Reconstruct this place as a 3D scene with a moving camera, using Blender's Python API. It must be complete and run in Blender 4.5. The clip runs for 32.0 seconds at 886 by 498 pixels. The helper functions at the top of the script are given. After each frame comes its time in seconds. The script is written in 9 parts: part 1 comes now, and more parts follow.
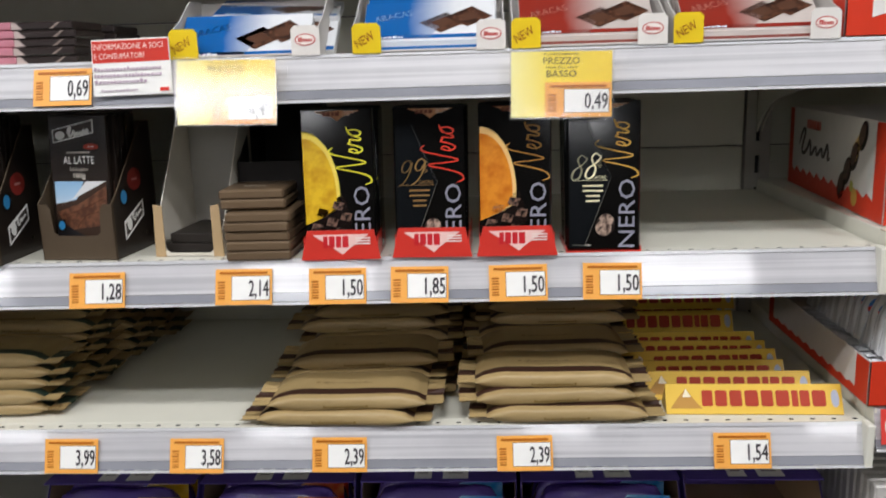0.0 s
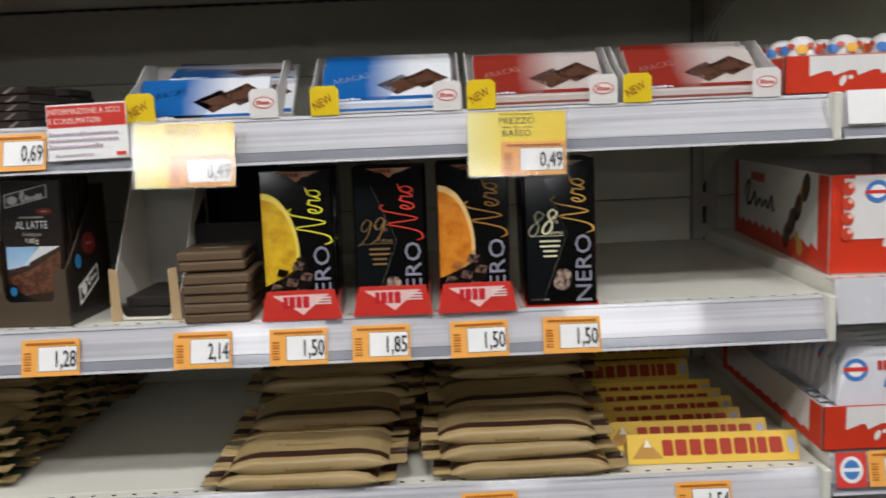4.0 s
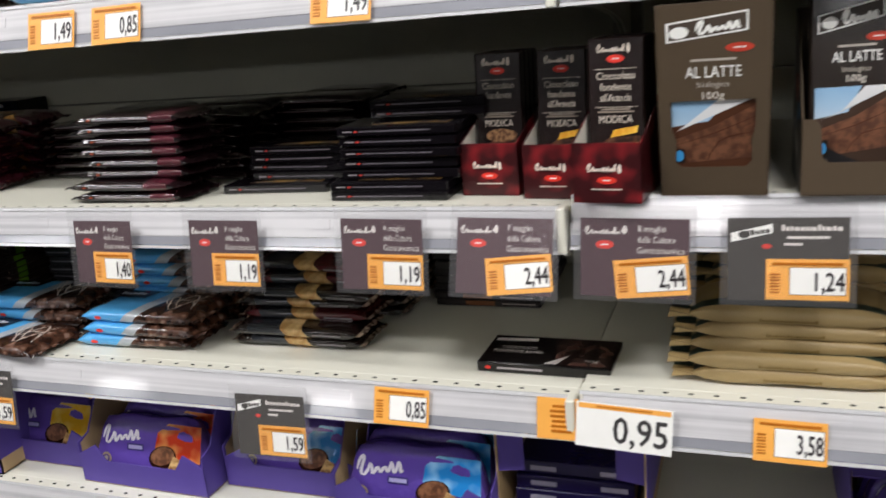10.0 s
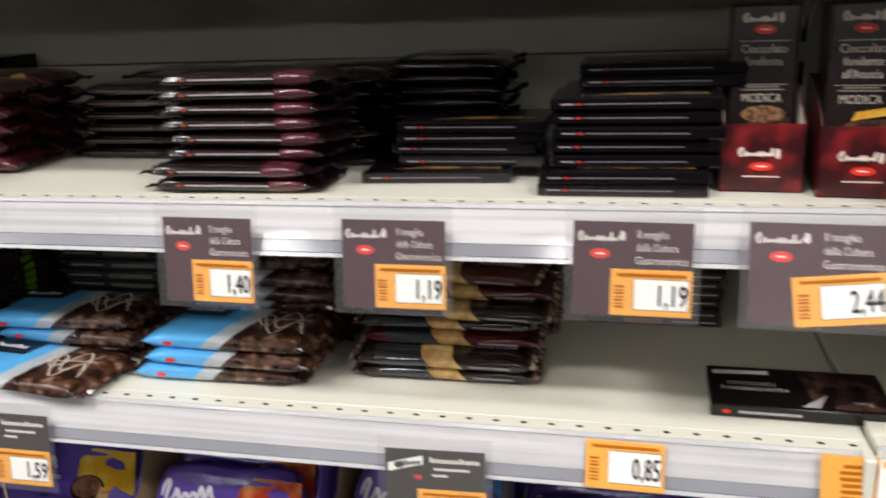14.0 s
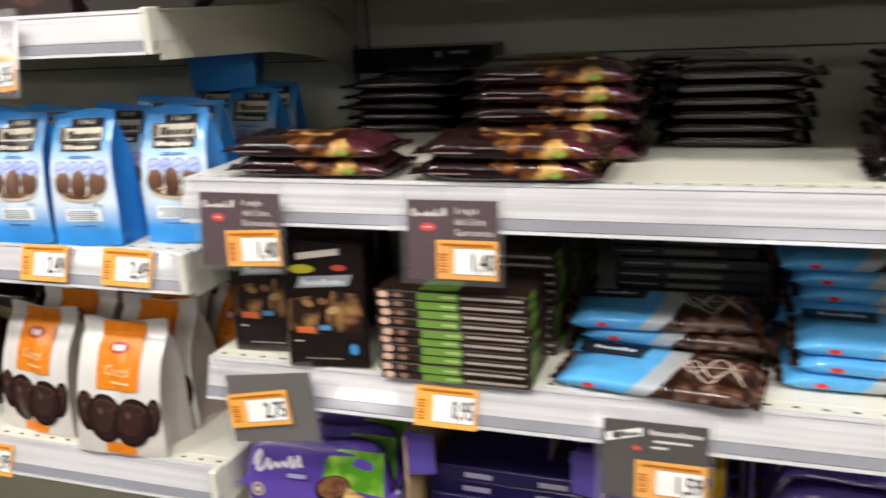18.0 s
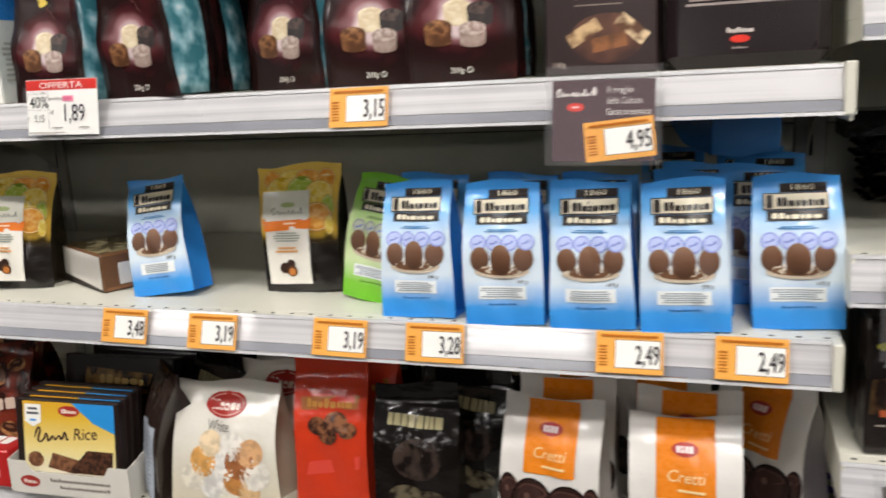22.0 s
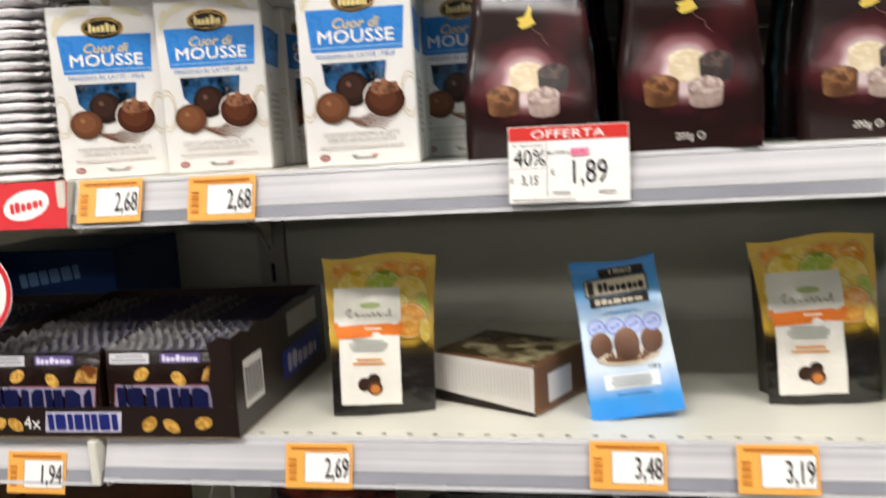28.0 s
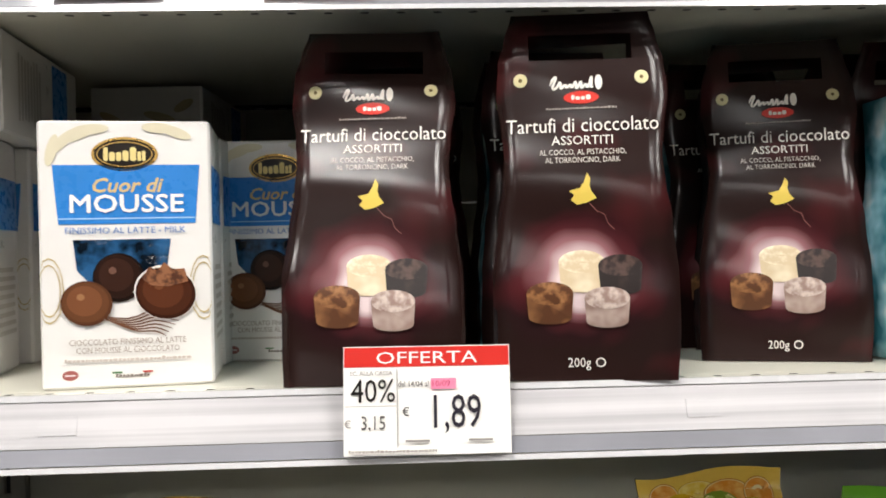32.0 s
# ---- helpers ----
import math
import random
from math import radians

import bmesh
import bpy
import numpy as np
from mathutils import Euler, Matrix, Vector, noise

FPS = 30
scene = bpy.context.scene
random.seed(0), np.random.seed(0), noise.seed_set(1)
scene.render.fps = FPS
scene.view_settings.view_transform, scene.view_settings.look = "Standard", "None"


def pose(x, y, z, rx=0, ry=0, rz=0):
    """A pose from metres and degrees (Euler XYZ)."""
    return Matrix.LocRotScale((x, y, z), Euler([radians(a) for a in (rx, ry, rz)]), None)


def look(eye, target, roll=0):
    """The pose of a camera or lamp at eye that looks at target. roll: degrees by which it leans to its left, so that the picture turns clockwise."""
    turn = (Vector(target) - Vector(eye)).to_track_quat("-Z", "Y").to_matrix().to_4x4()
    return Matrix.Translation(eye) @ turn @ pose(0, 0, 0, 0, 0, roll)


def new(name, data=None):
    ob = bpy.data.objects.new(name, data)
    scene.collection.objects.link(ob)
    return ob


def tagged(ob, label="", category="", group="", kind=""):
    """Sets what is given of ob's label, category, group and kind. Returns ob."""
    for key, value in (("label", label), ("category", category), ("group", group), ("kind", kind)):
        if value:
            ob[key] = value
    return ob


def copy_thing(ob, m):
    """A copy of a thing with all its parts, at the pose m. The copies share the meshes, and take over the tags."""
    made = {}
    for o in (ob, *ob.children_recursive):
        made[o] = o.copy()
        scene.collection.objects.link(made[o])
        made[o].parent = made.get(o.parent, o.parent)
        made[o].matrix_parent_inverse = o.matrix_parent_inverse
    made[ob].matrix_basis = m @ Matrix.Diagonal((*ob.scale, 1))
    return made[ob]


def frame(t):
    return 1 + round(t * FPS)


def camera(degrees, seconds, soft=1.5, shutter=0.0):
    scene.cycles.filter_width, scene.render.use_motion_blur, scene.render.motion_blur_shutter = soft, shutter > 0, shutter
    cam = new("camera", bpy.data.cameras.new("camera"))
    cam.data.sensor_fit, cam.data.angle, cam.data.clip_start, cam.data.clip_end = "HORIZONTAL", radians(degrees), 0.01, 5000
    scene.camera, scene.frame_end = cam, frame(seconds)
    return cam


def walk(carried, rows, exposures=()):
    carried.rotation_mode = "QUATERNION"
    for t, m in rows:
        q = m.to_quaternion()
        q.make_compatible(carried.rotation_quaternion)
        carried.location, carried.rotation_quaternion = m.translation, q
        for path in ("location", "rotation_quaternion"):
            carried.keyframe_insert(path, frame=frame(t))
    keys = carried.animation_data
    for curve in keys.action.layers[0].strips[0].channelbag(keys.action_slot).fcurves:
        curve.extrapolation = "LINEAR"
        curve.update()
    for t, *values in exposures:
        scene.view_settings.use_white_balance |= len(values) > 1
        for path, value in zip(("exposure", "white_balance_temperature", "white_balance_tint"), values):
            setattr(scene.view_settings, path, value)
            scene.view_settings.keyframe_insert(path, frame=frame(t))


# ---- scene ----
cam = camera(55.13, 32.0, soft=1.7, shutter=1.0)
ROWS = [
    (0.0, 0.0805, 0.0718, 1.4989, 2.97, -12.08, -1.80),
    (0.5, 0.0844, 0.0678, 1.5030, 2.25, -11.26, -2.28),
    (1.0, 0.0878, 0.0664, 1.5044, 1.13, -10.72, -2.59),
    (1.5, 0.0918, 0.0623, 1.5060, -0.13, -10.35, -2.70),
    (2.0, 0.0931, 0.0593, 1.5060, -1.26, -10.01, -2.60),
    (2.5, 0.0899, 0.0553, 1.5049, -1.92, -9.79, -2.49),
    (4.5, 0.0462, 0.0784, 1.5097, 1.24, -8.65, -2.50),
    (5.0, 0.0007, 0.0940, 1.5069, 3.93, -8.52, -2.90),
    (5.5, -0.0477, 0.1080, 1.5067, 6.35, -8.40, -3.31),
    (6.0, -0.1063, 0.1302, 1.5053, 8.91, -8.56, -3.68),
    (6.5, -0.1583, 0.1505, 1.5058, 11.19, -8.88, -3.91),
    (7.0, -0.2197, 0.1691, 1.5017, 13.95, -9.75, -4.13),
    (7.5, -0.2806, 0.1842, 1.4975, 16.71, -11.00, -4.16),
    (8.0, -0.3416, 0.1920, 1.4890, 19.09, -12.05, -4.17),
    (8.5, -0.4042, 0.1962, 1.4831, 20.76, -13.22, -4.36),
    (9.0, -0.4654, 0.1952, 1.4827, 21.48, -14.21, -4.79),
    (9.5, -0.5272, 0.2032, 1.4805, 21.42, -14.87, -5.03),
    (10.0, -0.5882, 0.2119, 1.4735, 20.56, -15.74, -4.96),
    (10.5, -0.6328, 0.2147, 1.4706, 19.13, -16.42, -5.02),
    (11.0, -0.6715, 0.2292, 1.4620, 17.44, -17.13, -4.70),
    (11.5, -0.7092, 0.2505, 1.4579, 15.78, -17.84, -4.09),
    (12.0, -0.7554, 0.2766, 1.4463, 14.39, -18.44, -3.41),
    (12.5, -0.8012, 0.2972, 1.4491, 13.30, -18.70, -3.20),
    (13.0, -0.8453, 0.3217, 1.4494, 12.90, -18.42, -2.97),
    (13.5, -0.8862, 0.3421, 1.4481, 13.00, -17.87, -2.61),
    (15.5, -1.1062, 0.3205, 1.4607, 14.57, -15.51, -3.04),
    (16.0, -1.1766, 0.3086, 1.4556, 15.49, -15.67, -3.13),
    (16.5, -1.2468, 0.2915, 1.4479, 16.41, -15.89, -3.11),
    (17.0, -1.3140, 0.2780, 1.4449, 17.59, -16.28, -3.05),
    (17.5, -1.3806, 0.2767, 1.4458, 18.78, -16.49, -3.12),
    (18.0, -1.4562, 0.2701, 1.4442, 19.60, -16.43, -3.19),
    (18.5, -1.5420, 0.2685, 1.4462, 20.22, -15.99, -2.78),
    (19.0, -1.6264, 0.2620, 1.4536, 20.53, -15.59, -2.51),
    (19.5, -1.7093, 0.2567, 1.4574, 20.54, -14.78, -2.35),
    (20.0, -1.7858, 0.2505, 1.4645, 20.42, -14.02, -2.34),
    (20.5, -1.8620, 0.2410, 1.4700, 20.16, -13.18, -2.41),
    (21.0, -1.9373, 0.2212, 1.4738, 19.86, -12.50, -2.64),
    (21.5, -2.0143, 0.2028, 1.4709, 19.52, -12.11, -2.91),
    (22.0, -2.0758, 0.1872, 1.4652, 19.26, -12.13, -3.20),
    (22.5, -2.1270, 0.1897, 1.4606, 19.02, -12.51, -3.27),
    (23.0, -2.1816, 0.2000, 1.4497, 18.63, -12.77, -3.41),
    (23.5, -2.2389, 0.2190, 1.4442, 17.91, -12.87, -3.57),
    (24.0, -2.2982, 0.2379, 1.4484, 16.81, -12.53, -3.57),
    (24.5, -2.3577, 0.2620, 1.4577, 15.51, -12.23, -3.69),
    (26.5, -2.5897, 0.2671, 1.4629, 11.43, -10.82, -3.99),
    (27.0, -2.6468, 0.2644, 1.4618, 11.18, -10.42, -4.16),
    (27.5, -2.7046, 0.2630, 1.4633, 11.43, -9.35, -3.96),
    (28.0, -2.7546, 0.2732, 1.4780, 11.31, -8.08, -3.47),
    (28.5, -2.7860, 0.2879, 1.4912, 10.45, -6.36, -2.98),
    (29.0, -2.8015, 0.3147, 1.5022, 8.72, -4.55, -2.53),
    (29.5, -2.8071, 0.3475, 1.5138, 6.11, -2.83, -2.15),
    (30.0, -2.8026, 0.3800, 1.5235, 3.22, -1.59, -1.83),
    (30.5, -2.7988, 0.4100, 1.5288, 0.84, -0.64, -1.68),
    (31.0, -2.7989, 0.4381, 1.5323, -0.98, -0.31, -1.56),
    (31.5, -2.7979, 0.4586, 1.5339, -2.05, -0.23, -1.35),
    (32.0, -2.7949, 0.4751, 1.5320, -2.34, -0.22, -1.19),
]
EXPOSURES = [(0.0, -0.28, 6050, 10), (2.0, -0.2, 6050, 10), (5.0, -0.62, 6050, 10), (6.0, -0.6, 6050, 10), (8.0, -0.1, 6050, 10), (10.0, -0.14, 6200, 10), (13.0, 0.0, 6300, 10), (16.0, 0.15, 6500, 10), (18.0, 0.12, 6500, 10), (21.0, -0.12, 6500, 10), (24.0, -0.18, 6500, 10), (27.0, -0.08, 6500, 10), (30.0, 0.08, 6500, 10), (32.0, 0.12, 6500, 10)]
walk(cam, [(t, pose(x, y, z, 90 + pitch, 0, yaw) @ pose(0, 0, 0, 0, 0, roll)) for t, x, y, z, yaw, pitch, roll in ROWS], EXPOSURES)

# ---- world and lights: a closed shop hall lit by ceiling luminaires ----
world = bpy.data.worlds.new("hall")
world.use_nodes = True
world.node_tree.nodes["Background"].inputs[0].default_value = (0.9, 0.95, 1.0, 1)
world.node_tree.nodes["Background"].inputs[1].default_value = 0.005
scene.world = world

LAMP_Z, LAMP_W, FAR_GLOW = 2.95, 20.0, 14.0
LAMPS = [(x, y) for y in (-0.62, -0.12) for x in (-5.0, -3.35, -1.7, -0.05, 1.6)]
for lx, LAMP_Y in LAMPS:
    ld = bpy.data.lights.new("ceiling_tube", "AREA")
    ld.shape, ld.size, ld.size_y, ld.energy, ld.color = "RECTANGLE", 0.6, 0.16, LAMP_W, (1.0, 0.955, 0.915)
    lo = new("ceiling_tube", ld)
    lo.matrix_basis = look((lx, LAMP_Y, LAMP_Z), (lx, LAMP_Y + 0.2, 0.0))

# ---- materials ----
MATS = {}


def lin(h):
    h = h.lstrip("#")
    v = [int(h[i:i + 2], 16) / 255 for i in (0, 2, 4)]
    return tuple(c / 12.92 if c < 0.04 else ((c + 0.055) / 1.055) ** 2.4 for c in v)


def start(name):
    m = bpy.data.materials.new(name)
    m.use_nodes = True
    n, k = m.node_tree.nodes, m.node_tree.links
    b = n["Principled BSDF"]
    co = n.new("ShaderNodeTexCoord")
    return m, n, k, b, co


def noise_node(n, k, co, scale, detail=3.0, socket="Object"):
    t = n.new("ShaderNodeTexNoise")
    t.inputs["Scale"].default_value, t.inputs["Detail"].default_value = scale, detail
    k.new(co.outputs[socket], t.inputs["Vector"])
    return t


def tint(n, k, b, src, col, amount, rnd=0.0):
    """Base colour that wavers round col by a noise, and a little from piece to piece."""
    mr = n.new("ShaderNodeMapRange")
    mr.inputs["To Min"].default_value, mr.inputs["To Max"].default_value = 1 - amount, 1 + amount
    k.new(src, mr.inputs["Value"])
    mx = n.new("ShaderNodeMix")
    mx.data_type, mx.blend_type = "RGBA", "MULTIPLY"
    mx.inputs[0].default_value = 1.0
    mx.inputs[6].default_value = (*col, 1)
    k.new(mr.outputs[0], mx.inputs[7])
    out = mx.outputs[2]
    if rnd:
        oi = n.new("ShaderNodeObjectInfo")
        m2 = n.new("ShaderNodeMapRange")
        m2.inputs["To Min"].default_value, m2.inputs["To Max"].default_value = 1 - rnd, 1 + rnd
        k.new(oi.outputs["Random"], m2.inputs["Value"])
        hs = n.new("ShaderNodeHueSaturation")
        k.new(m2.outputs[0], hs.inputs["Value"])
        k.new(out, hs.inputs["Color"])
        out = hs.outputs["Color"]
    k.new(out, b.inputs["Base Color"])
    return out


def relief(n, k, b, src, strength, dist):
    bp = n.new("ShaderNodeBump")
    bp.inputs["Strength"].default_value, bp.inputs["Distance"].default_value = strength, dist
    k.new(src, bp.inputs["Height"])
    k.new(bp.outputs[0], b.inputs["Normal"])


def surf(name, col, rough, amount=0.06, scale=40, metal=0.0, bump=0.15, dist=0.0006, coat=0.0, rnd=0.0, bscale=None, spec=0.5):
    if name in MATS:
        return MATS[name]
    m, n, k, b, co = start(name)
    t = noise_node(n, k, co, scale, 4)
    tint(n, k, b, t.outputs[0], col, amount, rnd)
    b.inputs["Metallic"].default_value, b.inputs["Coat Weight"].default_value = metal, coat
    b.inputs["Coat Roughness"].default_value, b.inputs["Specular IOR Level"].default_value = 0.08, spec
    w = noise_node(n, k, co, bscale or scale * 3, 3)
    mr = n.new("ShaderNodeMapRange")
    mr.inputs["To Min"].default_value, mr.inputs["To Max"].default_value = rough * 0.8, min(1, rough * 1.2)
    k.new(w.outputs[0], mr.inputs["Value"])
    k.new(mr.outputs[0], b.inputs["Roughness"])
    if bump:
        relief(n, k, b, w.outputs[0], bump, dist)
    MATS[name] = m
    return m


def ink(h, rough=0.38):
    """Printed colour on coated board or paper."""
    return surf(f"print_{h.lstrip('#')}_{int(rough * 100)}", lin(h), rough, 0.05, 60, bump=0.0, spec=0.3)


def board(h, rough=0.55):
    """Coated carton board."""
    return surf(f"carton_{h.lstrip('#')}_{int(rough * 100)}", lin(h), rough, 0.08, 35, bump=0.12, dist=0.0004, rnd=0.05, spec=0.35)


def film(h, rough=0.2, wr=0.55, scale=38):
    """Crinkled wrapper film."""
    return surf(f"film_{h.lstrip('#')}_{int(rough * 100)}_{int(wr * 100)}", lin(h), rough, 0.12, 45, bump=wr, dist=0.004, rnd=0.06, bscale=scale, coat=0.45)


def fade(name, stops, v0, v1, axis=2, rough=0.35, wr=0.0, spots=None):
    """A print that runs through the stops between v0 and v1 along one axis of the thing."""
    if name in MATS:
        return MATS[name]
    m, n, k, b, co = start(name)
    sp = n.new("ShaderNodeSeparateXYZ")
    k.new(co.outputs["Object"], sp.inputs[0])
    mr = n.new("ShaderNodeMapRange")
    mr.inputs["From Min"].default_value, mr.inputs["From Max"].default_value = v0, v1
    k.new(sp.outputs[axis], mr.inputs["Value"])
    nz = noise_node(n, k, co, 45, 2)
    ad = n.new("ShaderNodeMath")
    ad.operation = "MULTIPLY_ADD"
    k.new(nz.outputs[0], ad.inputs[0])
    ad.inputs[1].default_value = 0.10
    k.new(mr.outputs[0], ad.inputs[2])
    rp = n.new("ShaderNodeValToRGB")
    while len(rp.color_ramp.elements) < len(stops):
        rp.color_ramp.elements.new(0.5)
    for e, (p, c) in zip(rp.color_ramp.elements, stops):
        e.position, e.color = min(1, p + 0.05), (*lin(c), 1)
    k.new(ad.outputs[0], rp.inputs[0])
    k.new(rp.outputs[0], b.inputs["Base Color"])
    b.inputs["Roughness"].default_value = rough
    if wr:
        b.inputs["Coat Weight"].default_value, b.inputs["Coat Roughness"].default_value = 0.5, 0.12
        w = noise_node(n, k, co, 38, 3)
        relief(n, k, b, w.outputs[0], wr, 0.004)
    MATS[name] = m
    return m


def mottle(name, c1, c2, scale, rough=0.3, wr=0.0, detail=2.0, lo=0.42, hi=0.6, c3=None):
    """Two or three printed colours in soft patches."""
    if name in MATS:
        return MATS[name]
    m, n, k, b, co = start(name)
    t = noise_node(n, k, co, scale, detail)
    rp = n.new("ShaderNodeValToRGB")
    rp.color_ramp.elements[0].position, rp.color_ramp.elements[0].color = lo, (*lin(c1), 1)
    rp.color_ramp.elements[1].position, rp.color_ramp.elements[1].color = hi, (*lin(c2), 1)
    if c3:
        e = rp.color_ramp.elements.new(min(0.99, hi + 0.1))
        e.color = (*lin(c3), 1)
    k.new(t.outputs[0], rp.inputs[0])
    k.new(rp.outputs[0], b.inputs["Base Color"])
    b.inputs["Roughness"].default_value = rough
    if wr:
        w = noise_node(n, k, co, 38, 3)
        relief(n, k, b, w.outputs[0], wr, 0.004)
    MATS[name] = m
    return m


def clear(name, haze, rough):
    """Clear plastic: seen through, a little hazy, with a real gloss."""
    if name in MATS:
        return MATS[name]
    m = bpy.data.materials.new(name)
    m.use_nodes = True
    n, k = m.node_tree.nodes, m.node_tree.links
    b = n["Principled BSDF"]
    b.inputs["Base Color"].default_value = (0.88, 0.86, 0.875, 1)
    b.inputs["Roughness"].default_value = rough
    b.inputs["Alpha"].default_value = haze
    gl = n.new("ShaderNodeBsdfGlossy")
    gl.inputs["Roughness"].default_value = rough
    mx = n.new("ShaderNodeMixShader")
    mx.inputs[0].default_value = 0.055
    k.new(b.outputs[0], mx.inputs[1])
    k.new(gl.outputs[0], mx.inputs[2])
    k.new(mx.outputs[0], n["Material Output"].inputs["Surface"])
    MATS[name] = m
    return m


def streaked(name, c1, c2):
    """Extruded plastic under a clear cover: fine lines and patches along x imitate reflections."""
    m, n, k, b, co = start(name)
    mp = n.new("ShaderNodeMapping")
    mp.inputs["Scale"].default_value = (1.6, 30, 190)
    k.new(co.outputs["Object"], mp.inputs["Vector"])
    t = n.new("ShaderNodeTexNoise")
    t.inputs["Scale"].default_value, t.inputs["Detail"].default_value = 1.0, 3
    k.new(mp.outputs[0], t.inputs["Vector"])
    sc = noise_node(n, k, co, 9, 4)
    ad = n.new("ShaderNodeMath")
    ad.operation = "MULTIPLY_ADD"
    k.new(sc.outputs[0], ad.inputs[0])
    ad.inputs[1].default_value = 0.5
    k.new(t.outputs[0], ad.inputs[2])
    rp = n.new("ShaderNodeValToRGB")
    rp.color_ramp.elements[0].position, rp.color_ramp.elements[0].color = 0.55, (*c2, 1)
    rp.color_ramp.elements[1].position, rp.color_ramp.elements[1].color = 0.85, (*c1, 1)
    k.new(ad.outputs[0], rp.inputs[0])
    k.new(rp.outputs[0], b.inputs["Base Color"])
    b.inputs["Roughness"].default_value, b.inputs["Coat Weight"].default_value, b.inputs["Coat Roughness"].default_value = 0.42, 1.0, 0.06
    relief(n, k, b, t.outputs[0], 0.10, 0.0012)
    return m


PAINT = surf("shelf_enamel", (0.74, 0.725, 0.625), 0.34, 0.05, 9, bump=0.05, bscale=160)
PANEL = surf("back_panel_enamel", (0.68, 0.675, 0.58), 0.5, 0.10, 5, bump=0.08, bscale=120)
STEEL = surf("upright_steel", (0.46, 0.45, 0.41), 0.42, 0.1, 20, bump=0.05)
RAIL = streaked("price_rail_grey", (0.62, 0.61, 0.62), (0.44, 0.435, 0.45))
# mottled tone imitates the reflections that vary along the lower band
RAILDK = surf("price_rail_band", (0.285, 0.290, 0.322), 0.16, 0.26, 11, bump=0.05, bscale=60, coat=1.0)
RAILWH = surf("price_rail_lip", (0.58, 0.58, 0.59), 0.26, 0.05, 14, bump=0.04, bscale=90, coat=0.9)
# near-black colour stands in for the shade inside holes and slots
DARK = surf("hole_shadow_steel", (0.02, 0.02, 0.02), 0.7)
WHITE = ink("F2F1EC")
BLACK = ink("16130F")
ORANGE = ink("F0AC50")
CLEAR = clear("clear_sleeve", 0.030, 0.11)


# ---- mesh helpers ----
class G:
    """Gathers faces with materials into one mesh."""

    def __init__(self):
        self.v, self.f, self.mi, self.mats, self.sm, self.cuts = [], [], [], [], [], []

    def slot(self, m):
        if m not in self.mats:
            self.mats.append(m)
        return self.mats.index(m)

    def add(self, verts, faces, m, smooth=False):
        o, s = len(self.v), self.slot(m)
        self.cuts.append((o, len(self.f)))
        self.v += [tuple(p) for p in verts]
        self.f += [tuple(i + o for i in f) for f in faces]
        self.mi += [s] * len(faces)
        self.sm += [smooth] * len(faces)
        return self

    def box(self, x0, x1, y0, y1, z0, z1, m, c=0.0):
        bm = bmesh.new()
        bmesh.ops.create_cube(bm, size=1)
        for v in bm.verts:
            v.co = Vector(((x0 + x1) / 2 + v.co.x * (x1 - x0), (y0 + y1) / 2 + v.co.y * (y1 - y0), (z0 + z1) / 2 + v.co.z * (z1 - z0)))
        if c:
            bmesh.ops.bevel(bm, geom=bm.edges[:], offset=c, segments=1, affect="EDGES")
        self.take(bm, m)
        return self

    def take(self, bm, m, smooth=False):
        bm.verts.index_update()
        self.add([v.co[:] for v in bm.verts], [[v.index for v in f.verts] for f in bm.faces], m, smooth)
        bm.free()

    def slab(self, pts, t, fn, m):
        """A plate: the outline pts (u, v) with thickness t, laid out by fn(u, v, d)."""
        n = len(pts)
        v = [fn(u, w, 0.0) for u, w in pts] + [fn(u, w, t) for u, w in pts]
        f = [tuple(range(n - 1, -1, -1)), tuple(range(n, 2 * n))] + [(i, (i + 1) % n, n + (i + 1) % n, n + i) for i in range(n)]
        return self.add(v, f, m)

    def loft(self, rings, m, smooth=True, caps=True):
        n = len(rings[0])
        v = [p for r in rings for p in r]
        f = []
        for a in range(len(rings) - 1):
            for i in range(n):
                j = (i + 1) % n
                f.append((a * n + i, a * n + j, (a + 1) * n + j, (a + 1) * n + i))
        if caps:
            f += [tuple(range(n - 1, -1, -1)), tuple(range((len(rings) - 1) * n, len(rings) * n))]
        return self.add(v, f, m, smooth)

    def grid(self, fn, us, vs, m, smooth=False, d=0.0):
        nu = len(us)
        v = [fn(u, w, d) for w in vs for u in us]
        f = [(b * nu + a, b * nu + a + 1, (b + 1) * nu + a + 1, (b + 1) * nu + a) for b in range(len(vs) - 1) for a in range(nu - 1)]
        return self.add(v, f, m, smooth)

    def emit_each(self, name, parent):
        """Every piece that was added, as a part of its own."""
        ends = self.cuts[1:] + [(len(self.v), len(self.f))]
        for (v0, f0), (v1, f1) in zip(self.cuts, ends):
            q = G()
            q.add(self.v[v0:v1], [tuple(i - v0 for i in f) for f in self.f[f0:f1]], self.mats[self.mi[f0]], self.sm[f0])
            q.emit(name, parent)

    def emit(self, name, parent=None, label=""):
        me = bpy.data.meshes.new(name)
        me.from_pydata(self.v, [], self.f)
        for m in self.mats:
            me.materials.append(m)
        me.polygons.foreach_set("material_index", self.mi)
        me.polygons.foreach_set("use_smooth", self.sm)
        me.update()
        ob = new(name, me)
        ob.parent = parent
        if label:
            tagged(ob, label)
        return ob


def thing(name, label, category, m=None, group=""):
    ob = new(name)
    ob.empty_display_size = 0.02
    if m is not None:
        ob.matrix_basis = m
    return tagged(ob, label, category, group)


PROTO = {}


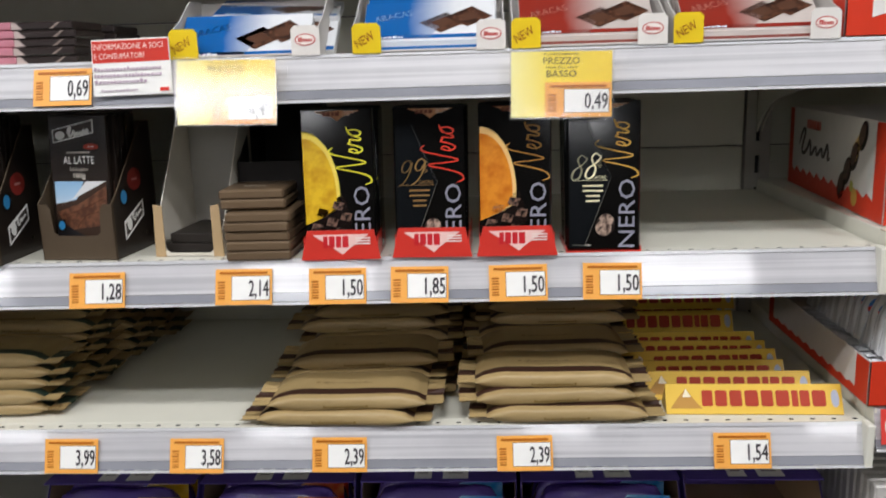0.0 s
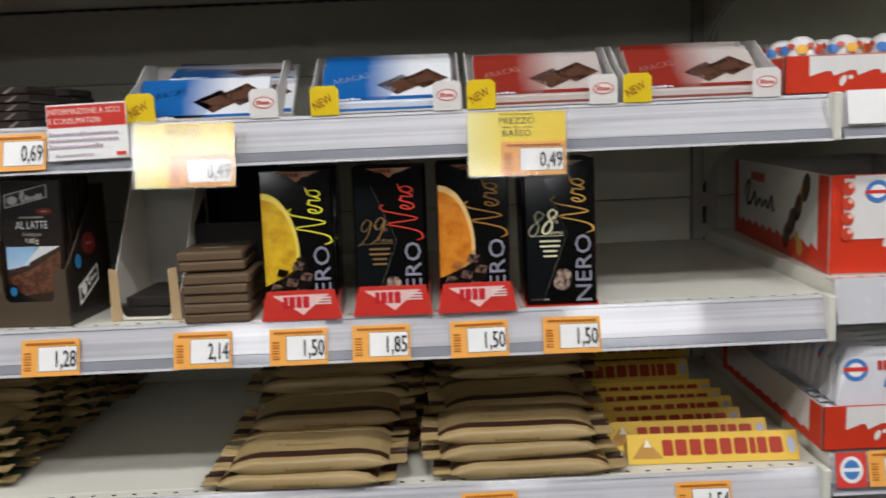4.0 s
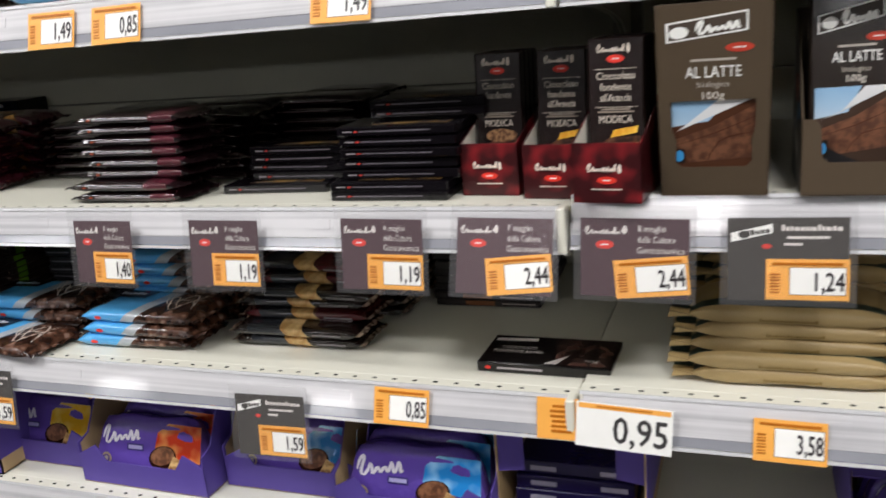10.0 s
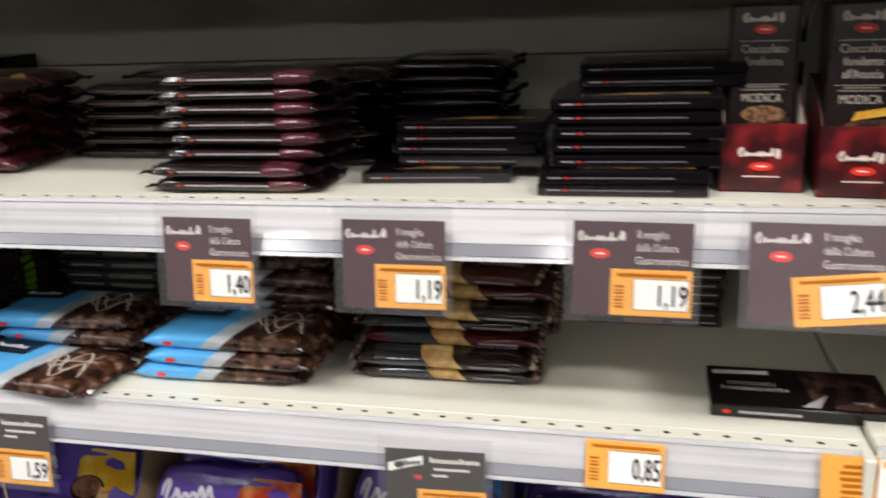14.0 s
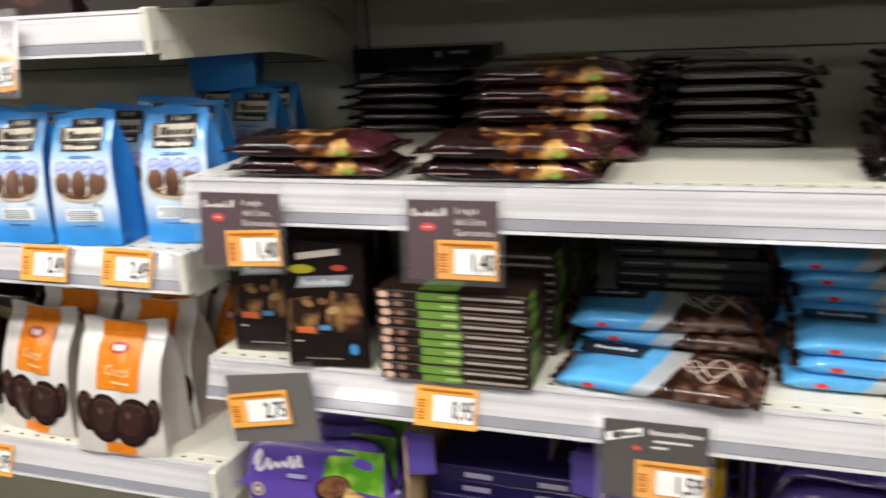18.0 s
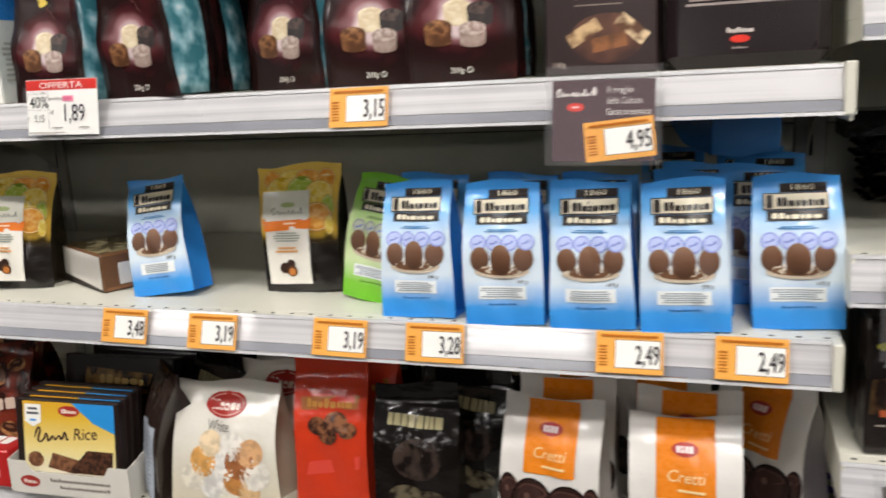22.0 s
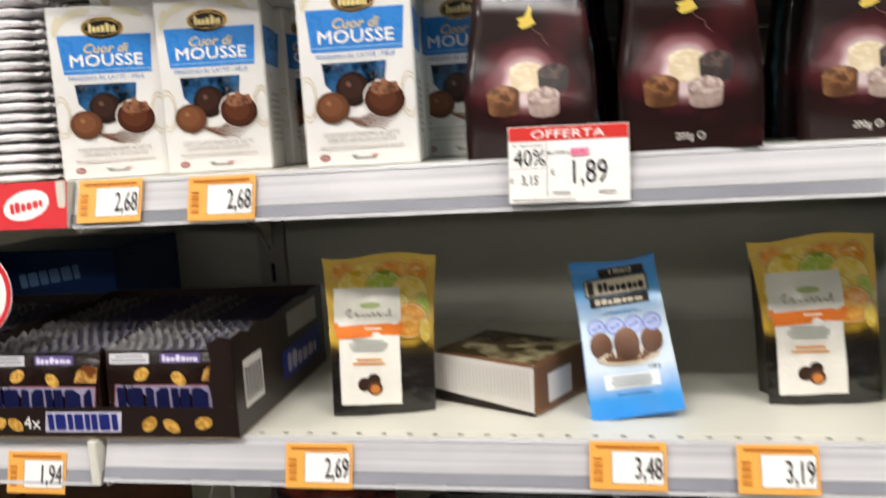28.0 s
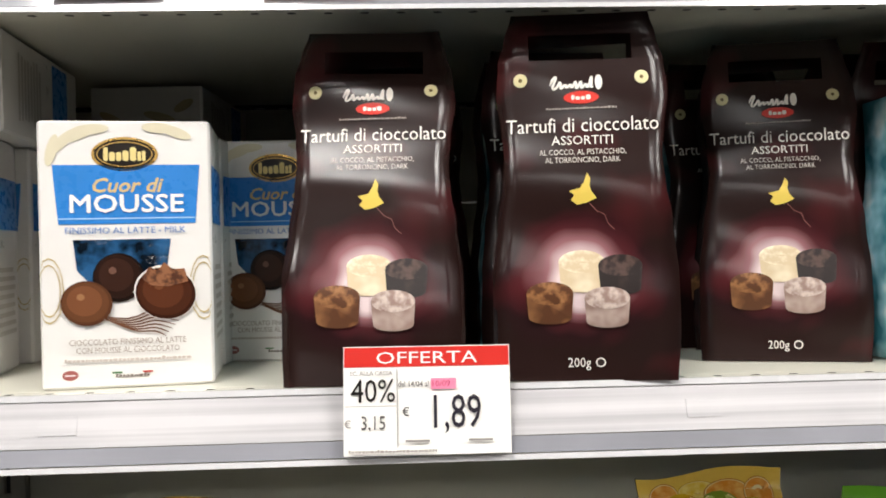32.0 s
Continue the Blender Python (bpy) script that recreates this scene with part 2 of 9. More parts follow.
def put(key, build, m, label=""):
    """The first call builds a thing, later ones copy it."""
    if key in PROTO:
        ob = copy_thing(PROTO[key], m)
    else:
        ob = PROTO[key] = build()
        ob.matrix_basis = m
    if label:
        tagged(ob, label)
    return ob


GLYPHS = {}


def glyphs(s, res=2):
    """Vertices and faces of a line of writing, cap height 1, centred on its width."""
    if s not in GLYPHS:
        cu = bpy.data.curves.new("writing", "FONT")
        cu.body, cu.size, cu.resolution_u, cu.align_x = s, 1.0, res, "CENTER"
        ob = new("writing", cu)
        bpy.context.view_layer.update()
        me = bpy.data.meshes.new_from_object(ob.evaluated_get(bpy.context.evaluated_depsgraph_get()))
        v = [(p.co.x / 0.73, p.co.y / 0.73) for p in me.vertices]
        f = [tuple(p.vertices) for p in me.polygons]
        bpy.data.objects.remove(ob)
        bpy.data.curves.remove(cu)
        bpy.data.meshes.remove(me)
        xs = [p[0] for p in v]
        mid = (min(xs) + max(xs)) / 2
        GLYPHS[s] = ([(x - mid, y) for x, y in v], f, max(xs) - min(xs))
    return GLYPHS[s]


# turns of the pen in a plain running squiggle, each in a unit square: a swash, two waves, a tall turn, a flat run
LOOPS = (((-0.05, 0.30), (0.20, 0.75), (0.52, 0.98), (0.62, 0.80), (0.40, 0.40), (0.34, 0.10), (0.60, 0.02), (0.92, 0.20)),
         ((0.14, 0.48), (0.36, 0.50), (0.50, 0.10), (0.74, 0.04), (0.96, 0.26)),
         ((0.16, 0.40), (0.34, 0.56), (0.54, 0.34), (0.60, 0.06), (0.94, 0.14)),
         ((0.20, 0.60), (0.36, 0.92), (0.46, 0.60), (0.50, 0.10), (0.92, 0.14)),
         ((0.20, 0.30), (0.50, 0.34), (0.66, 0.12), (0.94, 0.16)))


class Art:
    """Printing laid in thin layers on a face, given by fn(u, v, d): d metres off the face."""

    def __init__(self, fn, step=0.02):
        self.fn, self.g, self.d, self.step, self.cuts = fn, G(), 0.00035, step, []

    def _d(self):
        self.d += 0.00009
        self.cuts.append((len(self.g.v), len(self.g.f)))
        return self.d

    def rect(self, u0, v0, u1, v1, m):
        nu, nv = max(1, int(abs(u1 - u0) / self.step)), max(1, int(abs(v1 - v0) / self.step))
        d = self._d()
        self.g.grid(self.fn, [u0 + (u1 - u0) * i / nu for i in range(nu + 1)], [v0 + (v1 - v0) * i / nv for i in range(nv + 1)], m, d=d)
        return self

    def poly(self, pts, m):
        d = self._d()
        self.g.add([self.fn(u, v, d) for u, v in pts], [tuple(range(len(pts)))], m)
        return self

    def ell(self, cu, cv, ru, rv, m, n=18, rot=0.0, a0=0, a1=360):
        c, s = math.cos(radians(rot)), math.sin(radians(rot))
        pts = []
        for i in range(n):
            a = radians(a0 + (a1 - a0) * i / (n if a1 - a0 == 360 else n - 1))
            x, y = ru * math.cos(a), rv * math.sin(a)
            pts.append((x, y))
        if a1 - a0 != 360:
            return self.poly([(cu + c * x - s * y, cv + s * x + c * y) for x, y in pts], m)
        d = self._d()
        ks = (0.5, 1.0) if max(ru, rv) < 0.012 else (0.34, 0.67, 1.0)
        v = [self.fn(cu, cv, d)] + [self.fn(cu + k * (c * x - s * y), cv + k * (s * x + c * y), d) for k in ks for x, y in pts]
        f = [(0, 1 + i, 1 + (i + 1) % n) for i in range(n)]
        for q in range(len(ks) - 1):
            f += [(1 + q * n + i, 1 + (q + 1) * n + i, 1 + (q + 1) * n + (i + 1) % n, 1 + q * n + (i + 1) % n) for i in range(n)]
        self.g.add(v, f, m)
        return self

    def text(self, s, cu, cv, h, m, rot=0.0, width=None, shear=0.0, bold=0.0):
        v, f, w = glyphs(s)
        kx = width / w if width else h
        c, q = math.cos(radians(rot)), math.sin(radians(rot))
        d = self._d()
        out = []
        for x, y in v:
            x, y = x * kx + shear * y * h, y * h
            out.append(self.fn(cu + c * x - q * y, cv + q * x + c * y, d))
        self.g.add(out, f, m)
        if bold:
            for su, sv in ((bold, 0), (-bold, 0), (0, bold), (0, -bold)):
                self.text(s, cu + su, cv + sv, h, m, rot, width, shear)
        return self

    def stroke(self, pts, w, m, sub=5):
        """A pen stroke of width w along a smooth curve through pts, tapered at both ends."""
        q = [pts[0]] + list(pts) + [pts[-1]]
        run = []
        for i in range(1, len(q) - 2):
            p0, p1, p2, p3 = q[i - 1], q[i], q[i + 1], q[i + 2]
            for j in range(sub):
                t = j / sub
                run.append(tuple(0.5 * (2 * p1[c] + (p2[c] - p0[c]) * t + (2 * p0[c] - 5 * p1[c] + 4 * p2[c] - p3[c]) * t * t + (3 * p1[c] - p0[c] - 3 * p2[c] + p3[c]) * t ** 3) for c in (0, 1)))
        run.append(tuple(pts[-1]))
        d = self._d()
        v = []
        for i, (x, y) in enumerate(run):
            a, b = run[max(0, i - 1)], run[min(len(run) - 1, i + 1)]
            dx, dy = b[0] - a[0], b[1] - a[1]
            ln = math.hypot(dx, dy) or 1.0
            k = w / 2 * min(1.0, 0.35 + 0.25 * min(i, len(run) - 1 - i)) * (0.75 + 0.5 * abs(dy) / ln)
            v += [self.fn(x - dy / ln * k, y + dx / ln * k, d), self.fn(x + dy / ln * k, y - dx / ln * k, d)]
        self.g.add(v, [(2 * i, 2 * i + 1, 2 * i + 3, 2 * i + 2) for i in range(len(run) - 1)], m)
        return self

    def scrawl(self, cu, cv, w, h, n, m, rot=0.0, seed=3, pen=0.16, slant=0.3):
        """A trade mark in joined handwriting as one running stroke of plain loops, centred on (cu, cv)."""
        r = random.Random(seed)
        c, s = math.cos(radians(rot)), math.sin(radians(rot))
        p = w / (n + 0.5)
        pts, x = [], 0.0
        for i in range(n):
            shape, k = (LOOPS[0], 1.5) if i == 0 else (LOOPS[r.choice((1, 2, 2, 3, 4))], 1.0)
            pts += [(x + p * k * u + slant * h * v * 0.4, h * v) for u, v in shape]
            x += p * k
        pts = [(x - w / 2 - slant * h * 0.2, y - h * 0.4) for x, y in pts]
        return self.stroke([(cu + c * x - s * y, cv + s * x + c * y) for x, y in pts], h * pen, m, sub=3)

    def lines(self, cu, cv, w, h, n, m, seed=1):
        """Lines of small print that cannot be read: plain bars."""
        r = random.Random(seed)
        p = h / n
        for i in range(n):
            ww = w * r.uniform(0.72, 1.0)
            v = cv + h / 2 - p * (i + 0.5)
            self.rect(cu - ww / 2, v - p * 0.26, cu + ww / 2, v + p * 0.26, m)
        return self

    def mark(self, cu, cv, w, h, n, m, rot=0.0, seed=3, caps=False):
        """A trade mark as a row of plain blocks."""
        r = random.Random(seed)
        c, s = math.cos(radians(rot)), math.sin(radians(rot))
        d = self._d()
        ws = [r.uniform(0.55, 1.25) for _ in range(n)]
        tot = sum(ws)
        x = -w / 2
        tall = r.randrange(1, n) if n > 1 else 0
        for i, q in enumerate(ws):
            if i:
                self.cuts.append((len(self.g.v), len(self.g.f)))
            p = w * q / tot
            x0, x1 = x + p * 0.06, x + p * 0.88
            x += p
            hh = h * (1.0 if caps or i in (0, tall) else r.uniform(0.62, 0.76))
            k = min(p * (0.10 if caps else 0.22), hh * 0.2)
            yb, yt = -h / 2, -h / 2 + hh
            pts = [(x0 + k, yb), (x1 - k, yb), (x1, yb + k), (x1, yt - k), (x1 - k, yt), (x0 + k, yt), (x0, yt - k), (x0, yb + k)]
            self.g.add([self.fn(cu + c * a - s * b, cv + s * a + c * b, d) for a, b in pts], [tuple(range(8))], m)
        return self

    def each(self, name, parent):
        """Every printed shape as a part of its own."""
        g = self.g
        ends = self.cuts[1:] + [(len(g.v), len(g.f))]
        for (v0, f0), (v1, f1) in zip(self.cuts, ends):
            q = G()
            q.add(g.v[v0:v1], [tuple(i - v0 for i in f) for f in g.f[f0:f1]], g.mats[g.mi[f0]])
            q.emit(name, parent)

    def done(self, name, parent, label=""):
        return self.g.emit(name, parent, label)


def face_front(y=0.0):
    return lambda u, v, d: (u, y - d, v)


def face_right(x, y0=0.0):
    return lambda u, v, d: (x + d, y0 + u, v)


def face_top(z, y0=0.0):
    return lambda u, v, d: (u, y0 + v, z + d)


# ---- the hall: floor, ceiling, walls ----
FLOORM = surf("floor_tile_grey", (0.11, 0.106, 0.10), 0.25, 0.1, 3, bump=0.05)
WALLM = surf("hall_wall_paint", (0.09, 0.087, 0.082), 0.6, 0.06, 2, bump=0.05)
CEILM = surf("hall_ceiling_tile", (0.22, 0.22, 0.215), 0.7, 0.05, 4, bump=0.1)
for nm, bx, mm in (("floor", (-14.0, 11.0, -11.0, 2.1, -0.1, 0.0), FLOORM), ("ceiling", (-14.0, 11.0, -11.0, 2.1, 3.2, 3.3), CEILM),
                   ("wall_south", (-14.0, 11.0, -11.1, -11.0, 0.0, 3.2), WALLM), ("wall_north", (-14.0, 11.0, 2.1, 2.2, 0.0, 3.2), WALLM),
                   ("wall_west", (-14.1, -14.0, -11.0, 2.1, 0.0, 3.2), WALLM), ("wall_east", (11.0, 11.1, -11.0, 2.1, 0.0, 3.2), WALLM)):
    tagged(G().box(*bx, mm).emit(nm), kind="structure")

HOUSING = surf("lamp_housing_white", (0.8, 0.8, 0.8), 0.4)
for lx, LAMP_Y in LAMPS:
    lt = thing("ceiling_light", "white linear ceiling luminaire hanging over the aisle", "ceiling light", pose(lx, LAMP_Y, LAMP_Z + 0.03), "ceiling lights over the aisle")
    G().box(-0.34, 0.34, -0.12, 0.12, 0.0, 0.06, HOUSING, 0.006).emit("housing", lt)
    for sx in (-0.25, 0.25):
        G().box(sx - 0.004, sx + 0.004, -0.004, 0.004, 0.06, 3.2 - LAMP_Z - 0.03, STEEL).emit("hanger", lt)

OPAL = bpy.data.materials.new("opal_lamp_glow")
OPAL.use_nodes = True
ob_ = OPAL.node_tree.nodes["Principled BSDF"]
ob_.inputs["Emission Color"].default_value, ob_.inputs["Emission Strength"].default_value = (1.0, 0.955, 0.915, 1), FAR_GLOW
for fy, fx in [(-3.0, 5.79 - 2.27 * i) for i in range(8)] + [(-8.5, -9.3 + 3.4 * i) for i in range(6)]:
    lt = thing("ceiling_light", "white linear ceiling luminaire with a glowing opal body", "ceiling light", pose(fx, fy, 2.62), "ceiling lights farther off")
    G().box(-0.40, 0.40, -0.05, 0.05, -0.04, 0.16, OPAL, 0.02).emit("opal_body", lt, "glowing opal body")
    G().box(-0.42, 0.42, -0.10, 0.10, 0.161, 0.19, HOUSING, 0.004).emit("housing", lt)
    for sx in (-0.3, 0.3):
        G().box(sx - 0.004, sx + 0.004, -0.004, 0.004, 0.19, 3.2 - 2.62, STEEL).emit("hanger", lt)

# ---- the shelving ----
FRONT, BACK = 0.962, 1.42
JOINTS = (1.75, 0.505, -0.745, -1.98, -3.235, -4.485)
BAYS = {0: (0.505, 1.75), 1: (-0.745, 0.505), 2: (-1.98, -0.745), 3: (-3.235, -1.98), 4: (-4.485, -3.235)}
SEAMS = (0.0, 0.30, 0.505, 0.72, 0.935, 1.15, 1.365, 1.58, 1.795, 2.0)


def back_panels(x0, x1):
    ob = thing("back_panel", "grey-beige enamelled steel back panels of the shelving", "panel", pose(0, 0, 0), "shelving back panels")
    for a, b in zip(SEAMS, SEAMS[1:]):
        G().box(x0 + 0.021, x1 - 0.021, BACK, BACK + 0.014, a + 0.0012, b - 0.0012, PANEL, 0.0012).emit("panel", ob)
    return ob


def upright(x):
    ob = thing("shelf_upright", "grey slotted steel upright between two shelving bays", "upright", pose(x, BACK - 0.006, 0), "shelving uprights")
    g = G()
    g.box(-0.019, 0.019, 0.008, 0.05, 0, 2.0, STEEL, 0.001)
    g.box(-0.019, -0.0035, 0, 0.008, 0, 2.0, STEEL)
    g.box(0.0035, 0.019, 0, 0.008, 0, 2.0, STEEL)
    for i in range(28):
        z = 0.6 + i * 0.05
        g.box(-0.0035, 0.0035, 0, 0.008, z, z + 0.022, STEEL)
    g.emit("post", ob)
    gd = G()
    # dark strip behind the slots carries their shade
    gd.box(-0.0034, 0.0034, 0.0055, 0.0075, 0.6, 2.0, DARK)
    gd.emit("slot", ob)
    return ob


def perforated(g, x0, x1, y0, z, m, pitch=0.0235, r=0.0021, side=1, sink=0.003):
    """A strip of sheet with a row of punched holes."""
    n = max(1, round((x1 - x0) / pitch))
    p = (x1 - x0) / n
    y1 = y0 + 0.016
    for i in range(n):
        a, b = x0 + i * p, x0 + (i + 1) * p
        cx, cy = (a + b) / 2, (y0 + y1) / 2
        ring = [(cx + r * 1.5 * math.cos(t * math.pi / 4), cy + r * math.sin(t * math.pi / 4)) for t in range(8)]
        rim = [(b, cy), (b, y1), (cx, y1), (a, y1), (a, cy), (a, y0), (cx, y0), (b, y0)]
        v = [(x, y, z) for x, y in rim] + [(x, y, z) for x, y in ring]
        g.add(v, [(k, (k + 1) % 8, 8 + (k + 1) % 8, 8 + k) for k in range(8)], m)
        # hole walls and bottom coloured black in place of shade
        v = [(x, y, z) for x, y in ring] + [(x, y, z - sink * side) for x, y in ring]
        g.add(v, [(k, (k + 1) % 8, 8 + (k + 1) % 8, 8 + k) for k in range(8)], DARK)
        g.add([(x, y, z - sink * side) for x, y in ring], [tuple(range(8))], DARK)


TILT_R = 0.0145


def shelf(x0, x1, z, label="cream enamelled steel shelf with a grey price rail", front=FRONT, rail=0.047, plain=False):
    ob = thing("shelf_board", label, "shelf", pose(0, 0, 0), "gondola shelves")
    a, b = x0 + 0.0015, x1 - 0.0015
    g = G()
    g.box(a, b, front + 0.0325, BACK - 0.002, z - 0.030, z, PAINT, 0.001)
    g.box(a, b, front + 0.0150, front + 0.0165, z - 0.030, z, PAINT)
    g.box(a, b, front + 0.0165, front + 0.0325, z - 0.030, z - 0.004, PAINT)
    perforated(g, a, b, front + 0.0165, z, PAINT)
    # underside holes are flat black patches drawn for shaded recesses
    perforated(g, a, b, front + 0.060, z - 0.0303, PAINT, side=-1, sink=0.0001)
    g.emit("board", ob)
    # dark bar stands in for the shaded gap along the rear edge
    q = G()
    q.box(a + 0.04, b - 0.04, BACK - 0.040, BACK - 0.022, z - 0.0325, z - 0.0305, DARK)
    q.emit("rear_slot", ob, "dark strip drawn for the shaded slot along the rear edge")
    # pale bits stand in for light through a row of holes
    q = G()
    n = int((b - a - 0.30) / 0.024)
    for i in range(n):
        x = a + 0.26 + 0.024 * i
        q.box(x - 0.0045, x + 0.0045, BACK - 0.034, BACK - 0.028, z - 0.0336, z - 0.0326, RAILWH)
    tagged(q.emit("slot_tooth", ob), kind="stuff")
    zt, zb = z + 0.001, z - rail
    yt, yb = front + TILT_R, front

    def slant(u, v, d):
        k = (v - zb) / (zt - zb)
        return (u, yb + (yt - yb) * k - d, v)
    if plain:
        rl = G().slab([(a, zb), (b, zb), (b, zt), (a, zt)], -0.003, slant, RAILWH).emit("price_rail", ob, "white price rail")
    else:
        r = G()
        r.slab([(a, zb + 0.0120), (b, zb + 0.0120), (b, zt - 0.004), (a, zt - 0.004)], -0.0012, slant, RAIL)
        rl = r.emit("price_rail", ob, "pale grey glossy plastic price rail")
        r = G()
        r.slab([(a, zt - 0.0035), (b, zt - 0.0035), (b, zt), (a, zt)], 0.0012, slant, RAILWH)
        r.emit("rail_lip", rl)
        q = G()
        q.slab([(a, zb + 0.0025), (b, zb + 0.0025), (b, zb + 0.0115), (a, zb + 0.0115)], -0.003, slant, RAILDK)
        q.emit("rail_band", rl, "blue-grey lower band of the price rail")
        q = G()
        q.slab([(a, zb - 0.001), (b, zb - 0.001), (b, zb + 0.002), (a, zb + 0.002)], 0.001, slant, RAILWH)
        q.emit("rail_edge", rl)
    G().box(x1 - 0.0105, x1 - 0.0018, front - 0.0022, front + 0.0175, zb - 0.001, zt + 0.0015, PAINT, 0.0012).emit("rail_end", rl, "cream end cap of the price rail")
    for xe in (x0, x1):
        s = 1 if xe == x0 else -1
        G().slab([(front + 0.012, z - 0.047), (front + 0.012, z - 0.002), (BACK - 0.01, z - 0.002), (BACK - 0.01, z - 0.128), (BACK - 0.026, z - 0.110), (BACK - 0.050, z - 0.092), (BACK - 0.090, z - 0.076), (BACK - 0.150, z - 0.064), (BACK - 0.24, z - 0.054)],
                 0.0025 * s, lambda u, v, d, xe=xe, s=s: (xe + 0.002 * s + d, u, v), PAINT).emit("bracket", ob, "curved steel shelf bracket")
    for i in range(3):
        xx = x0 + (x1 - x0) * (0.18 + 0.3 * i)
        G().slab([(xx, zt - 0.022), (xx + 0.022, zt - 0.022), (xx + 0.022, zt - 0.012), (xx, zt - 0.012)], 0.0006, slant, RAIL).emit("rail_clip", rl)
    return ob


for b in BAYS.values():
    back_panels(*b)
for jx in JOINTS:
    upright(jx)
LEVELS = {0: (0.5, 0.90, 1.117, 1.314, 1.516, 1.72), 1: (0.5, 0.90, 1.098, 1.297, 1.515, 1.72), 2: (0.5, 0.90, 1.092, 1.286, 1.515, 1.72),
          3: (0.5, 0.72, 0.957, 1.207, 1.449, 1.715), 4: (0.5, 0.72, 0.957, 1.203, 1.449, 1.715)}
for bay, zs in LEVELS.items():
    for z in zs:
        shelf(*BAYS[bay], z, plain=(bay == 0 and z == 1.314), rail=0.041 if z in (1.286, 1.092) else 0.047 if bay < 3 else (0.046 if z > 1.7 else 0.040))
for bay, b in BAYS.items():
    ob = thing("shelf_plinth", "grey steel plinth under the shelving", "plinth", pose(0, 0, 0), "shelving plinths")
    G().box(b[0] + 0.002, b[1] - 0.002, FRONT + 0.06, BACK, 0, 0.12, STEEL, 0.002).emit("kick_plate", ob)

# ---- price tags and cards on the rails ----
GREYPRINT = ink("8F8B86")
ORANGEDK = ink("B4660F")
CARDBROWN = ink("482F36", 0.36)
CARDGREY = ink("37332E", 0.36)
LOGORED = ink("D8372B")
PINK = ink("F08AA8")


def tag_parts(ob, w, h, price, x0=0.0, z0=0.0, y=0.0, turn=0.0, wide=False):
    """An orange shelf ticket with its white price field and a small bar code, as parts of ob."""
    c, s = math.cos(radians(turn)), math.sin(radians(turn))

    def fn(u, v, d):
        return (x0 + c * u - s * v, y - 0.0006 - d, z0 + s * u + c * v)
    ob = G().slab([(-w / 2, -h / 2), (w / 2, -h / 2), (w / 2, h / 2), (-w / 2, h / 2)], 0.0006, fn, ORANGE).emit("ticket", ob)
    a = Art(lambda u, v, d: fn(u, v, d + 0.0004))
    a.rect(-w * 0.215, -h * 0.375, w * 0.465, h * 0.305, ink("6E5A48")).rect(-w * 0.205, -h * 0.36, w * 0.455, h * 0.29, WHITE)
    a.done("price_field", ob, "white price field")
    b = Art(lambda u, v, d: fn(u, v, d + 0.0004))
    for i in range(7):
        b.rect(-w * 0.45, -h * 0.34 + i * h * 0.075, -w * 0.33, -h * 0.34 + i * h * (0.075) + h * (0.03 if i % 2 else 0.045), ORANGEDK)
    b.rect(-w * 0.42, h * 0.36, w * 0.42, h * 0.42, ORANGEDK)
    b.done("bar_code", ob)
    t = Art(lambda u, v, d: fn(u, v, d + 0.0008))
    t.text(price, w * 0.27, -h * 0.26, h * 0.47, ink("3A3638"), width=w * 0.345, bold=h * 0.007)
    t.done("price_lettering", ob, "dark price figures")


def ticket(x, z, price, w=0.063, h=0.0395, label="orange and white paper shelf ticket in the price rail"):
    ob = thing("price_tag", label, "price tag", pose(x + w / 2, FRONT + 0.0035, z - h / 2, -17 + random.uniform(-2, 2), random.uniform(-0.8, 0.8), 0), "price tags")
    tag_parts(ob, w, h, price)
    return ob


# bay, left edge, top, price
TICKETS = (
    (0.547, 1.117, "1,99"), (0.568, 1.516, "2,19"),
    (-0.394, 1.510, "0,69"), (-0.383, 1.288, "1,28"), (-0.218, 1.289, "2,14"), (-0.114, 1.288, "1,50"), (-0.024, 1.288, "1,85"), (0.083, 1.288, "1,50"), (0.184, 1.288, "1,50"),
    (-0.437, 1.090, "3,99"), (-0.289, 1.089, "3,58"), (-0.123, 1.089, "2,39"), (0.088, 1.089, "2,39"), (0.330, 1.090, "1,54"), (-0.581, 1.087, "3,58"),
    (-0.965, 1.090, "0,85"), (-0.983, 1.508, "1,49"), (-1.244, 1.506, "0,85"), (-1.330, 1.506, "1,49"), (-1.913, 1.502, "0,85"), (-1.741, 1.087, "0,95"),
    (-2.459, 1.450, "3,15"), (-2.778, 1.209, "3,48"), (-2.659, 1.208, "3,19"), (-2.501, 1.209, "3,19"), (-2.394, 1.209, "3,28"), (-2.198, 1.210, "2,49"), (-2.089, 1.210, "2,49"),
    (-3.227, 1.451, "2,68"), (-3.119, 1.449, "2,68"), (-3.050, 1.204, "2,69"), (-3.338, 1.192, "1,94"), (-2.427, 0.949, "3,14"), (-2.339, 0.950, "3,99"),
    (-2.995, 1.716, "2,22"), (-2.876, 1.716, "2,98"), (-2.700, 1.716, "3,40"),
)
for tx, tz, tp in TICKETS:
    ticket(tx, tz, tp)

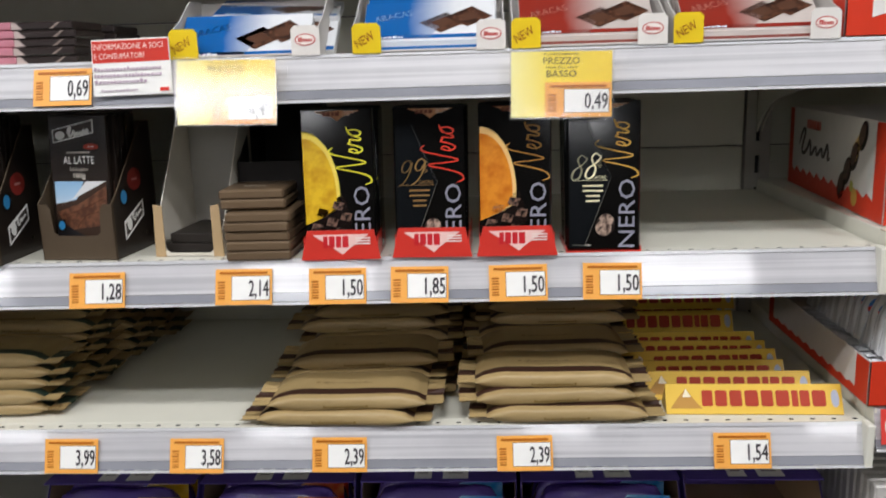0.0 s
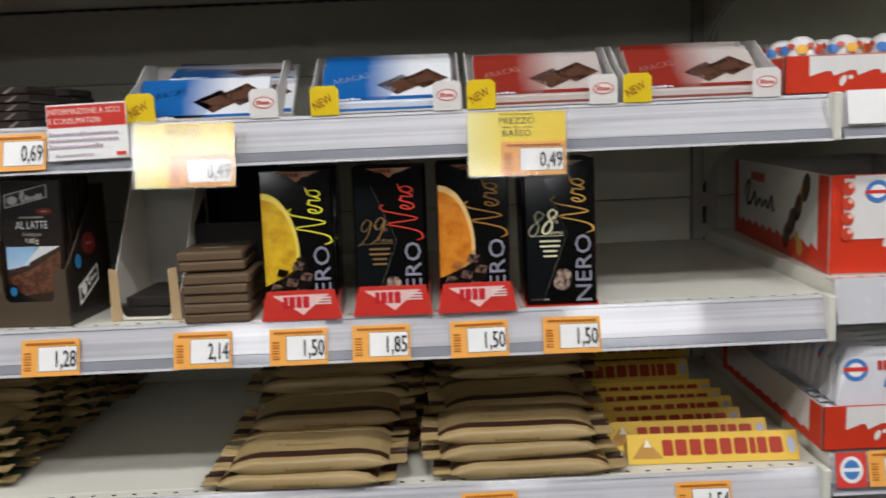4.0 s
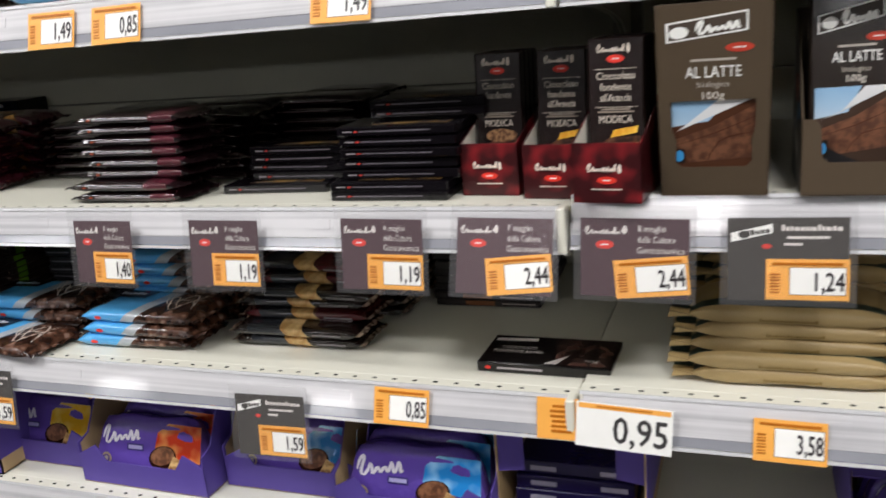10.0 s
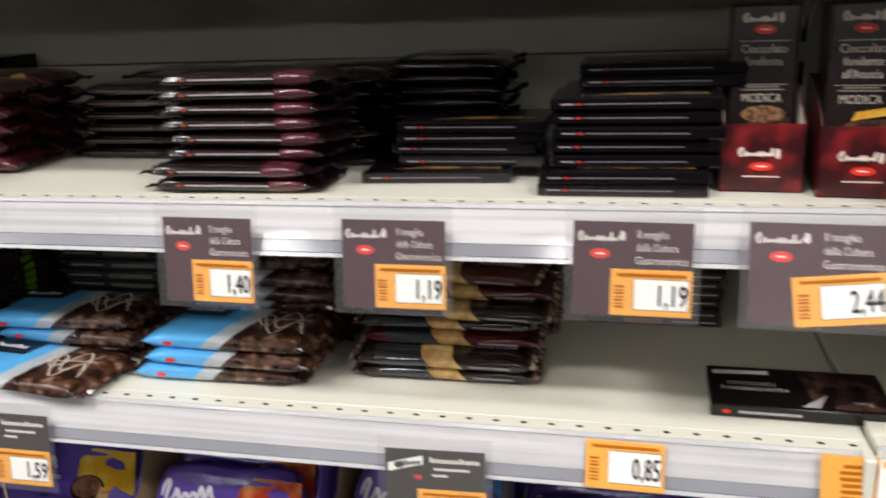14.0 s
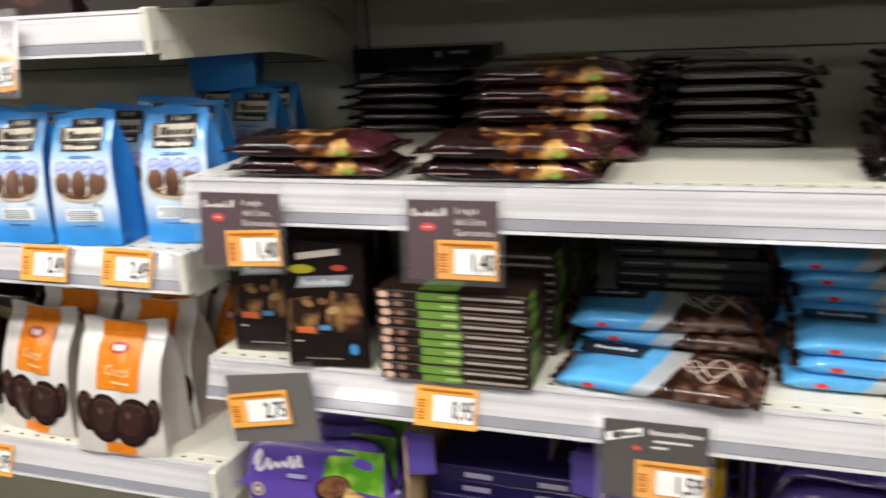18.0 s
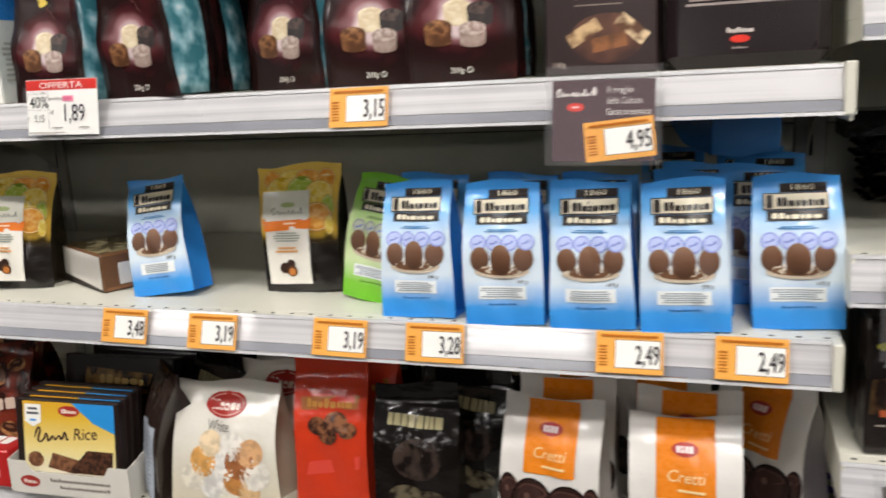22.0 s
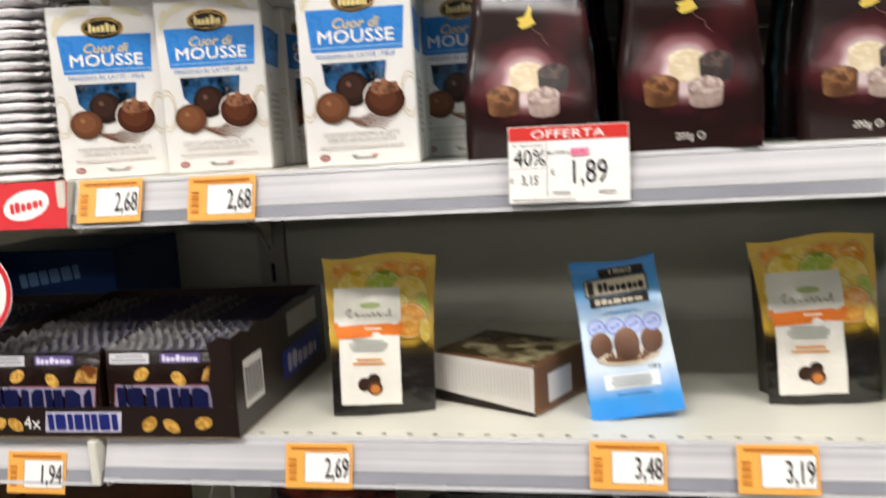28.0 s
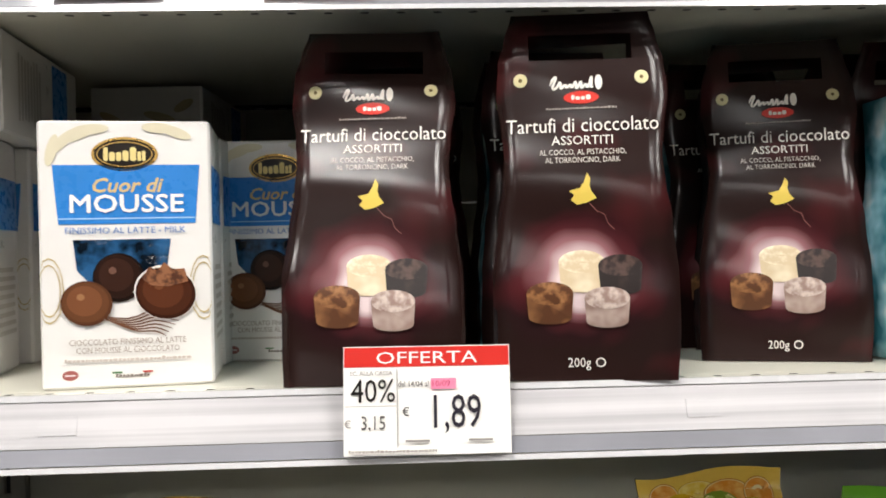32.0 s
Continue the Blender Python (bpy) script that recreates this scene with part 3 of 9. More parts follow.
# the wide white ticket across the bay joint
big = thing("price_tag", "wide white ticket with large figures stuck across a rail joint", "price tag", pose(-0.699, FRONT - 0.002, 1.070, -10, 2.5, 0), "price tags")
G().slab([(-0.046, -0.0225), (0.046, -0.0225), (0.046, 0.0225), (-0.046, 0.0225)], 0.0007, face_front(), WHITE).emit("ticket", big)
aa = Art(face_front(-0.0006))
aa.text("0,95", 0.016, -0.0155, 0.0275, ink("3E3C3C"), width=0.051, bold=0.0004)
aa.done("price_lettering", big)
aa = Art(face_front(-0.0006))
aa.rect(-0.044, 0.0165, 0.044, 0.0215, ORANGE)
aa.lines(0.0, 0.019, 0.07, 0.003, 1, ORANGEDK)
aa.done("ticket_stripe", big, "orange stripe")
ot = thing("price_tag", "sun-bleached orange ticket beside a wide white one", "price tag", pose(-0.764, FRONT + 0.001, 1.073, -12, 0, 0), "price tags")
G().slab([(-0.021, -0.021), (0.021, -0.021), (0.021, 0.021), (-0.021, 0.021)], 0.0006, face_front(), ORANGE).emit("ticket", ot)
aa = Art(face_front(-0.0006))
aa.lines(0.004, 0.0, 0.024, 0.03, 6, ORANGEDK)
aa.done("small_print", ot)


def sleeve_card(x, z, price, w=0.084, h=0.072, kind="brown", turn=0.0, hang=-7, tilt=0.0, yaw=None):
    """A printed card in a clear sleeve hung from the rail, with an orange ticket."""
    lab = {"brown": "brown printed card with an orange ticket in a clear sleeve", "grey": "dark grey printed card with an orange ticket in a clear sleeve", "plain": "blank grey card with a tilted orange ticket stuck on it"}[kind]
    ob = thing("price_card", lab, "price card", pose(x + w / 2, FRONT - 0.0035, z, hang, tilt + random.uniform(-1.2, 1.2), random.uniform(-2, 2) if yaw is None else yaw), "hanging price cards")
    G().slab([(-w / 2 - 0.006, -h - 0.004), (w / 2 + 0.006, -h - 0.004), (w / 2 + 0.006, 0.012), (-w / 2 - 0.006, 0.012)], 0.0008, face_front(-0.0022), CLEAR).emit("sleeve", ob, "clear plastic sleeve").visible_shadow = False
    if kind == "plain":
        G().slab([(-w / 2, -h), (w / 2, -h), (w / 2, 0.0), (-w / 2, 0.0)], 0.0007, face_front(), ink("57534E", 0.36)).emit("card", ob)
        tag_parts(ob, w * 0.72, h * 0.50, price, -w * 0.13, -h * 0.50, -0.0032, turn)
        return ob
    if kind != "plain":
        G().slab([(-w / 2, -h), (w / 2, -h), (w / 2, 0.0), (-w / 2, 0.0)], 0.0007, face_front(), CARDBROWN if kind == "brown" else CARDGREY).emit("card", ob)
        a = Art(face_front(-0.0007))
        if kind == "brown":
            a.scrawl(-w * 0.29, -h * 0.165, w * 0.34, h * 0.10, 9, ink("D9D2CC"))
            a.ell(-w * 0.085, -h * 0.145, w * 0.022, h * 0.055, ink("D9D2CC")).ell(-w * 0.10, -h * 0.16, w * 0.022, h * 0.022, ink("D9D2CC"))
            a.ell(-w * 0.27, -h * 0.335, w * 0.085, h * 0.055, LOGORED)
            a.lines(-w * 0.27, -h * 0.335, w * 0.09, h * 0.03, 1, WHITE)
            a.done("card_logo", ob)
            a = Art(face_front(-0.0007))
            for i, line in enumerate(("Il meglio", "della Cultura", "Gastronomica")):
                a.text(line, w * (0.165 + 0.04 * i), -h * (0.165 + 0.135 * i), h * 0.085, ink("D9D2CC"), width=w * (0.25 + 0.09 * i))
            a.done("card_lettering", ob)
        else:
            a.poly([(-w * 0.47, -h * 0.29), (-w * 0.12, -h * 0.18), (-w * 0.12, -h * 0.07), (-w * 0.47, -h * 0.18)], WHITE)
            a.mark(-w * 0.24, -h * 0.165, w * 0.2, h * 0.07, 5, CARDGREY, rot=10)
            a.ell(-w * 0.36, -h * 0.20, w * 0.05, h * 0.045, CARDGREY)
            a.ell(-w * 0.17, -h * 0.34, w * 0.04, h * 0.03, LOGORED)
            a.done("card_logo", ob)
            a = Art(face_front(-0.0007))
            a.mark(w * 0.2, -h * 0.12, w * 0.5, h * 0.075, 13, ink("D9D2CC"))
            a.lines(w * 0.17, -h * 0.235, w * 0.46, h * 0.06, 1, ink("D9D2CC"))
            a.lines(w * 0.05, -h * 0.315, w * 0.2, h * 0.06, 1, ink("D9D2CC"))
            a.done("card_lettering", ob)
    tag_parts(ob, w * 0.68, h * 0.49, price, w * 0.165, -h * 0.735, -0.001 if kind != "plain" else -0.0032, turn)
    return ob


for cx, cz, cp, cw, kd, tn in ((-1.317, 1.276, "1,40", 0.081, "brown", 0), (-1.158, 1.277, "1,19", 0.084, "brown", 0), (-0.975, 1.279, "1,19", 0.087, "brown", 0), (-0.850, 1.280, "2,44", 0.093, "brown", 6),
                               (-0.732, 1.280, "2,44", 0.096, "brown", 6), (-0.605, 1.281, "1,24", 0.096, "grey", 0), (-1.135, 1.075, "1,59", 0.087, "grey", 0), (-1.558, 1.078, "1,59", 0.090, "grey", 0),
                               (-1.732, 1.274, "1,40", 0.083, "brown", 0), (-1.950, 1.276, "1,40", 0.088, "brown", 3), (-1.948, 1.087, "2,75", 0.097, "plain", 3), (-2.231, 1.446, "4,95", 0.090, "brown", 6)):
    glare = {-0.850: (-17.5, 0.3), -2.231: (-10.3, 3.3)}.get(cx, (-7, None))
    sleeve_card(cx, cz, cp, cw, kind=kd, turn=tn, tilt=-7.0 if kd == "plain" else 0.0, hang=glare[0], yaw=glare[1])

# the notice, the plain white card and the two yellow offer cards
nt = thing("notice_card", "red and white printed notice standing in the rail", "notice", pose(-0.285, FRONT - 0.001, 1.4805, -6, -1, 1))
G().slab([(-0.042, 0.0), (0.042, 0.0), (0.041, 0.058), (-0.041, 0.058)], 0.0008, face_front(), WHITE).emit("card", nt)
aa = Art(face_front(-0.0007))
aa.rect(-0.0405, 0.034, 0.0405, 0.0565, ink("C9392C"))
aa.done("red_band", nt)
aa = Art(face_front(-0.0012))
aa.text("INFORMAZIONE A SOCI", -0.002, 0.0475, 0.0062, ink("F4D9CF"), width=0.074)
aa.text("E CONSUMATORI", -0.012, 0.0378, 0.0062, ink("F4D9CF"), width=0.053)
for i in range(3):
    aa.mark(-0.004 - 0.008 * (i == 2), 0.0275 - 0.0065 * i, 0.072 - 0.016 * (i == 2), 0.0042, 22 - 5 * (i == 2), ink("B9A6B4"), seed=i)
aa.mark(-0.014, 0.0055, 0.040, 0.0022, 16, ink("B9A6B4"))
aa.rect(0.029, 0.003, 0.0385, 0.0065, LOGORED)
aa.done("lettering", nt)


def yellow_card(x, z, w=0.102, h=0.066, hang=-6, yaw=0.0):
    ob = thing("price_card", "yellow offer card with an orange price ticket", "price card", pose(x + w / 2, FRONT - 0.003, z, hang, 1, yaw), "hanging price cards")
    G().slab([(-w / 2 - 0.002, -h - 0.002), (w / 2 + 0.002, -h - 0.002), (w / 2 + 0.002, 0.003), (-w / 2 - 0.002, 0.003)], 0.0008, face_front(-0.0042), CLEAR).emit("sleeve", ob, "clear plastic sleeve").visible_shadow = False
    G().slab([(-w / 2, -h), (w / 2, -h), (w / 2, 0.0), (-w / 2, 0.0)], 0.0008, face_front(), fade("offer_yellow", ((0, "F6EDA0"), (0.4, "F2DA3A"), (1, "F0D02A")), -w / 2, w / 2, axis=0)).emit("card", ob)
    a = Art(face_front(-0.0007))
    ic = ink("5E5530")
    a.text("PREZZO", 0.0, -0.0125, 0.0068, ic, width=0.037)
    a.text("PIU", 0.0, -0.0178, 0.0035, ic)
    a.text("BASSO", 0.0, -0.0255, 0.0068, ic, width=0.03)
    a.rect(-0.016, -0.0165, -0.006, -0.0158, ic).rect(0.006, -0.0165, 0.016, -0.0158, ic)
    a.rect(-0.018, -0.003, 0.018, -0.0024, ic)
    a.done("lettering", ob)
    tag_parts(ob, w * 0.66, h * 0.53, "0,49", w * 0.165, -h * 0.735, -0.001)


yellow_card(0.110, 1.511)
yellow_card(-0.235, 1.513, hang=-9.4, yaw=2.2)
of = thing("price_card", "white offer card with a red heading and large price", "price card", pose(-2.786, FRONT - 0.005, 1.4135, -7, 0.6, 1.5), "hanging price cards")
OW, OH = 0.0955, 0.0615
G().slab([(-OW / 2, 0), (OW / 2, 0), (OW / 2, OH), (-OW / 2, OH)], 0.0008, face_front(), WHITE).emit("card", of)
aa = Art(face_front(-0.0007))
aa.rect(-OW / 2 + 0.0005, OH * 0.81, OW / 2 - 0.0005, OH - 0.0005, ink("CF2D25"))
aa.done("red_heading", of)
aa = Art(face_front(-0.0011))
aa.text("OFFERTA", 0.0, OH * 0.84, OH * 0.115, WHITE, width=0.058)
aa.text("40%", -0.031, OH * 0.49, OH * 0.22, BLACK, width=0.025)
aa.text("3,15", -0.031, OH * 0.24, OH * 0.13, ink("45413E"), width=0.0135)
aa.text("1,89", 0.017, OH * 0.245, OH * 0.32, ink("2A2730"), width=0.027)
aa.text("SC. ALLA CASSA", -0.032, OH * 0.735, OH * 0.04, ink("6B6561"), width=0.024)
aa.text("dal 14/04 al", -0.008, OH * 0.625, OH * 0.055, BLACK, width=0.0175)
aa.rect(0.002, OH * 0.60, 0.0165, OH * 0.70, PINK)
aa.text("10/09", 0.008, OH * 0.625, OH * 0.055, ink("B0305A"), width=0.010)
aa.text("\u20ac", -0.0125, OH * 0.36, OH * 0.08, BLACK)
aa.text("\u20ac", -0.0455, OH * 0.26, OH * 0.07, ink("6B6561"))
aa.rect(-0.0175, OH * 0.08, -0.0170, OH * 0.79, GREYPRINT).rect(-0.047, OH * 0.45, -0.018, OH * 0.455, GREYPRINT)
aa.lines(-0.006, OH * 0.13, 0.018, 0.0025, 1, GREYPRINT).lines(0.03, OH * 0.13, 0.018, 0.0025, 1, GREYPRINT)
aa.mark(-0.020, OH * 0.045, 0.050, OH * 0.032, 26, ink("9A948E"))
aa.done("lettering", of)
kt = thing("price_card", "red card with a white oval mark in the rail", "price card", pose(-3.259, FRONT - 0.001, 1.430, -10, 0, 0), "hanging price cards")
G().slab([(-0.066, -0.021), (0.023, -0.021), (0.023, 0.022), (-0.066, 0.022)], 0.0008, face_front(), ink("D6333A")).emit("card", kt)
aa = Art(face_front(-0.0007))
aa.ell(-0.018, 0.001, 0.024, 0.0135, WHITE, rot=12)
aa.mark(-0.018, 0.001, 0.034, 0.010, 6, ink("D6333A"), rot=12)
aa.done("oval_mark", kt)
rc = thing("price_card", "round red and white offer disc hanging below the shelf", "price card", pose(-3.343, FRONT - 0.006, 1.352, -4, 0, 0), "hanging price cards")
aa = Art(face_front(0.0))
aa.ell(0, 0, 0.042, 0.042, ink("D6333A"), n=28).ell(0, 0, 0.037, 0.037, WHITE, n=28).ell(0, 0, 0.029, 0.029, ink("D6333A"), n=28)
aa.mark(0, 0, 0.04, 0.012, 6, WHITE)
aa.done("disc_print", rc)
G().slab([(0.0425 * math.cos(i * math.pi / 14), 0.0425 * math.sin(i * math.pi / 14)) for i in range(28)], 0.0008, lambda u, v, d: (u, d, v), WHITE).emit("disc", rc)
# white plain ticket on the neighbouring bay
wt = thing("price_tag", "blank white ticket at the end of a price rail", "price tag", pose(0.532, FRONT + 0.002, 1.500, -12, 0, 0), "price tags")
G().slab([(-0.022, -0.017), (0.022, -0.017), (0.022, 0.019), (-0.022, 0.019)], 0.0006, face_front(), WHITE).emit("ticket", wt)
cm = thing("price_tag", "small red and white round mark on a price rail", "price tag", pose(0.528, FRONT + 0.002, 1.098, -12, 0, 0), "price tags")
G().slab([(-0.018, -0.02), (0.016, -0.02), (0.016, 0.019), (-0.018, 0.019)], 0.0006, face_front(), ink("D9433A")).emit("ticket", cm)
aa = Art(face_front(-0.0006))
aa.ell(-0.001, 0, 0.013, 0.015, WHITE).ell(-0.001, 0, 0.009, 0.011, ink("4C7FC4")).rect(-0.011, -0.002, 0.009, 0.002, WHITE)
aa.done("round_mark", cm)

# ---- shapes of packs ----
class Parts:
    """Several meshes that become parts of one thing."""

    def __init__(self):
        self.gs = []

    def add(self, name, g, label=""):
        self.gs.append((name, g, label))
        return g

    def emit(self, name, ob, label=""):
        for nm, g, lb in self.gs:
            g.emit(nm or name, ob, lb or (label if not nm else ""))


def sgn(x):
    return -1 if x < 0 else 1


def flow_pack(w, d, h, m, fin=0.012, n=3.2, sag=0.0, fins=True, seed=1, finm=None, puff=1.0, zones=(), skew=0.0, shoulder=0.018, band=None):
    """A pillow of film with crimped ends; front at y 0, resting on z 0. Returns the mesh, and the maps of its front and top."""
    r = random.Random(seed)
    a, b = d / 2, h / 2
    sh = min(shoulder, w * 0.14)
    st = [(-w / 2 + fin, 0.10), (-w / 2 + fin + sh * 0.4, 0.62), (-w / 2 + fin + sh, 0.93), (-w / 4, 1.0), (0, 1.0 - sag), (w / 4, 1.0), (w / 2 - fin - sh, 0.93), (w / 2 - fin - sh * 0.4, 0.62), (w / 2 - fin, 0.10)]
    K = 28
    sec = []
    for i in range(K):
        t = 2 * math.pi * i / K
        c, s = math.cos(t), math.sin(t)
        sec.append((sgn(c) * abs(c) ** (2 / n), sgn(s) * abs(s) ** (2 / n)))
    rings = []
    fine = []
    for (xa, ka), (xb, kb) in zip(st, st[1:]):
        fine += [(xa + (xb - xa) * q / 3, ka + (kb - ka) * q / 3) for q in range(3)]
    fine.append(st[-1])
    for zx, _ in zones:
        for (xa, ka), (xb, kb) in zip(fine, fine[1:]):
            if xa < zx < xb:
                fine.append((zx, ka + (kb - ka) * (zx - xa) / (xb - xa)))
                break
    fine.sort()
    p1, p2 = r.uniform(0, 6), r.uniform(0, 6)
    for x, k in fine:
        dk = 1 - (1 - k) * 0.12
        e = max(0.0, 1 - min(w / 2 - fin - abs(x), 0.045) / 0.045)
        amp = puff * (0.03 + 0.16 * e)
        ring = []
        for i, (y, z) in enumerate(sec):
            t = 2 * math.pi * i / K
            f = 1 + amp * math.sin(t * 7 + p1 + x * 30) * 0.6 + amp * 0.5 * math.sin(t * 11 + p2 - x * 55) + puff * 0.025 * math.sin(x * 70 + p1 + t * 2)
            ring.append((x + r.uniform(-1, 1) * 0.0004 + skew * (z + 0.8 * y) * (1 - (2 * x / w) ** 2), a + y * a * dk * (1 + (f - 1) * 0.25), b * (0.75 + 0.25 * k) + z * b * k * f))
        rings.append(ring)
    out = Parts()
    g = out.add("", G())
    cuts = [0] + [min(range(len(fine)), key=lambda i: abs(fine[i][0] - zx)) for zx, _ in zones] + [len(fine) - 1]
    for i, zm in enumerate([m] + [zm for _, zm in zones]):
        f0 = len(g.f)
        g.loft(rings[cuts[i]:cuts[i + 1] + 1], zm, caps=False)
        if band:
            for q in range(f0, len(g.f)):
                if (q - f0) % K in band[0]:
                    g.mi[q] = g.slot(band[1])
    if fins:
        for s in (-1, 1):
            g = out.add("crimped_end", G())
            xa, xb = s * (w / 2 - fin - 0.001), s * w / 2
            nn = 14
            up, dn = [], []
            for i in range(nn + 1):
                y = a + (i / nn - 0.5) * d * 0.9
                wob = 0.0012 * (1 if i % 2 else -1)
                z = b * 0.78 + r.uniform(-1, 1) * 0.0012
                up.append((xa, y, z))
                dn.append((xb + (0.0009 if i % 2 else -0.0009), y, z + wob + r.uniform(-1, 1) * 0.0015))
            v = up + dn
            f = [(i, i + 1, nn + 2 + i, nn + 1 + i) for i in range(nn)]
            v2 = [(x, y, z - 0.0006) for x, y, z in v]
            f += [tuple(nn * 2 + 2 + k for k in reversed(q)) for q in f]
            f0 = len(g.f)
            g.add(v + v2, f, finm or m)
            if band:
                for q in range(nn * 2):
                    if q % nn in (4, 5, 6, 7):
                        g.mi[f0 + q] = g.slot(band[1])

    def front(u, v, dd):
        q = min(0.97, abs(v - b) / b)
        return (u, a - a * (1 - q ** n) ** (1 / n) - dd, v)

    def top(u, v, dd):
        q = min(0.97, abs(v - a) / a)
        return (u, v, b + b * (1 - q ** n) ** (1 / n) + dd)
    return out, front, top


def pouch_shape(w, d, h, seal=0.012, bulge=0.35, top_w=0.94, seed=1, lean=0.0):
    """Map of a gusseted bag's front: (u, v, off) to a point; and the half depth at height v."""
    r = random.Random(seed)
    ph, ph2 = r.uniform(0, 6), r.uniform(0, 6)

    def depth(v):
        k = min(1, max(0, v / (h - seal)))
        return max(0.0012, d / 2 * (1 - k ** 3.2) ** 0.75)

    def half(v):
        k = v / h
        return w / 2 * (1 + (top_w - 1) * k) * (1 + 0.03 * math.sin(k * 5 + ph))

    def front(u, v, off):
        hw = half(v)
        t = max(-1, min(1, u / hw))
        crease = 0.0013 * math.sin(v * 75 + ph + u * 45) * (1 - abs(t)) + 0.0008 * math.sin(u * 150 + ph2 + v * 60)
        fold = v / h
        crease -= 0.0022 * math.exp(-((u / hw - 0.55 + 0.5 * fold) / 0.26) ** 2) * fold * (1 - fold) * 4
        crease += 0.0020 * math.exp(-((u / hw + 0.62 - 0.35 * fold + 0.1 * math.sin(ph)) / 0.24) ** 2) * fold * (1 - fold) * 4
        crease += 0.0016 * math.exp(-((fold - 0.80 - 0.06 * t) / 0.09) ** 2)
        y = d / 2 - depth(v) * (1 + bulge * (1 - t * t) * 0.35) + crease * min(1.0, max(0.3, (h - v) / (seal * 2.5)))
        return (u, y - off + lean * v, v)
    return front, depth, half


def pouch(w, d, h, m, seal=0.012, seed=1, top_w=0.94, side=None, bulge=0.35):
    """A stand-up bag with side gussets and a crimped top; its front stands near y 0."""
    front, depth, half = pouch_shape(w, d, h, seal, bulge, top_w, seed)
    r = random.Random(seed)
    g = G()
    n, rows = 19, 31
    vs = [h * i / (rows - 1) for i in range(rows)]
    fr, bk, sl, sr = [], [], [], []
    for v in vs:
        hw = half(v)
        us = [-hw + 2 * hw * i / (n - 1) for i in range(n)]
        f = [front(u, v, 0) for u in us]
        f = [(x, y, z + (0.0025 * math.sin(x * 60 + seed) if v == vs[-1] else 0)) for x, y, z in f]
        b = [(x, d - y, z) for x, y, z in f]
        fr.append(f)
        bk.append(b)
        inn = min(0.014, depth(v) * 0.5)
        sl.append((-hw + inn, d / 2, v))
        sr.append((hw - inn, d / 2, v))

    def sheet(rowsf, mm, flip=False):
        nn = len(rowsf[0])
        v = [p for q in rowsf for p in q]
        f = [(i * nn + j, i * nn + j + 1, (i + 1) * nn + j + 1, (i + 1) * nn + j) for i in range(len(rowsf) - 1) for j in range(nn - 1)]
        g.add(v, [tuple(reversed(q)) for q in f] if flip else f, mm, True)
    sheet(fr, m)
    sheet(bk, m, True)
    sheet([[bk[i][0], sl[i], fr[i][0]] for i in range(rows)], side or m)
    sheet([[fr[i][-1], sr[i], bk[i][-1]] for i in range(rows)], side or m)
    g.add(fr[0] + list(reversed(bk[0])), [tuple(reversed(range(2 * n)))], m)
    return g, lambda u, v, off: front(u, v, off + 0.0004)


def open_carton(w, d, h_front, h_back, m, inner=None, notch=None, t=0.0012, lip=None):
    """An open display carton: low front, sloping sides, tall back. Front at y 0. notch: (half width, depth) cut from the front."""
    out = Parts()
    hw = w / 2
    if notch:
        nw, nd = notch
        pts = [(-hw, 0), (hw, 0), (hw, h_front), (nw + 0.004, h_front), (nw, h_front - 0.006), (nw - 0.002, h_front - nd + 0.004), (nw - 0.007, h_front - nd),
               (-nw + 0.007, h_front - nd), (-nw + 0.002, h_front - nd + 0.004), (-nw, h_front - 0.006), (-nw - 0.004, h_front), (-hw, h_front)]
    else:
        pts = [(-hw, 0), (hw, 0), (hw, h_front), (-hw, h_front)]
    out.add("front_panel", G()).slab(pts, -t, lambda u, v, dd: (u, -dd, v), m)
    side = [(0.0, 0.0), (d, 0.0), (d, h_back), (d * 0.8, h_back), (d * 0.12, h_front + (h_back - h_front) * 0.12), (0.0, h_front)]
    for s in (-1, 1):
        out.add("side_panel", G()).slab(side, t, lambda u, v, dd, s=s: (s * (hw - dd), u, v), m)
    out.add("back_panel", G()).slab([(-hw, 0), (hw, 0), (hw, h_back), (-hw, h_back)], t, lambda u, v, dd: (u, d - dd, v), inner or m)
    out.add("base_panel", G()).slab([(-hw, 0), (hw, 0), (hw, d), (-hw, d)], t, lambda u, v, dd: (u, v, dd), inner or m)
    return out


def bar_pack(key, w, d, h, m, art, label, fin=0.012, name="wrapped_bar", n=3.2, group="", finm=None, sag=0.0, zones=(), puff=1.0, skew=0.0, shoulder=0.018, band=None):
    """Builder of a wrapped bar that lies flat; art(front, top, thing) prints it."""
    def build():
        ob = thing(name, label, "chocolate bar", None, group)
        g, front, top = flow_pack(w, d, h, m, fin, n, seed=len(key) * 7 + int(w * 1000), finm=finm, sag=sag, zones=zones, puff=puff, skew=skew, shoulder=shoulder, band=band)
        g.emit("wrapper", ob)
        art(ob, front, top)
        return ob
    return build


def thin_box(w, d, h, m, art, label, name="bar_carton", group="", c=0.0012, cat="chocolate bar"):
    """Builder of a flat carton that lies or stands."""
    def build():
        ob = thing(name, label, cat, None, group)
        G().box(-w / 2, w / 2, 0, d, 0, h, m, c).emit("carton", ob)
        art(ob)
        return ob
    return build


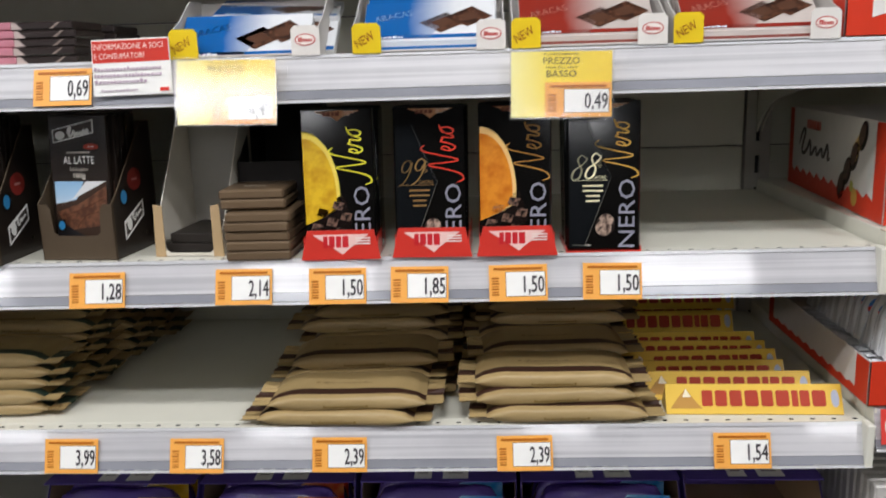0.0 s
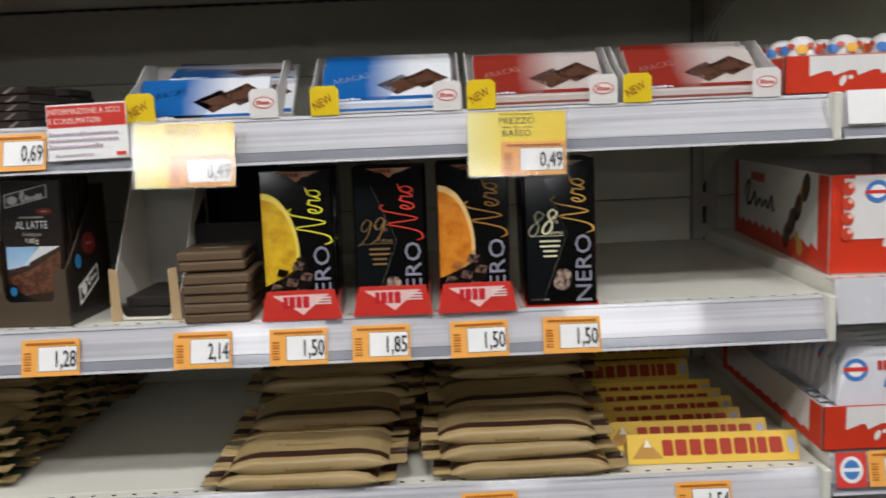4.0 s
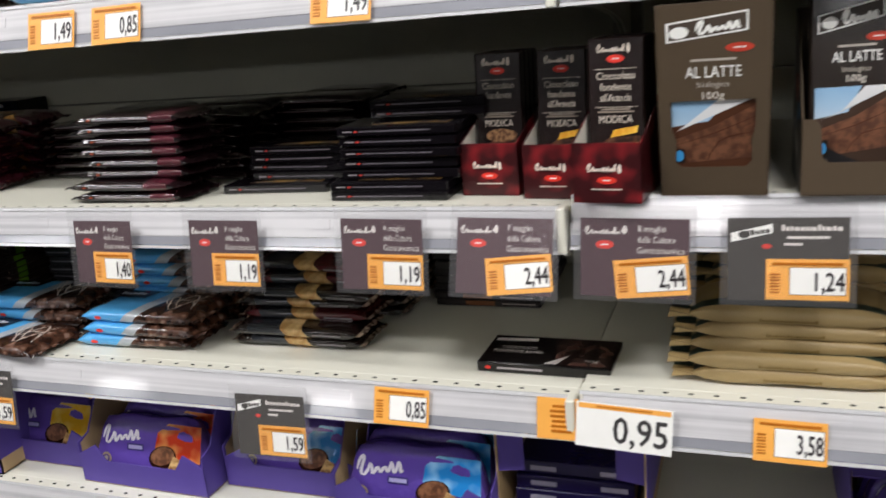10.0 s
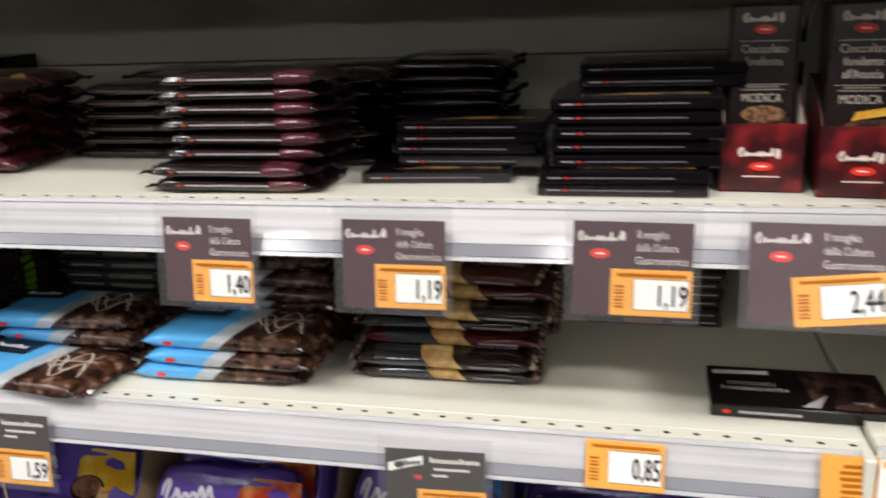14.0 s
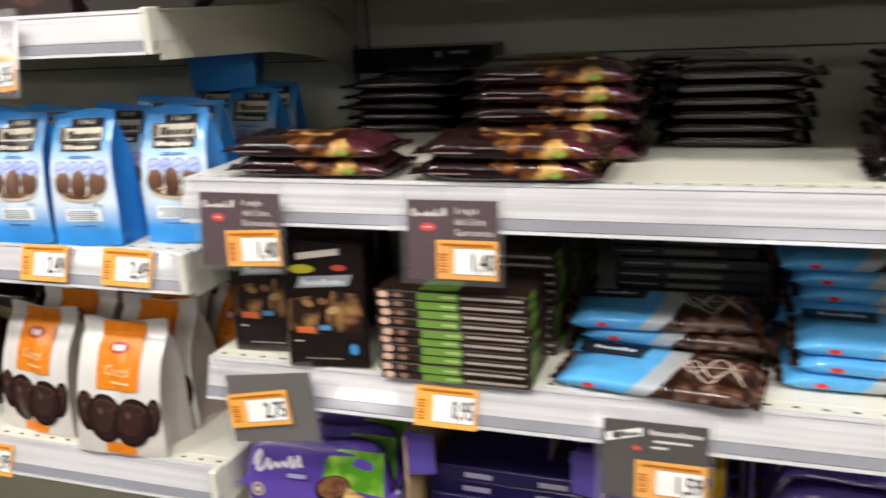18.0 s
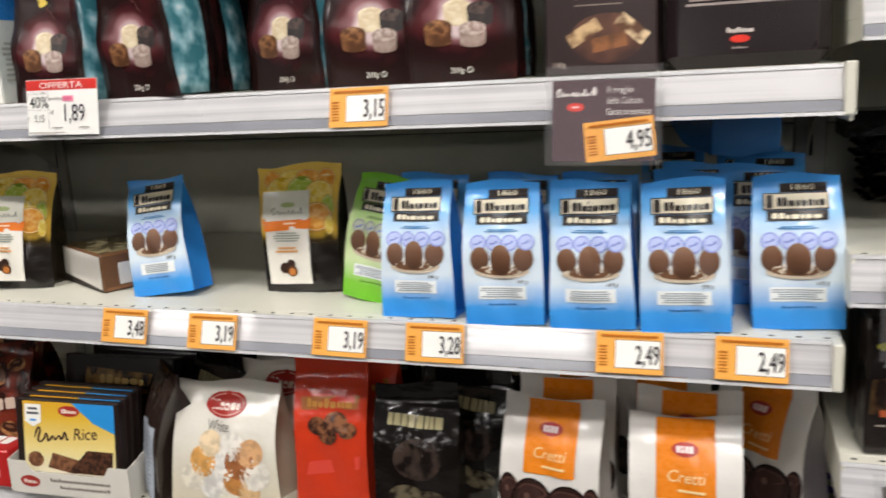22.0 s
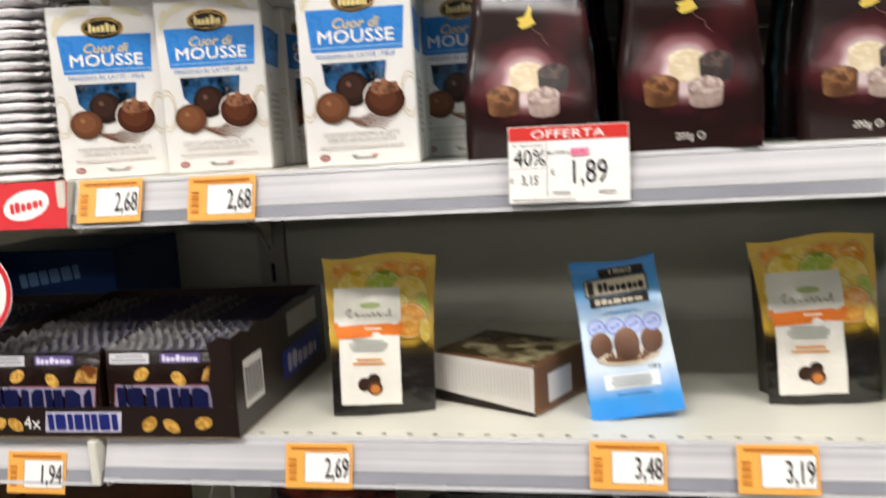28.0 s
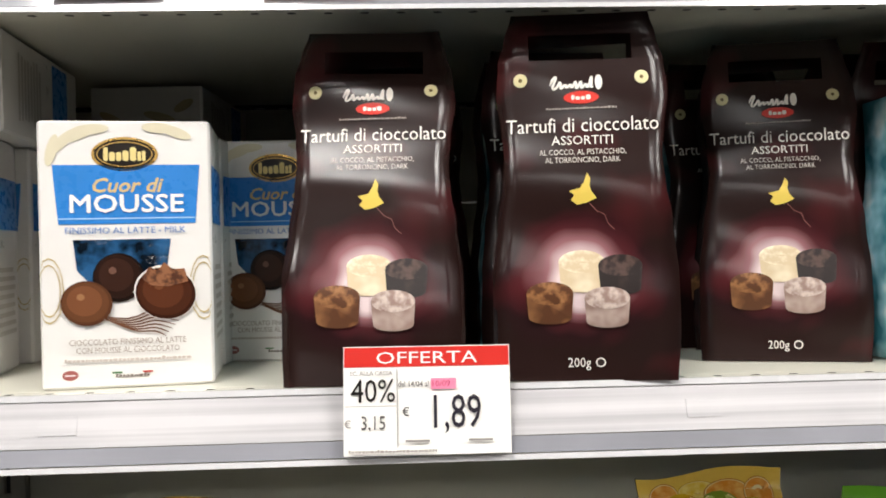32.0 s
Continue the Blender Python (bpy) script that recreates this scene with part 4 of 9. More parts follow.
def pile(key, build, n, x, y, z, h, dy=0.0, jx=0.004, jy=0.004, jr=1.5, seed=0, dx=0.0, rot=0.0, alt=0.0):
    r = random.Random(seed + 11)
    for i in range(n):
        put(key, build, pose(x + dx * i + r.uniform(-jx, jx), y + dy * i + alt * (i % 2) + r.uniform(-jy, jy) * (i > 0), z + 0.0006 + h * i, 0, 0, rot + r.uniform(-jr, jr)))


# ---- first bay, middle shelf: dark bars in red trays, brown display boxes ----
Z1M, Z1L, Z1U, Z1B, Z2M, Z2L = 1.297, 1.098, 1.515, 0.90, 1.286, 1.092
NB_W, NB_H, NB_D = 0.078, 0.161, 0.011
NBLACK = surf("bar_box_black", lin("0B0A09"), 0.10, 0.1, 40, bump=0.02)
GOLD = surf("print_gold_foil", lin("C9A35A"), 0.28, 0.15, 60, metal=0.8, bump=0.1)
COPPER = ink("C98A5B")
REDTRAY = surf("tray_red_board", lin("CC3428"), 0.3, 0.06, 30, bump=0.08, coat=0.25)
CHOC = mottle("print_chocolate", "2A1710", "5B3A28", 160, 0.35, detail=4)
CHOCLT = mottle("print_milk_chocolate", "5A3724", "8A5E41", 140, 0.35, detail=3)


# a handwritten word and two figures as pen strokes: x along the line, y up
SCRIPT_WORD = (((-0.42, 0.10), (-0.30, -0.16), (-0.06, -0.05), (0.12, 0.45), (0.26, 1.0), (0.33, 0.95), (0.38, 0.45), (0.46, -0.02), (0.56, 0.10), (0.70, 0.62), (0.84, 1.12), (0.98, 1.25), (1.10, 1.10)),
               ((0.84, 0.16), (1.00, 0.26), (1.04, 0.44), (0.95, 0.48), (0.87, 0.24), (0.96, 0.02), (1.10, 0.08), (1.22, 0.40), (1.27, 0.50), (1.33, 0.42), (1.42, 0.42), (1.38, 0.10), (1.46, 0.04), (1.58, 0.30), (1.72, 0.45), (1.60, 0.36), (1.57, 0.10), (1.69, 0.0), (1.81, 0.16), (1.79, 0.40), (1.70, 0.44), (1.95, 0.50)))
FIGURE = {"8": ((0.62, 0.92), (0.40, 1.02), (0.24, 0.86), (0.34, 0.62), (0.50, 0.40), (0.44, 0.10), (0.20, -0.02), (0.04, 0.14), (0.16, 0.42), (0.46, 0.60), (0.68, 0.84), (0.62, 0.94)),
          "9": ((0.62, 0.80), (0.46, 1.0), (0.24, 0.92), (0.14, 0.66), (0.28, 0.50), (0.50, 0.62), (0.64, 0.92), (0.56, 0.48), (0.34, 0.10), (0.04, -0.10))}


def nero_bar(kind):
    lab = {"lemon": "black chocolate bar box with a yellow lemon slice", "ninety": "black chocolate bar box with red script and dark cocoa figure", "orange": "black chocolate bar box with an orange slice", "gold": "black chocolate bar box with gold cocoa figure"}[kind]

    def build():
        ob = thing("chocolate_bar", lab, "chocolate bar", None, "dark chocolate bars in red trays")
        w, h = NB_W, NB_H
        G().box(-w / 2, w / 2, 0, NB_D, 0, h, NBLACK, 0.0015).emit("box", ob)
        a = Art(face_front())
        a.poly([(-w * 0.30, h - 0.003), (w * 0.34, h - 0.003), (w * 0.10, h * 0.945), (w * 0.02, h * 0.915), (-w * 0.06, h * 0.945)], COPPER)
        for i in range(3):
            a.rect(w * 0.10, h * (0.975 - 0.012 * i), w * (0.30 - 0.05 * i), h * (0.979 - 0.012 * i), ink("EBD2BC"))
        a.mark(-w * 0.06, h * 0.962, w * 0.24, h * 0.026, 4, ink("7A3D22"), caps=True)
        a.done("brand_flash", ob, "copper-coloured flash")
        if kind in ("lemon", "orange"):
            c1, c2, c3 = ("B88A0C", "DDB61E", "E6CE58") if kind == "lemon" else ("B8640F", "D98A22", "E6BE7A")
            x0 = -w / 2 + 0.0012

            def arc(k):
                return [(x0 + w * 0.50 * k * math.sin(t * math.pi / 24), h * (0.42 + 0.43 * k * math.cos(t * math.pi / 24))) for t in range(14)]
            a = Art(face_front())
            a.poly([(x0, h * 0.30), *arc(1.0), (x0 + w * 0.47, h * 0.33), (x0 + w * 0.30, h * 0.28), (x0, h * 0.22)], ink(c3, 0.25))
            a.poly([(x0, h * 0.30), *arc(0.90), (x0 + w * 0.42, h * 0.33), (x0 + w * 0.28, h * 0.28), (x0, h * 0.22)], mottle("print_%s_flesh" % kind, c1, c2, 60, 0.25, detail=4, lo=0.35, hi=0.62))
            a.done("fruit_picture", ob, "citrus slice picture")
            a = Art(face_front())
            ck = mottle("print_nero_choc", "1E120D", "7A5E50", 210, 0.25, detail=4)
            a.poly([(-w * 0.44, h * 0.15), (-w * 0.30, h * 0.36), (w * 0.06, h * 0.42), (w * 0.18, h * 0.24), (w * 0.02, h * 0.11), (-w * 0.20, h * 0.12)], ink("140B08", 0.25))
            for k, (cx, cy) in enumerate(((-0.24, 0.30), (-0.02, 0.345), (-0.33, 0.20), (-0.11, 0.235), (0.09, 0.27), (-0.20, 0.15), (0.0, 0.165))):
                a.poly([(w * (cx - 0.09), h * (cy - 0.015)), (w * (cx + 0.05), h * (cy - 0.030)), (w * (cx + 0.09), h * (cy + 0.022)), (w * (cx - 0.05), h * (cy + 0.036))], ck)
            a.each("chocolate_square", ob)
            a = Art(face_front())
            a.ell(w * 0.06, h * 0.135, w * 0.10, w * 0.10, ink("C9C2B6")).ell(w * 0.06, h * 0.135, w * 0.085, w * 0.085, ink("1A1512"))
            a.text("70%", w * 0.06, h * 0.120, h * 0.026, ink("DAD4C8"), width=w * 0.11)
            a.text("CACAO", w * 0.06, h * 0.107, h * 0.010, ink("DAD4C8"))
            a.done("cocoa_seal", ob)
            a = Art(face_front())
            a.lines(-w * 0.17, h * 0.085, w * 0.56, h * 0.030, 2, ink("A8842E" if kind == "lemon" else "9A5F24"))
            a.done("small_print", ob)
        else:
            gc = ink("8B6B3D") if kind == "ninety" else ink("F2EBC0", 0.2)
            a = Art(face_front())
            a.poly([(-w * 0.47, h * 0.02), (-w * 0.26, h * 0.02), (w * 0.10, h * 0.49), (-w * 0.22, h * 0.88), (-w * 0.47, h * 0.88)], ink("121416", 0.12))
            a.done("grey_panel", ob)
            a = Art(face_front())
            a.stroke([(-w * 0.24, h * 0.87), (-w * 0.06, h * 0.66), (w * 0.10, h * 0.49)], 0.0005, ink("6A6660"), sub=2).stroke([(w * 0.10, h * 0.49), (-w * 0.08, h * 0.26), (-w * 0.27, h * 0.02)], 0.0005, ink("6A6660"), sub=2)
            a.each("thin_line", ob)
            a = Art(face_front())
            dg = "9" if kind == "ninety" else "8"
            for q in (0, 1):
                a.stroke([(w * (-0.46 + 0.19 * q + 0.27 * x + 0.05 * y), h * (0.475 + 0.16 * y + 0.012 * q)) for x, y in FIGURE[dg]], 0.0016 if kind == "gold" else 0.0011, gc)
            a.each("cocoa_figure", ob)
            a = Art(face_front())
            a.text("%", -w * 0.085, h * 0.555, h * 0.055, gc, shear=0.2)
            a.text("CACAO", -w * 0.06, h * 0.482, h * 0.021, gc, width=w * 0.20)
            a.rect(-w * 0.42, h * 0.470, w * 0.05, h * 0.473, gc)
            for i in range(4):
                a.mark(-w * 0.15, h * (0.435 - 0.034 * i), w * (0.28 if i < 2 else 0.19), h * 0.013, 9, gc, caps=True)
            a.done("cocoa_lettering", ob)
            a = Art(face_front())
            tm = mottle("print_truffle_" + kind, "2A1610", "C9AE9A", 170, 0.3, detail=4, lo=0.40, hi=0.66)
            a.ell(w * 0.02, h * 0.165, w * 0.135, h * 0.075, ink("1A0E0A"), rot=-12).ell(w * 0.0, h * 0.15, w * 0.11, h * 0.052, tm, rot=-10).ell(w * 0.04, h * 0.205, w * 0.10, h * 0.040, tm, rot=-18)
            a.done("chocolate_picture", ob)
            a = Art(face_front())
            a.mark(-w * 0.30, h * 0.035, w * 0.26, h * 0.010, 12, ink("B5ADA2"), caps=True)
            a.done("small_print", ob)
        sc = {"lemon": "E5DE3B", "ninety": "D2402E", "orange": "A87A3A", "gold": "CFA24A"}[kind]
        a = Art(face_front())
        for pts in SCRIPT_WORD:
            a.stroke([(w * (0.395 - 0.035 * x) - 0.030 * y, h * (0.555 + 0.165 * x)) for x, y in pts], 0.0015, ink(sc, 0.25))
        a.each("script_word", ob)
        a = Art(face_front())
        a.text("NERO", w * 0.425, h * 0.248, w * 0.235, ink("8C8B98"), rot=90, width=h * 0.455)
        a.done("lettering", ob)
        return ob
    return build


def nero_tray(x, y, w=0.081, front=True, deep=0.085, n=6, kind="lemon", z=Z1M, hb=0.0):
    tr = thing("display_tray", "small red carton tray holding upright bars", "tray", pose(x, y, z + 0.0005, 0, 0, random.uniform(-2, 2)), "red bar trays")
    g = G()
    if front:
        g.slab([(-w / 2 - 0.003, 0), (w / 2 + 0.003, 0), (w / 2 - 0.004, 0.032), (-w / 2 + 0.004, 0.032)], 0.0012, lambda u, v, d: (u, v * 0.10 - d, v), REDTRAY)
    g.slab([(-w / 2, 0), (w / 2, 0), (w / 2, deep), (-w / 2, deep)], 0.001, lambda u, v, d: (u, v, d), REDTRAY)
    for s in (-1, 1):
        g.slab([(0, 0), (deep, 0), (deep, 0.028 if front else 0.006), (0.002, 0.024 if front else 0.005)], 0.001, lambda u, v, d, s=s: (s * (w / 2 - d), u, v), REDTRAY)
    g.emit_each("tray_panel", tr)
    if front:
        a = Art(lambda u, v, d: (u, v * 0.10 - 0.0013 - d, v))
        a.poly([(-w * 0.38, 0.0275), (w * 0.38, 0.0275), (w * 0.10, 0.011), (0.002, 0.0055), (-w * 0.16, 0.016)], ink("EBC4BC"))
        a.mark(-w * 0.06, 0.0195, w * 0.36, 0.0125, 4, ink("C3222A"), caps=True)
        for i in range(3):
            a.rect(w * 0.20, 0.0165 + i * 0.003, w * 0.40, 0.018 + i * 0.003, ink("F0DAD4"))
        a.done("tray_print", tr)
    r = random.Random(int(x * 997))
    for i in range(n):
        put("nero_" + kind, nero_bar(kind), pose(x + r.uniform(-0.0015, 0.0015), y + (0.007 if front else 0.002) + i * 0.0125, z + 0.002, -6 + r.uniform(-1, 1), r.uniform(-0.8, 0.8), r.uniform(-1.5, 1.5)))


nero_tray(-0.077, 0.968, kind="lemon")
nero_tray(0.022, 0.972, kind="ninety", n=4)
nero_tray(0.114, 0.970, kind="orange")
nero_tray(0.208, 0.980, kind="gold", front=False, n=5)

BROWNCARD = board("4E4131")
BROWNIN = board("6B5E50", 0.7)
WHITECARD = board("D8D2C4", 0.6)
KRAFTCARD = board("B79C74", 0.7)
SKYPIC = fade("print_blue_sky", ((0.0, "CFD6DC"), (0.5, "9DBBD4"), (1.0, "74A4CC")), 0.04, 0.10)
LATTEPIC = mottle("print_latte_chocolate", "4A2C1E", "6E4833", 140, 0.3, detail=3)


def latte_print(ob, fn, w, h, low):
    """White stamp mark, red pill, name and a chocolate picture, on a brown ground."""
    a = Art(fn)
    a.poly([(-w * 0.42, h * 0.80), (w * 0.28, h * 0.87), (w * 0.28, h * 0.965), (-w * 0.42, h * 0.895)], WHITE)
    a.poly([(-w * 0.40, h * 0.81), (w * 0.26, h * 0.876), (w * 0.26, h * 0.955), (-w * 0.40, h * 0.889)], ink("3A322C"))
    a.scrawl(w * 0.03, h * 0.880, w * 0.38, h * 0.068, 6, WHITE, rot=6, pen=0.2)
    a.ell(-w * 0.29, h * 0.855, w * 0.085, h * 0.03, WHITE, rot=9)
    a.done("stamp_mark", ob)
    a = Art(fn)
    a.ell(w * 0.22, h * 0.775, w * 0.13, h * 0.022, ink("B8402F"))
    a.lines(w * 0.22, h * 0.775, w * 0.14, h * 0.012, 1, WHITE)
    a.done("red_pill", ob)
    a = Art(fn)
    a.lines(0, h * 0.735, w * 0.52, h * 0.020, 1, ink("B5ADA2"))
    a.text("AL LATTE", 0, h * 0.655, h * 0.056, WHITE, width=w * 0.52)
    a.text("biologico", 0, h * 0.605, h * 0.028, ink("B5ADA2"), width=w * 0.30)
    a.text("100g", 0.0, h * 0.555, h * 0.036, ink("E0D9CE"), width=w * 0.2)
    a.done("lettering", ob)
    a = Art(fn)
    a.rect(-w * 0.44, h * 0.10, w * 0.44, h * 0.53, ink("3A2A20"))
    a.poly([(-w * 0.44, h * 0.37), (-w * 0.08, h * 0.40), (w * 0.06, h * 0.53), (-w * 0.44, h * 0.53)], SKYPIC)
    a.poly([(-w * 0.38, h * 0.36), (w * 0.44, h * 0.53), (w * 0.10, h * 0.53), (-w * 0.16, h * 0.40)], ink("D2D2D2"))
    a.poly([(-w * 0.42, h * 0.31), (w * 0.0, h * 0.38), (w * 0.44, h * 0.50), (w * 0.44, h * 0.22), (-w * 0.24, h * 0.18)], LATTEPIC)
    a.stroke([(-w * 0.40, h * 0.28), (0.0, h * 0.33), (w * 0.44, h * 0.42)], 0.0011, ink("4A2A1A"), sub=2).stroke([(-w * 0.10, h * 0.19), (w * 0.08, h * 0.29), (w * 0.44, h * 0.32)], 0.0011, ink("4A2A1A"), sub=2)
    a.poly([(-w * 0.44, h * 0.13), (w * 0.1, h * 0.13), (-w * 0.14, h * 0.18), (-w * 0.44, h * 0.26)], ink("1C1A1C"))
    a.rect(-w * 0.43, h * 0.17, -w * 0.29, h * 0.26, BLACK).ell(-w * 0.36, h * 0.215, w * 0.055, h * 0.032, ink("3E8FC8"))
    a.done("chocolate_picture", ob)


def latte_bar():
    ob = thing("chocolate_bar", "dark brown chocolate bar with a blue and brown picture", "chocolate bar", None, "milk chocolate bars in brown boxes")
    w, h = 0.071, 0.160
    G().box(-w / 2, w / 2, 0, 0.010, 0, h, surf("latte_wrapper", lin("261E19"), 0.24, 0.1, 40, bump=0.1, coat=0.2), 0.0015).emit("wrapper", ob)
    latte_print(ob, face_front(), w, h, True)
    return ob


def latte_display(x, y, closed, rot, n, z=Z1M):
    w, d, h = 0.089, 0.105, 0.164
    ob = thing("display_box", "brown carton display box, closed front with a cut window" if closed else "brown carton display box with a cut-down front, holding bars", "display box", pose(x, y, z + 0.0005, 0, 0, rot), "brown display boxes")
    if closed:
        g = G()
        hw, nw = w / 2, 0.030

        def fn(u, v, dd):
            return (u * (1 + 0.04 * v / h), -dd - 0.026 * v / h, v)
        ll, lr = [(-nw + 0.004, 0.026), (-nw - 0.001, 0.031), (-nw, 0.050), (-nw - 0.004, 0.060), (-nw - 0.004, 0.084)], [(nw - 0.004, 0.026), (nw + 0.001, 0.031), (nw, 0.050), (nw + 0.003, 0.060), (nw + 0.003, 0.084)]
        for pts in ([(-hw, 0), (hw, 0), (hw, 0.026), (-hw, 0.026)], [(-hw, 0.084), (hw, 0.084), (hw, h), (-hw, h)], [(-hw, 0.026), *ll, (-hw, 0.084)], [(hw, 0.084), *lr[::-1], (hw, 0.026)]):
            g.slab(pts, -0.0012, fn, BROWNCARD)
        g.emit("front_panel", ob)
        for s in (-1, 1):
            G().slab([(0, 0), (d, 0), (d, h), (-0.026, h)], 0.0012, lambda u, v, dd, s=s: (s * (hw * (1 + 0.04 * v / h) - dd), u, v), BROWNCARD).emit("side_panel", ob)
        a = Art(lambda u, v, dd: (u, 0.0032 - 0.026 * v / h - dd, v))
        a.rect(-0.034, 0.024, 0.035, 0.086, ink("4A2C1C"))
        a.poly([(-0.034, 0.062), (-0.004, 0.066), (0.012, 0.084), (-0.034, 0.086)], SKYPIC)
        a.poly([(-0.030, 0.058), (0.035, 0.086), (0.006, 0.086), (-0.022, 0.064)], ink("DADADA"))
        a.poly([(-0.034, 0.050), (0.0, 0.062), (0.035, 0.080), (0.035, 0.034), (-0.020, 0.030)], LATTEPIC)
        a.stroke([(-0.030, 0.046), (0.002, 0.056), (0.035, 0.070)], 0.0012, ink("4A2A1A"), sub=2).stroke([(-0.006, 0.030), (0.004, 0.048), (0.020, 0.054), (0.035, 0.056)], 0.0012, ink("4A2A1A"), sub=2)
        a.rect(-0.033, 0.030, -0.024, 0.042, ink("1C1A1C")).ell(-0.0285, 0.036, 0.004, 0.005, ink("3E8FC8"))
        a.done("window_picture", ob, "chocolate bar picture behind the cut window")
        g = G()
        g.slab([(-hw, 0), (hw, 0), (hw, h), (-hw, h)], 0.0012, lambda u, v, dd: (u, d - dd, v), BROWNCARD)
        g.emit("back_panel", ob)
        G().slab([(-hw, -0.026), (hw, -0.026), (hw, d), (-hw, d)], 0.0012, lambda u, v, dd: (u * 1.04, v, h - dd), BROWNCARD).emit("lid", ob)
        G().slab([(-hw, 0), (hw, 0), (hw, d), (-hw, d)], 0.0012, lambda u, v, dd: (u, v, dd), BROWNIN).emit("base_panel", ob)
        a = Art(lambda u, v, dd: fn(u, v, dd))
        a.poly([(-0.036, 0.133), (0.026, 0.140), (0.026, 0.156), (-0.036, 0.149)], WHITE)
        a.poly([(-0.034, 0.1345), (0.0245, 0.1412), (0.0245, 0.1545), (-0.034, 0.1478)], ink("4A4038"))
        a.scrawl(0.004, 0.1445, 0.034, 0.0105, 6, WHITE, rot=6, pen=0.2)
        a.ell(-0.026, 0.141, 0.0075, 0.0048, WHITE, rot=6)
        a.done("stamp_mark", ob)
        a = Art(lambda u, v, dd: fn(u, v, dd))
        a.ell(0.02, 0.127, 0.011, 0.0037, ink("B8402F"))
        a.lines(0.02, 0.127, 0.012, 0.002, 1, WHITE)
        a.done("red_pill", ob)
        a = Art(lambda u, v, dd: fn(u, v, dd))
        a.lines(0.0, 0.118, 0.046, 0.0035, 1, ink("B5ADA2"))
        a.text("AL LATTE", 0.0, 0.1035, 0.0098, WHITE, width=0.043)
        a.text("biologico", 0.0, 0.0955, 0.005, ink("B5ADA2"), width=0.025)
        a.text("100g", 0.0, 0.0855, 0.0065, ink("E0D9CE"), width=0.017)
        a.done("lettering", ob)
    else:
        open_carton(w, d, 0.064, 0.150, BROWNCARD, BROWNIN, notch=(0.030, 0.036)).emit("carton", ob)
        for s in (-1, 1):
            a = Art(lambda u, v, dd, s=s: (s * (w / 2 + dd), u, v))
            a.poly([(0.003, 0.001), (d - 0.001, 0.001), (d - 0.001, 0.149), (d * 0.80, 0.149), (d * 0.13, 0.0735), (0.003, 0.063)], surf("display_side_print", lin("261F1A"), 0.3, 0.1, 30, bump=0.05, spec=0.35))
            a.done("side_ground", ob, "dark brown printed side")
            a = Art(lambda u, v, dd, s=s: (s * (w / 2 + dd + 0.0004), u, v))
            a.ell(0.055, 0.085, 0.016, 0.013, ink("8A2F28"))
            a.lines(0.055, 0.085, 0.017, 0.005, 1, ink("C98C84"))
            a.rect(0.018, 0.058, 0.036, 0.078, BLACK)
            a.ell(0.027, 0.068, 0.007, 0.008, ink("3E8FC8"))
            a.poly([(0.022, 0.018), (0.07, 0.040), (0.07, 0.060), (0.022, 0.040)], WHITE)
            a.poly([(0.025, 0.022), (0.067, 0.042), (0.067, 0.056), (0.025, 0.037)], ink("3A322C"))
            a.ell(0.034, 0.036, 0.006, 0.008, WHITE).scrawl(0.053, 0.045, 0.024, 0.010, 4, WHITE, rot=24, pen=0.2)
            a.done("side_print", ob)
    r = random.Random(int(abs(x) * 1000))
    for i in range(n):
        yy = 0.014 if closed else 0.016
        p = pose(x, y, z, 0, 0, rot) @ pose(r.uniform(-0.003, 0.003), yy + i * 0.0118, 0.003, -4 + r.uniform(-1.5, 1.5), r.uniform(-1, 1), 0)
        put("latte_bar", latte_bar, p)


latte_display(-0.617, 0.972, True, 0, 5)
latte_display(-0.503, 0.967, False, 1, 6)
latte_display(-0.379, 0.991, False, -5, 5)

wtz = thing("display_box", "empty white carton display box with sloping sides", "display box", pose(-0.255, 1.000, Z1M + 0.0005, 0, 0, -4), "")
gg = open_carton(0.080, 0.115, 0.030, 0.165, WHITECARD, board("B9B6AE", 0.6), notch=(0.030, 0.026))
gg.emit("carton", wtz)
for s in (-1, 1):
    G().slab([(-0.006, 0), (0.006, 0), (0.006, 0.058), (-0.004, 0.060)], 0.0014, lambda u, v, d, s=s: (s * (0.0345) + s * u * -1, -0.0005 - d, v), KRAFTCARD).emit("torn_post", wtz, "torn kraft edge")
flat_black = thin_box(0.062, 0.09, 0.011, board("2B2622", 0.4), lambda ob: None, "black chocolate bar lying flat in a carton")
pile("flat_black", flat_black, 2, -0.254, 1.012, Z1M + 0.002, 0.0115, rot=-4, seed=3)
dkb = thing("display_box", "tall black carton display box behind a stack of bars", "display box", pose(-0.166, 1.055, Z1M + 0.0005), "")
open_carton(0.086, 0.13, 0.10, 0.168, board("1E1A18", 0.5)).emit("carton", dkb)
BARBROWN = board("66543F", 0.42)


def brown_bar_art(ob):
    a = Art(face_top(0.0105))
    a.lines(0, 0.075, 0.03, 0.006, 1, ink("CFC8B8"))
    a.mark(0, 0.03, 0.03, 0.006, 6, ink("CFC8B8"))
    a.done("top_print", ob)


brown_bar = thin_box(0.072, 0.145, 0.0105, BARBROWN, brown_bar_art, "small brown chocolate bar in a flat stack", c=0.002, group="stacked brown bars")
pile("brown_bar", brown_bar, 5, -0.168, 0.969, Z1M, 0.0107, jx=0.003, seed=5)
pile("brown_bar", brown_bar, 2, -0.174, 0.980, Z1M + 0.0555, 0.0107, jx=0.004, seed=6)

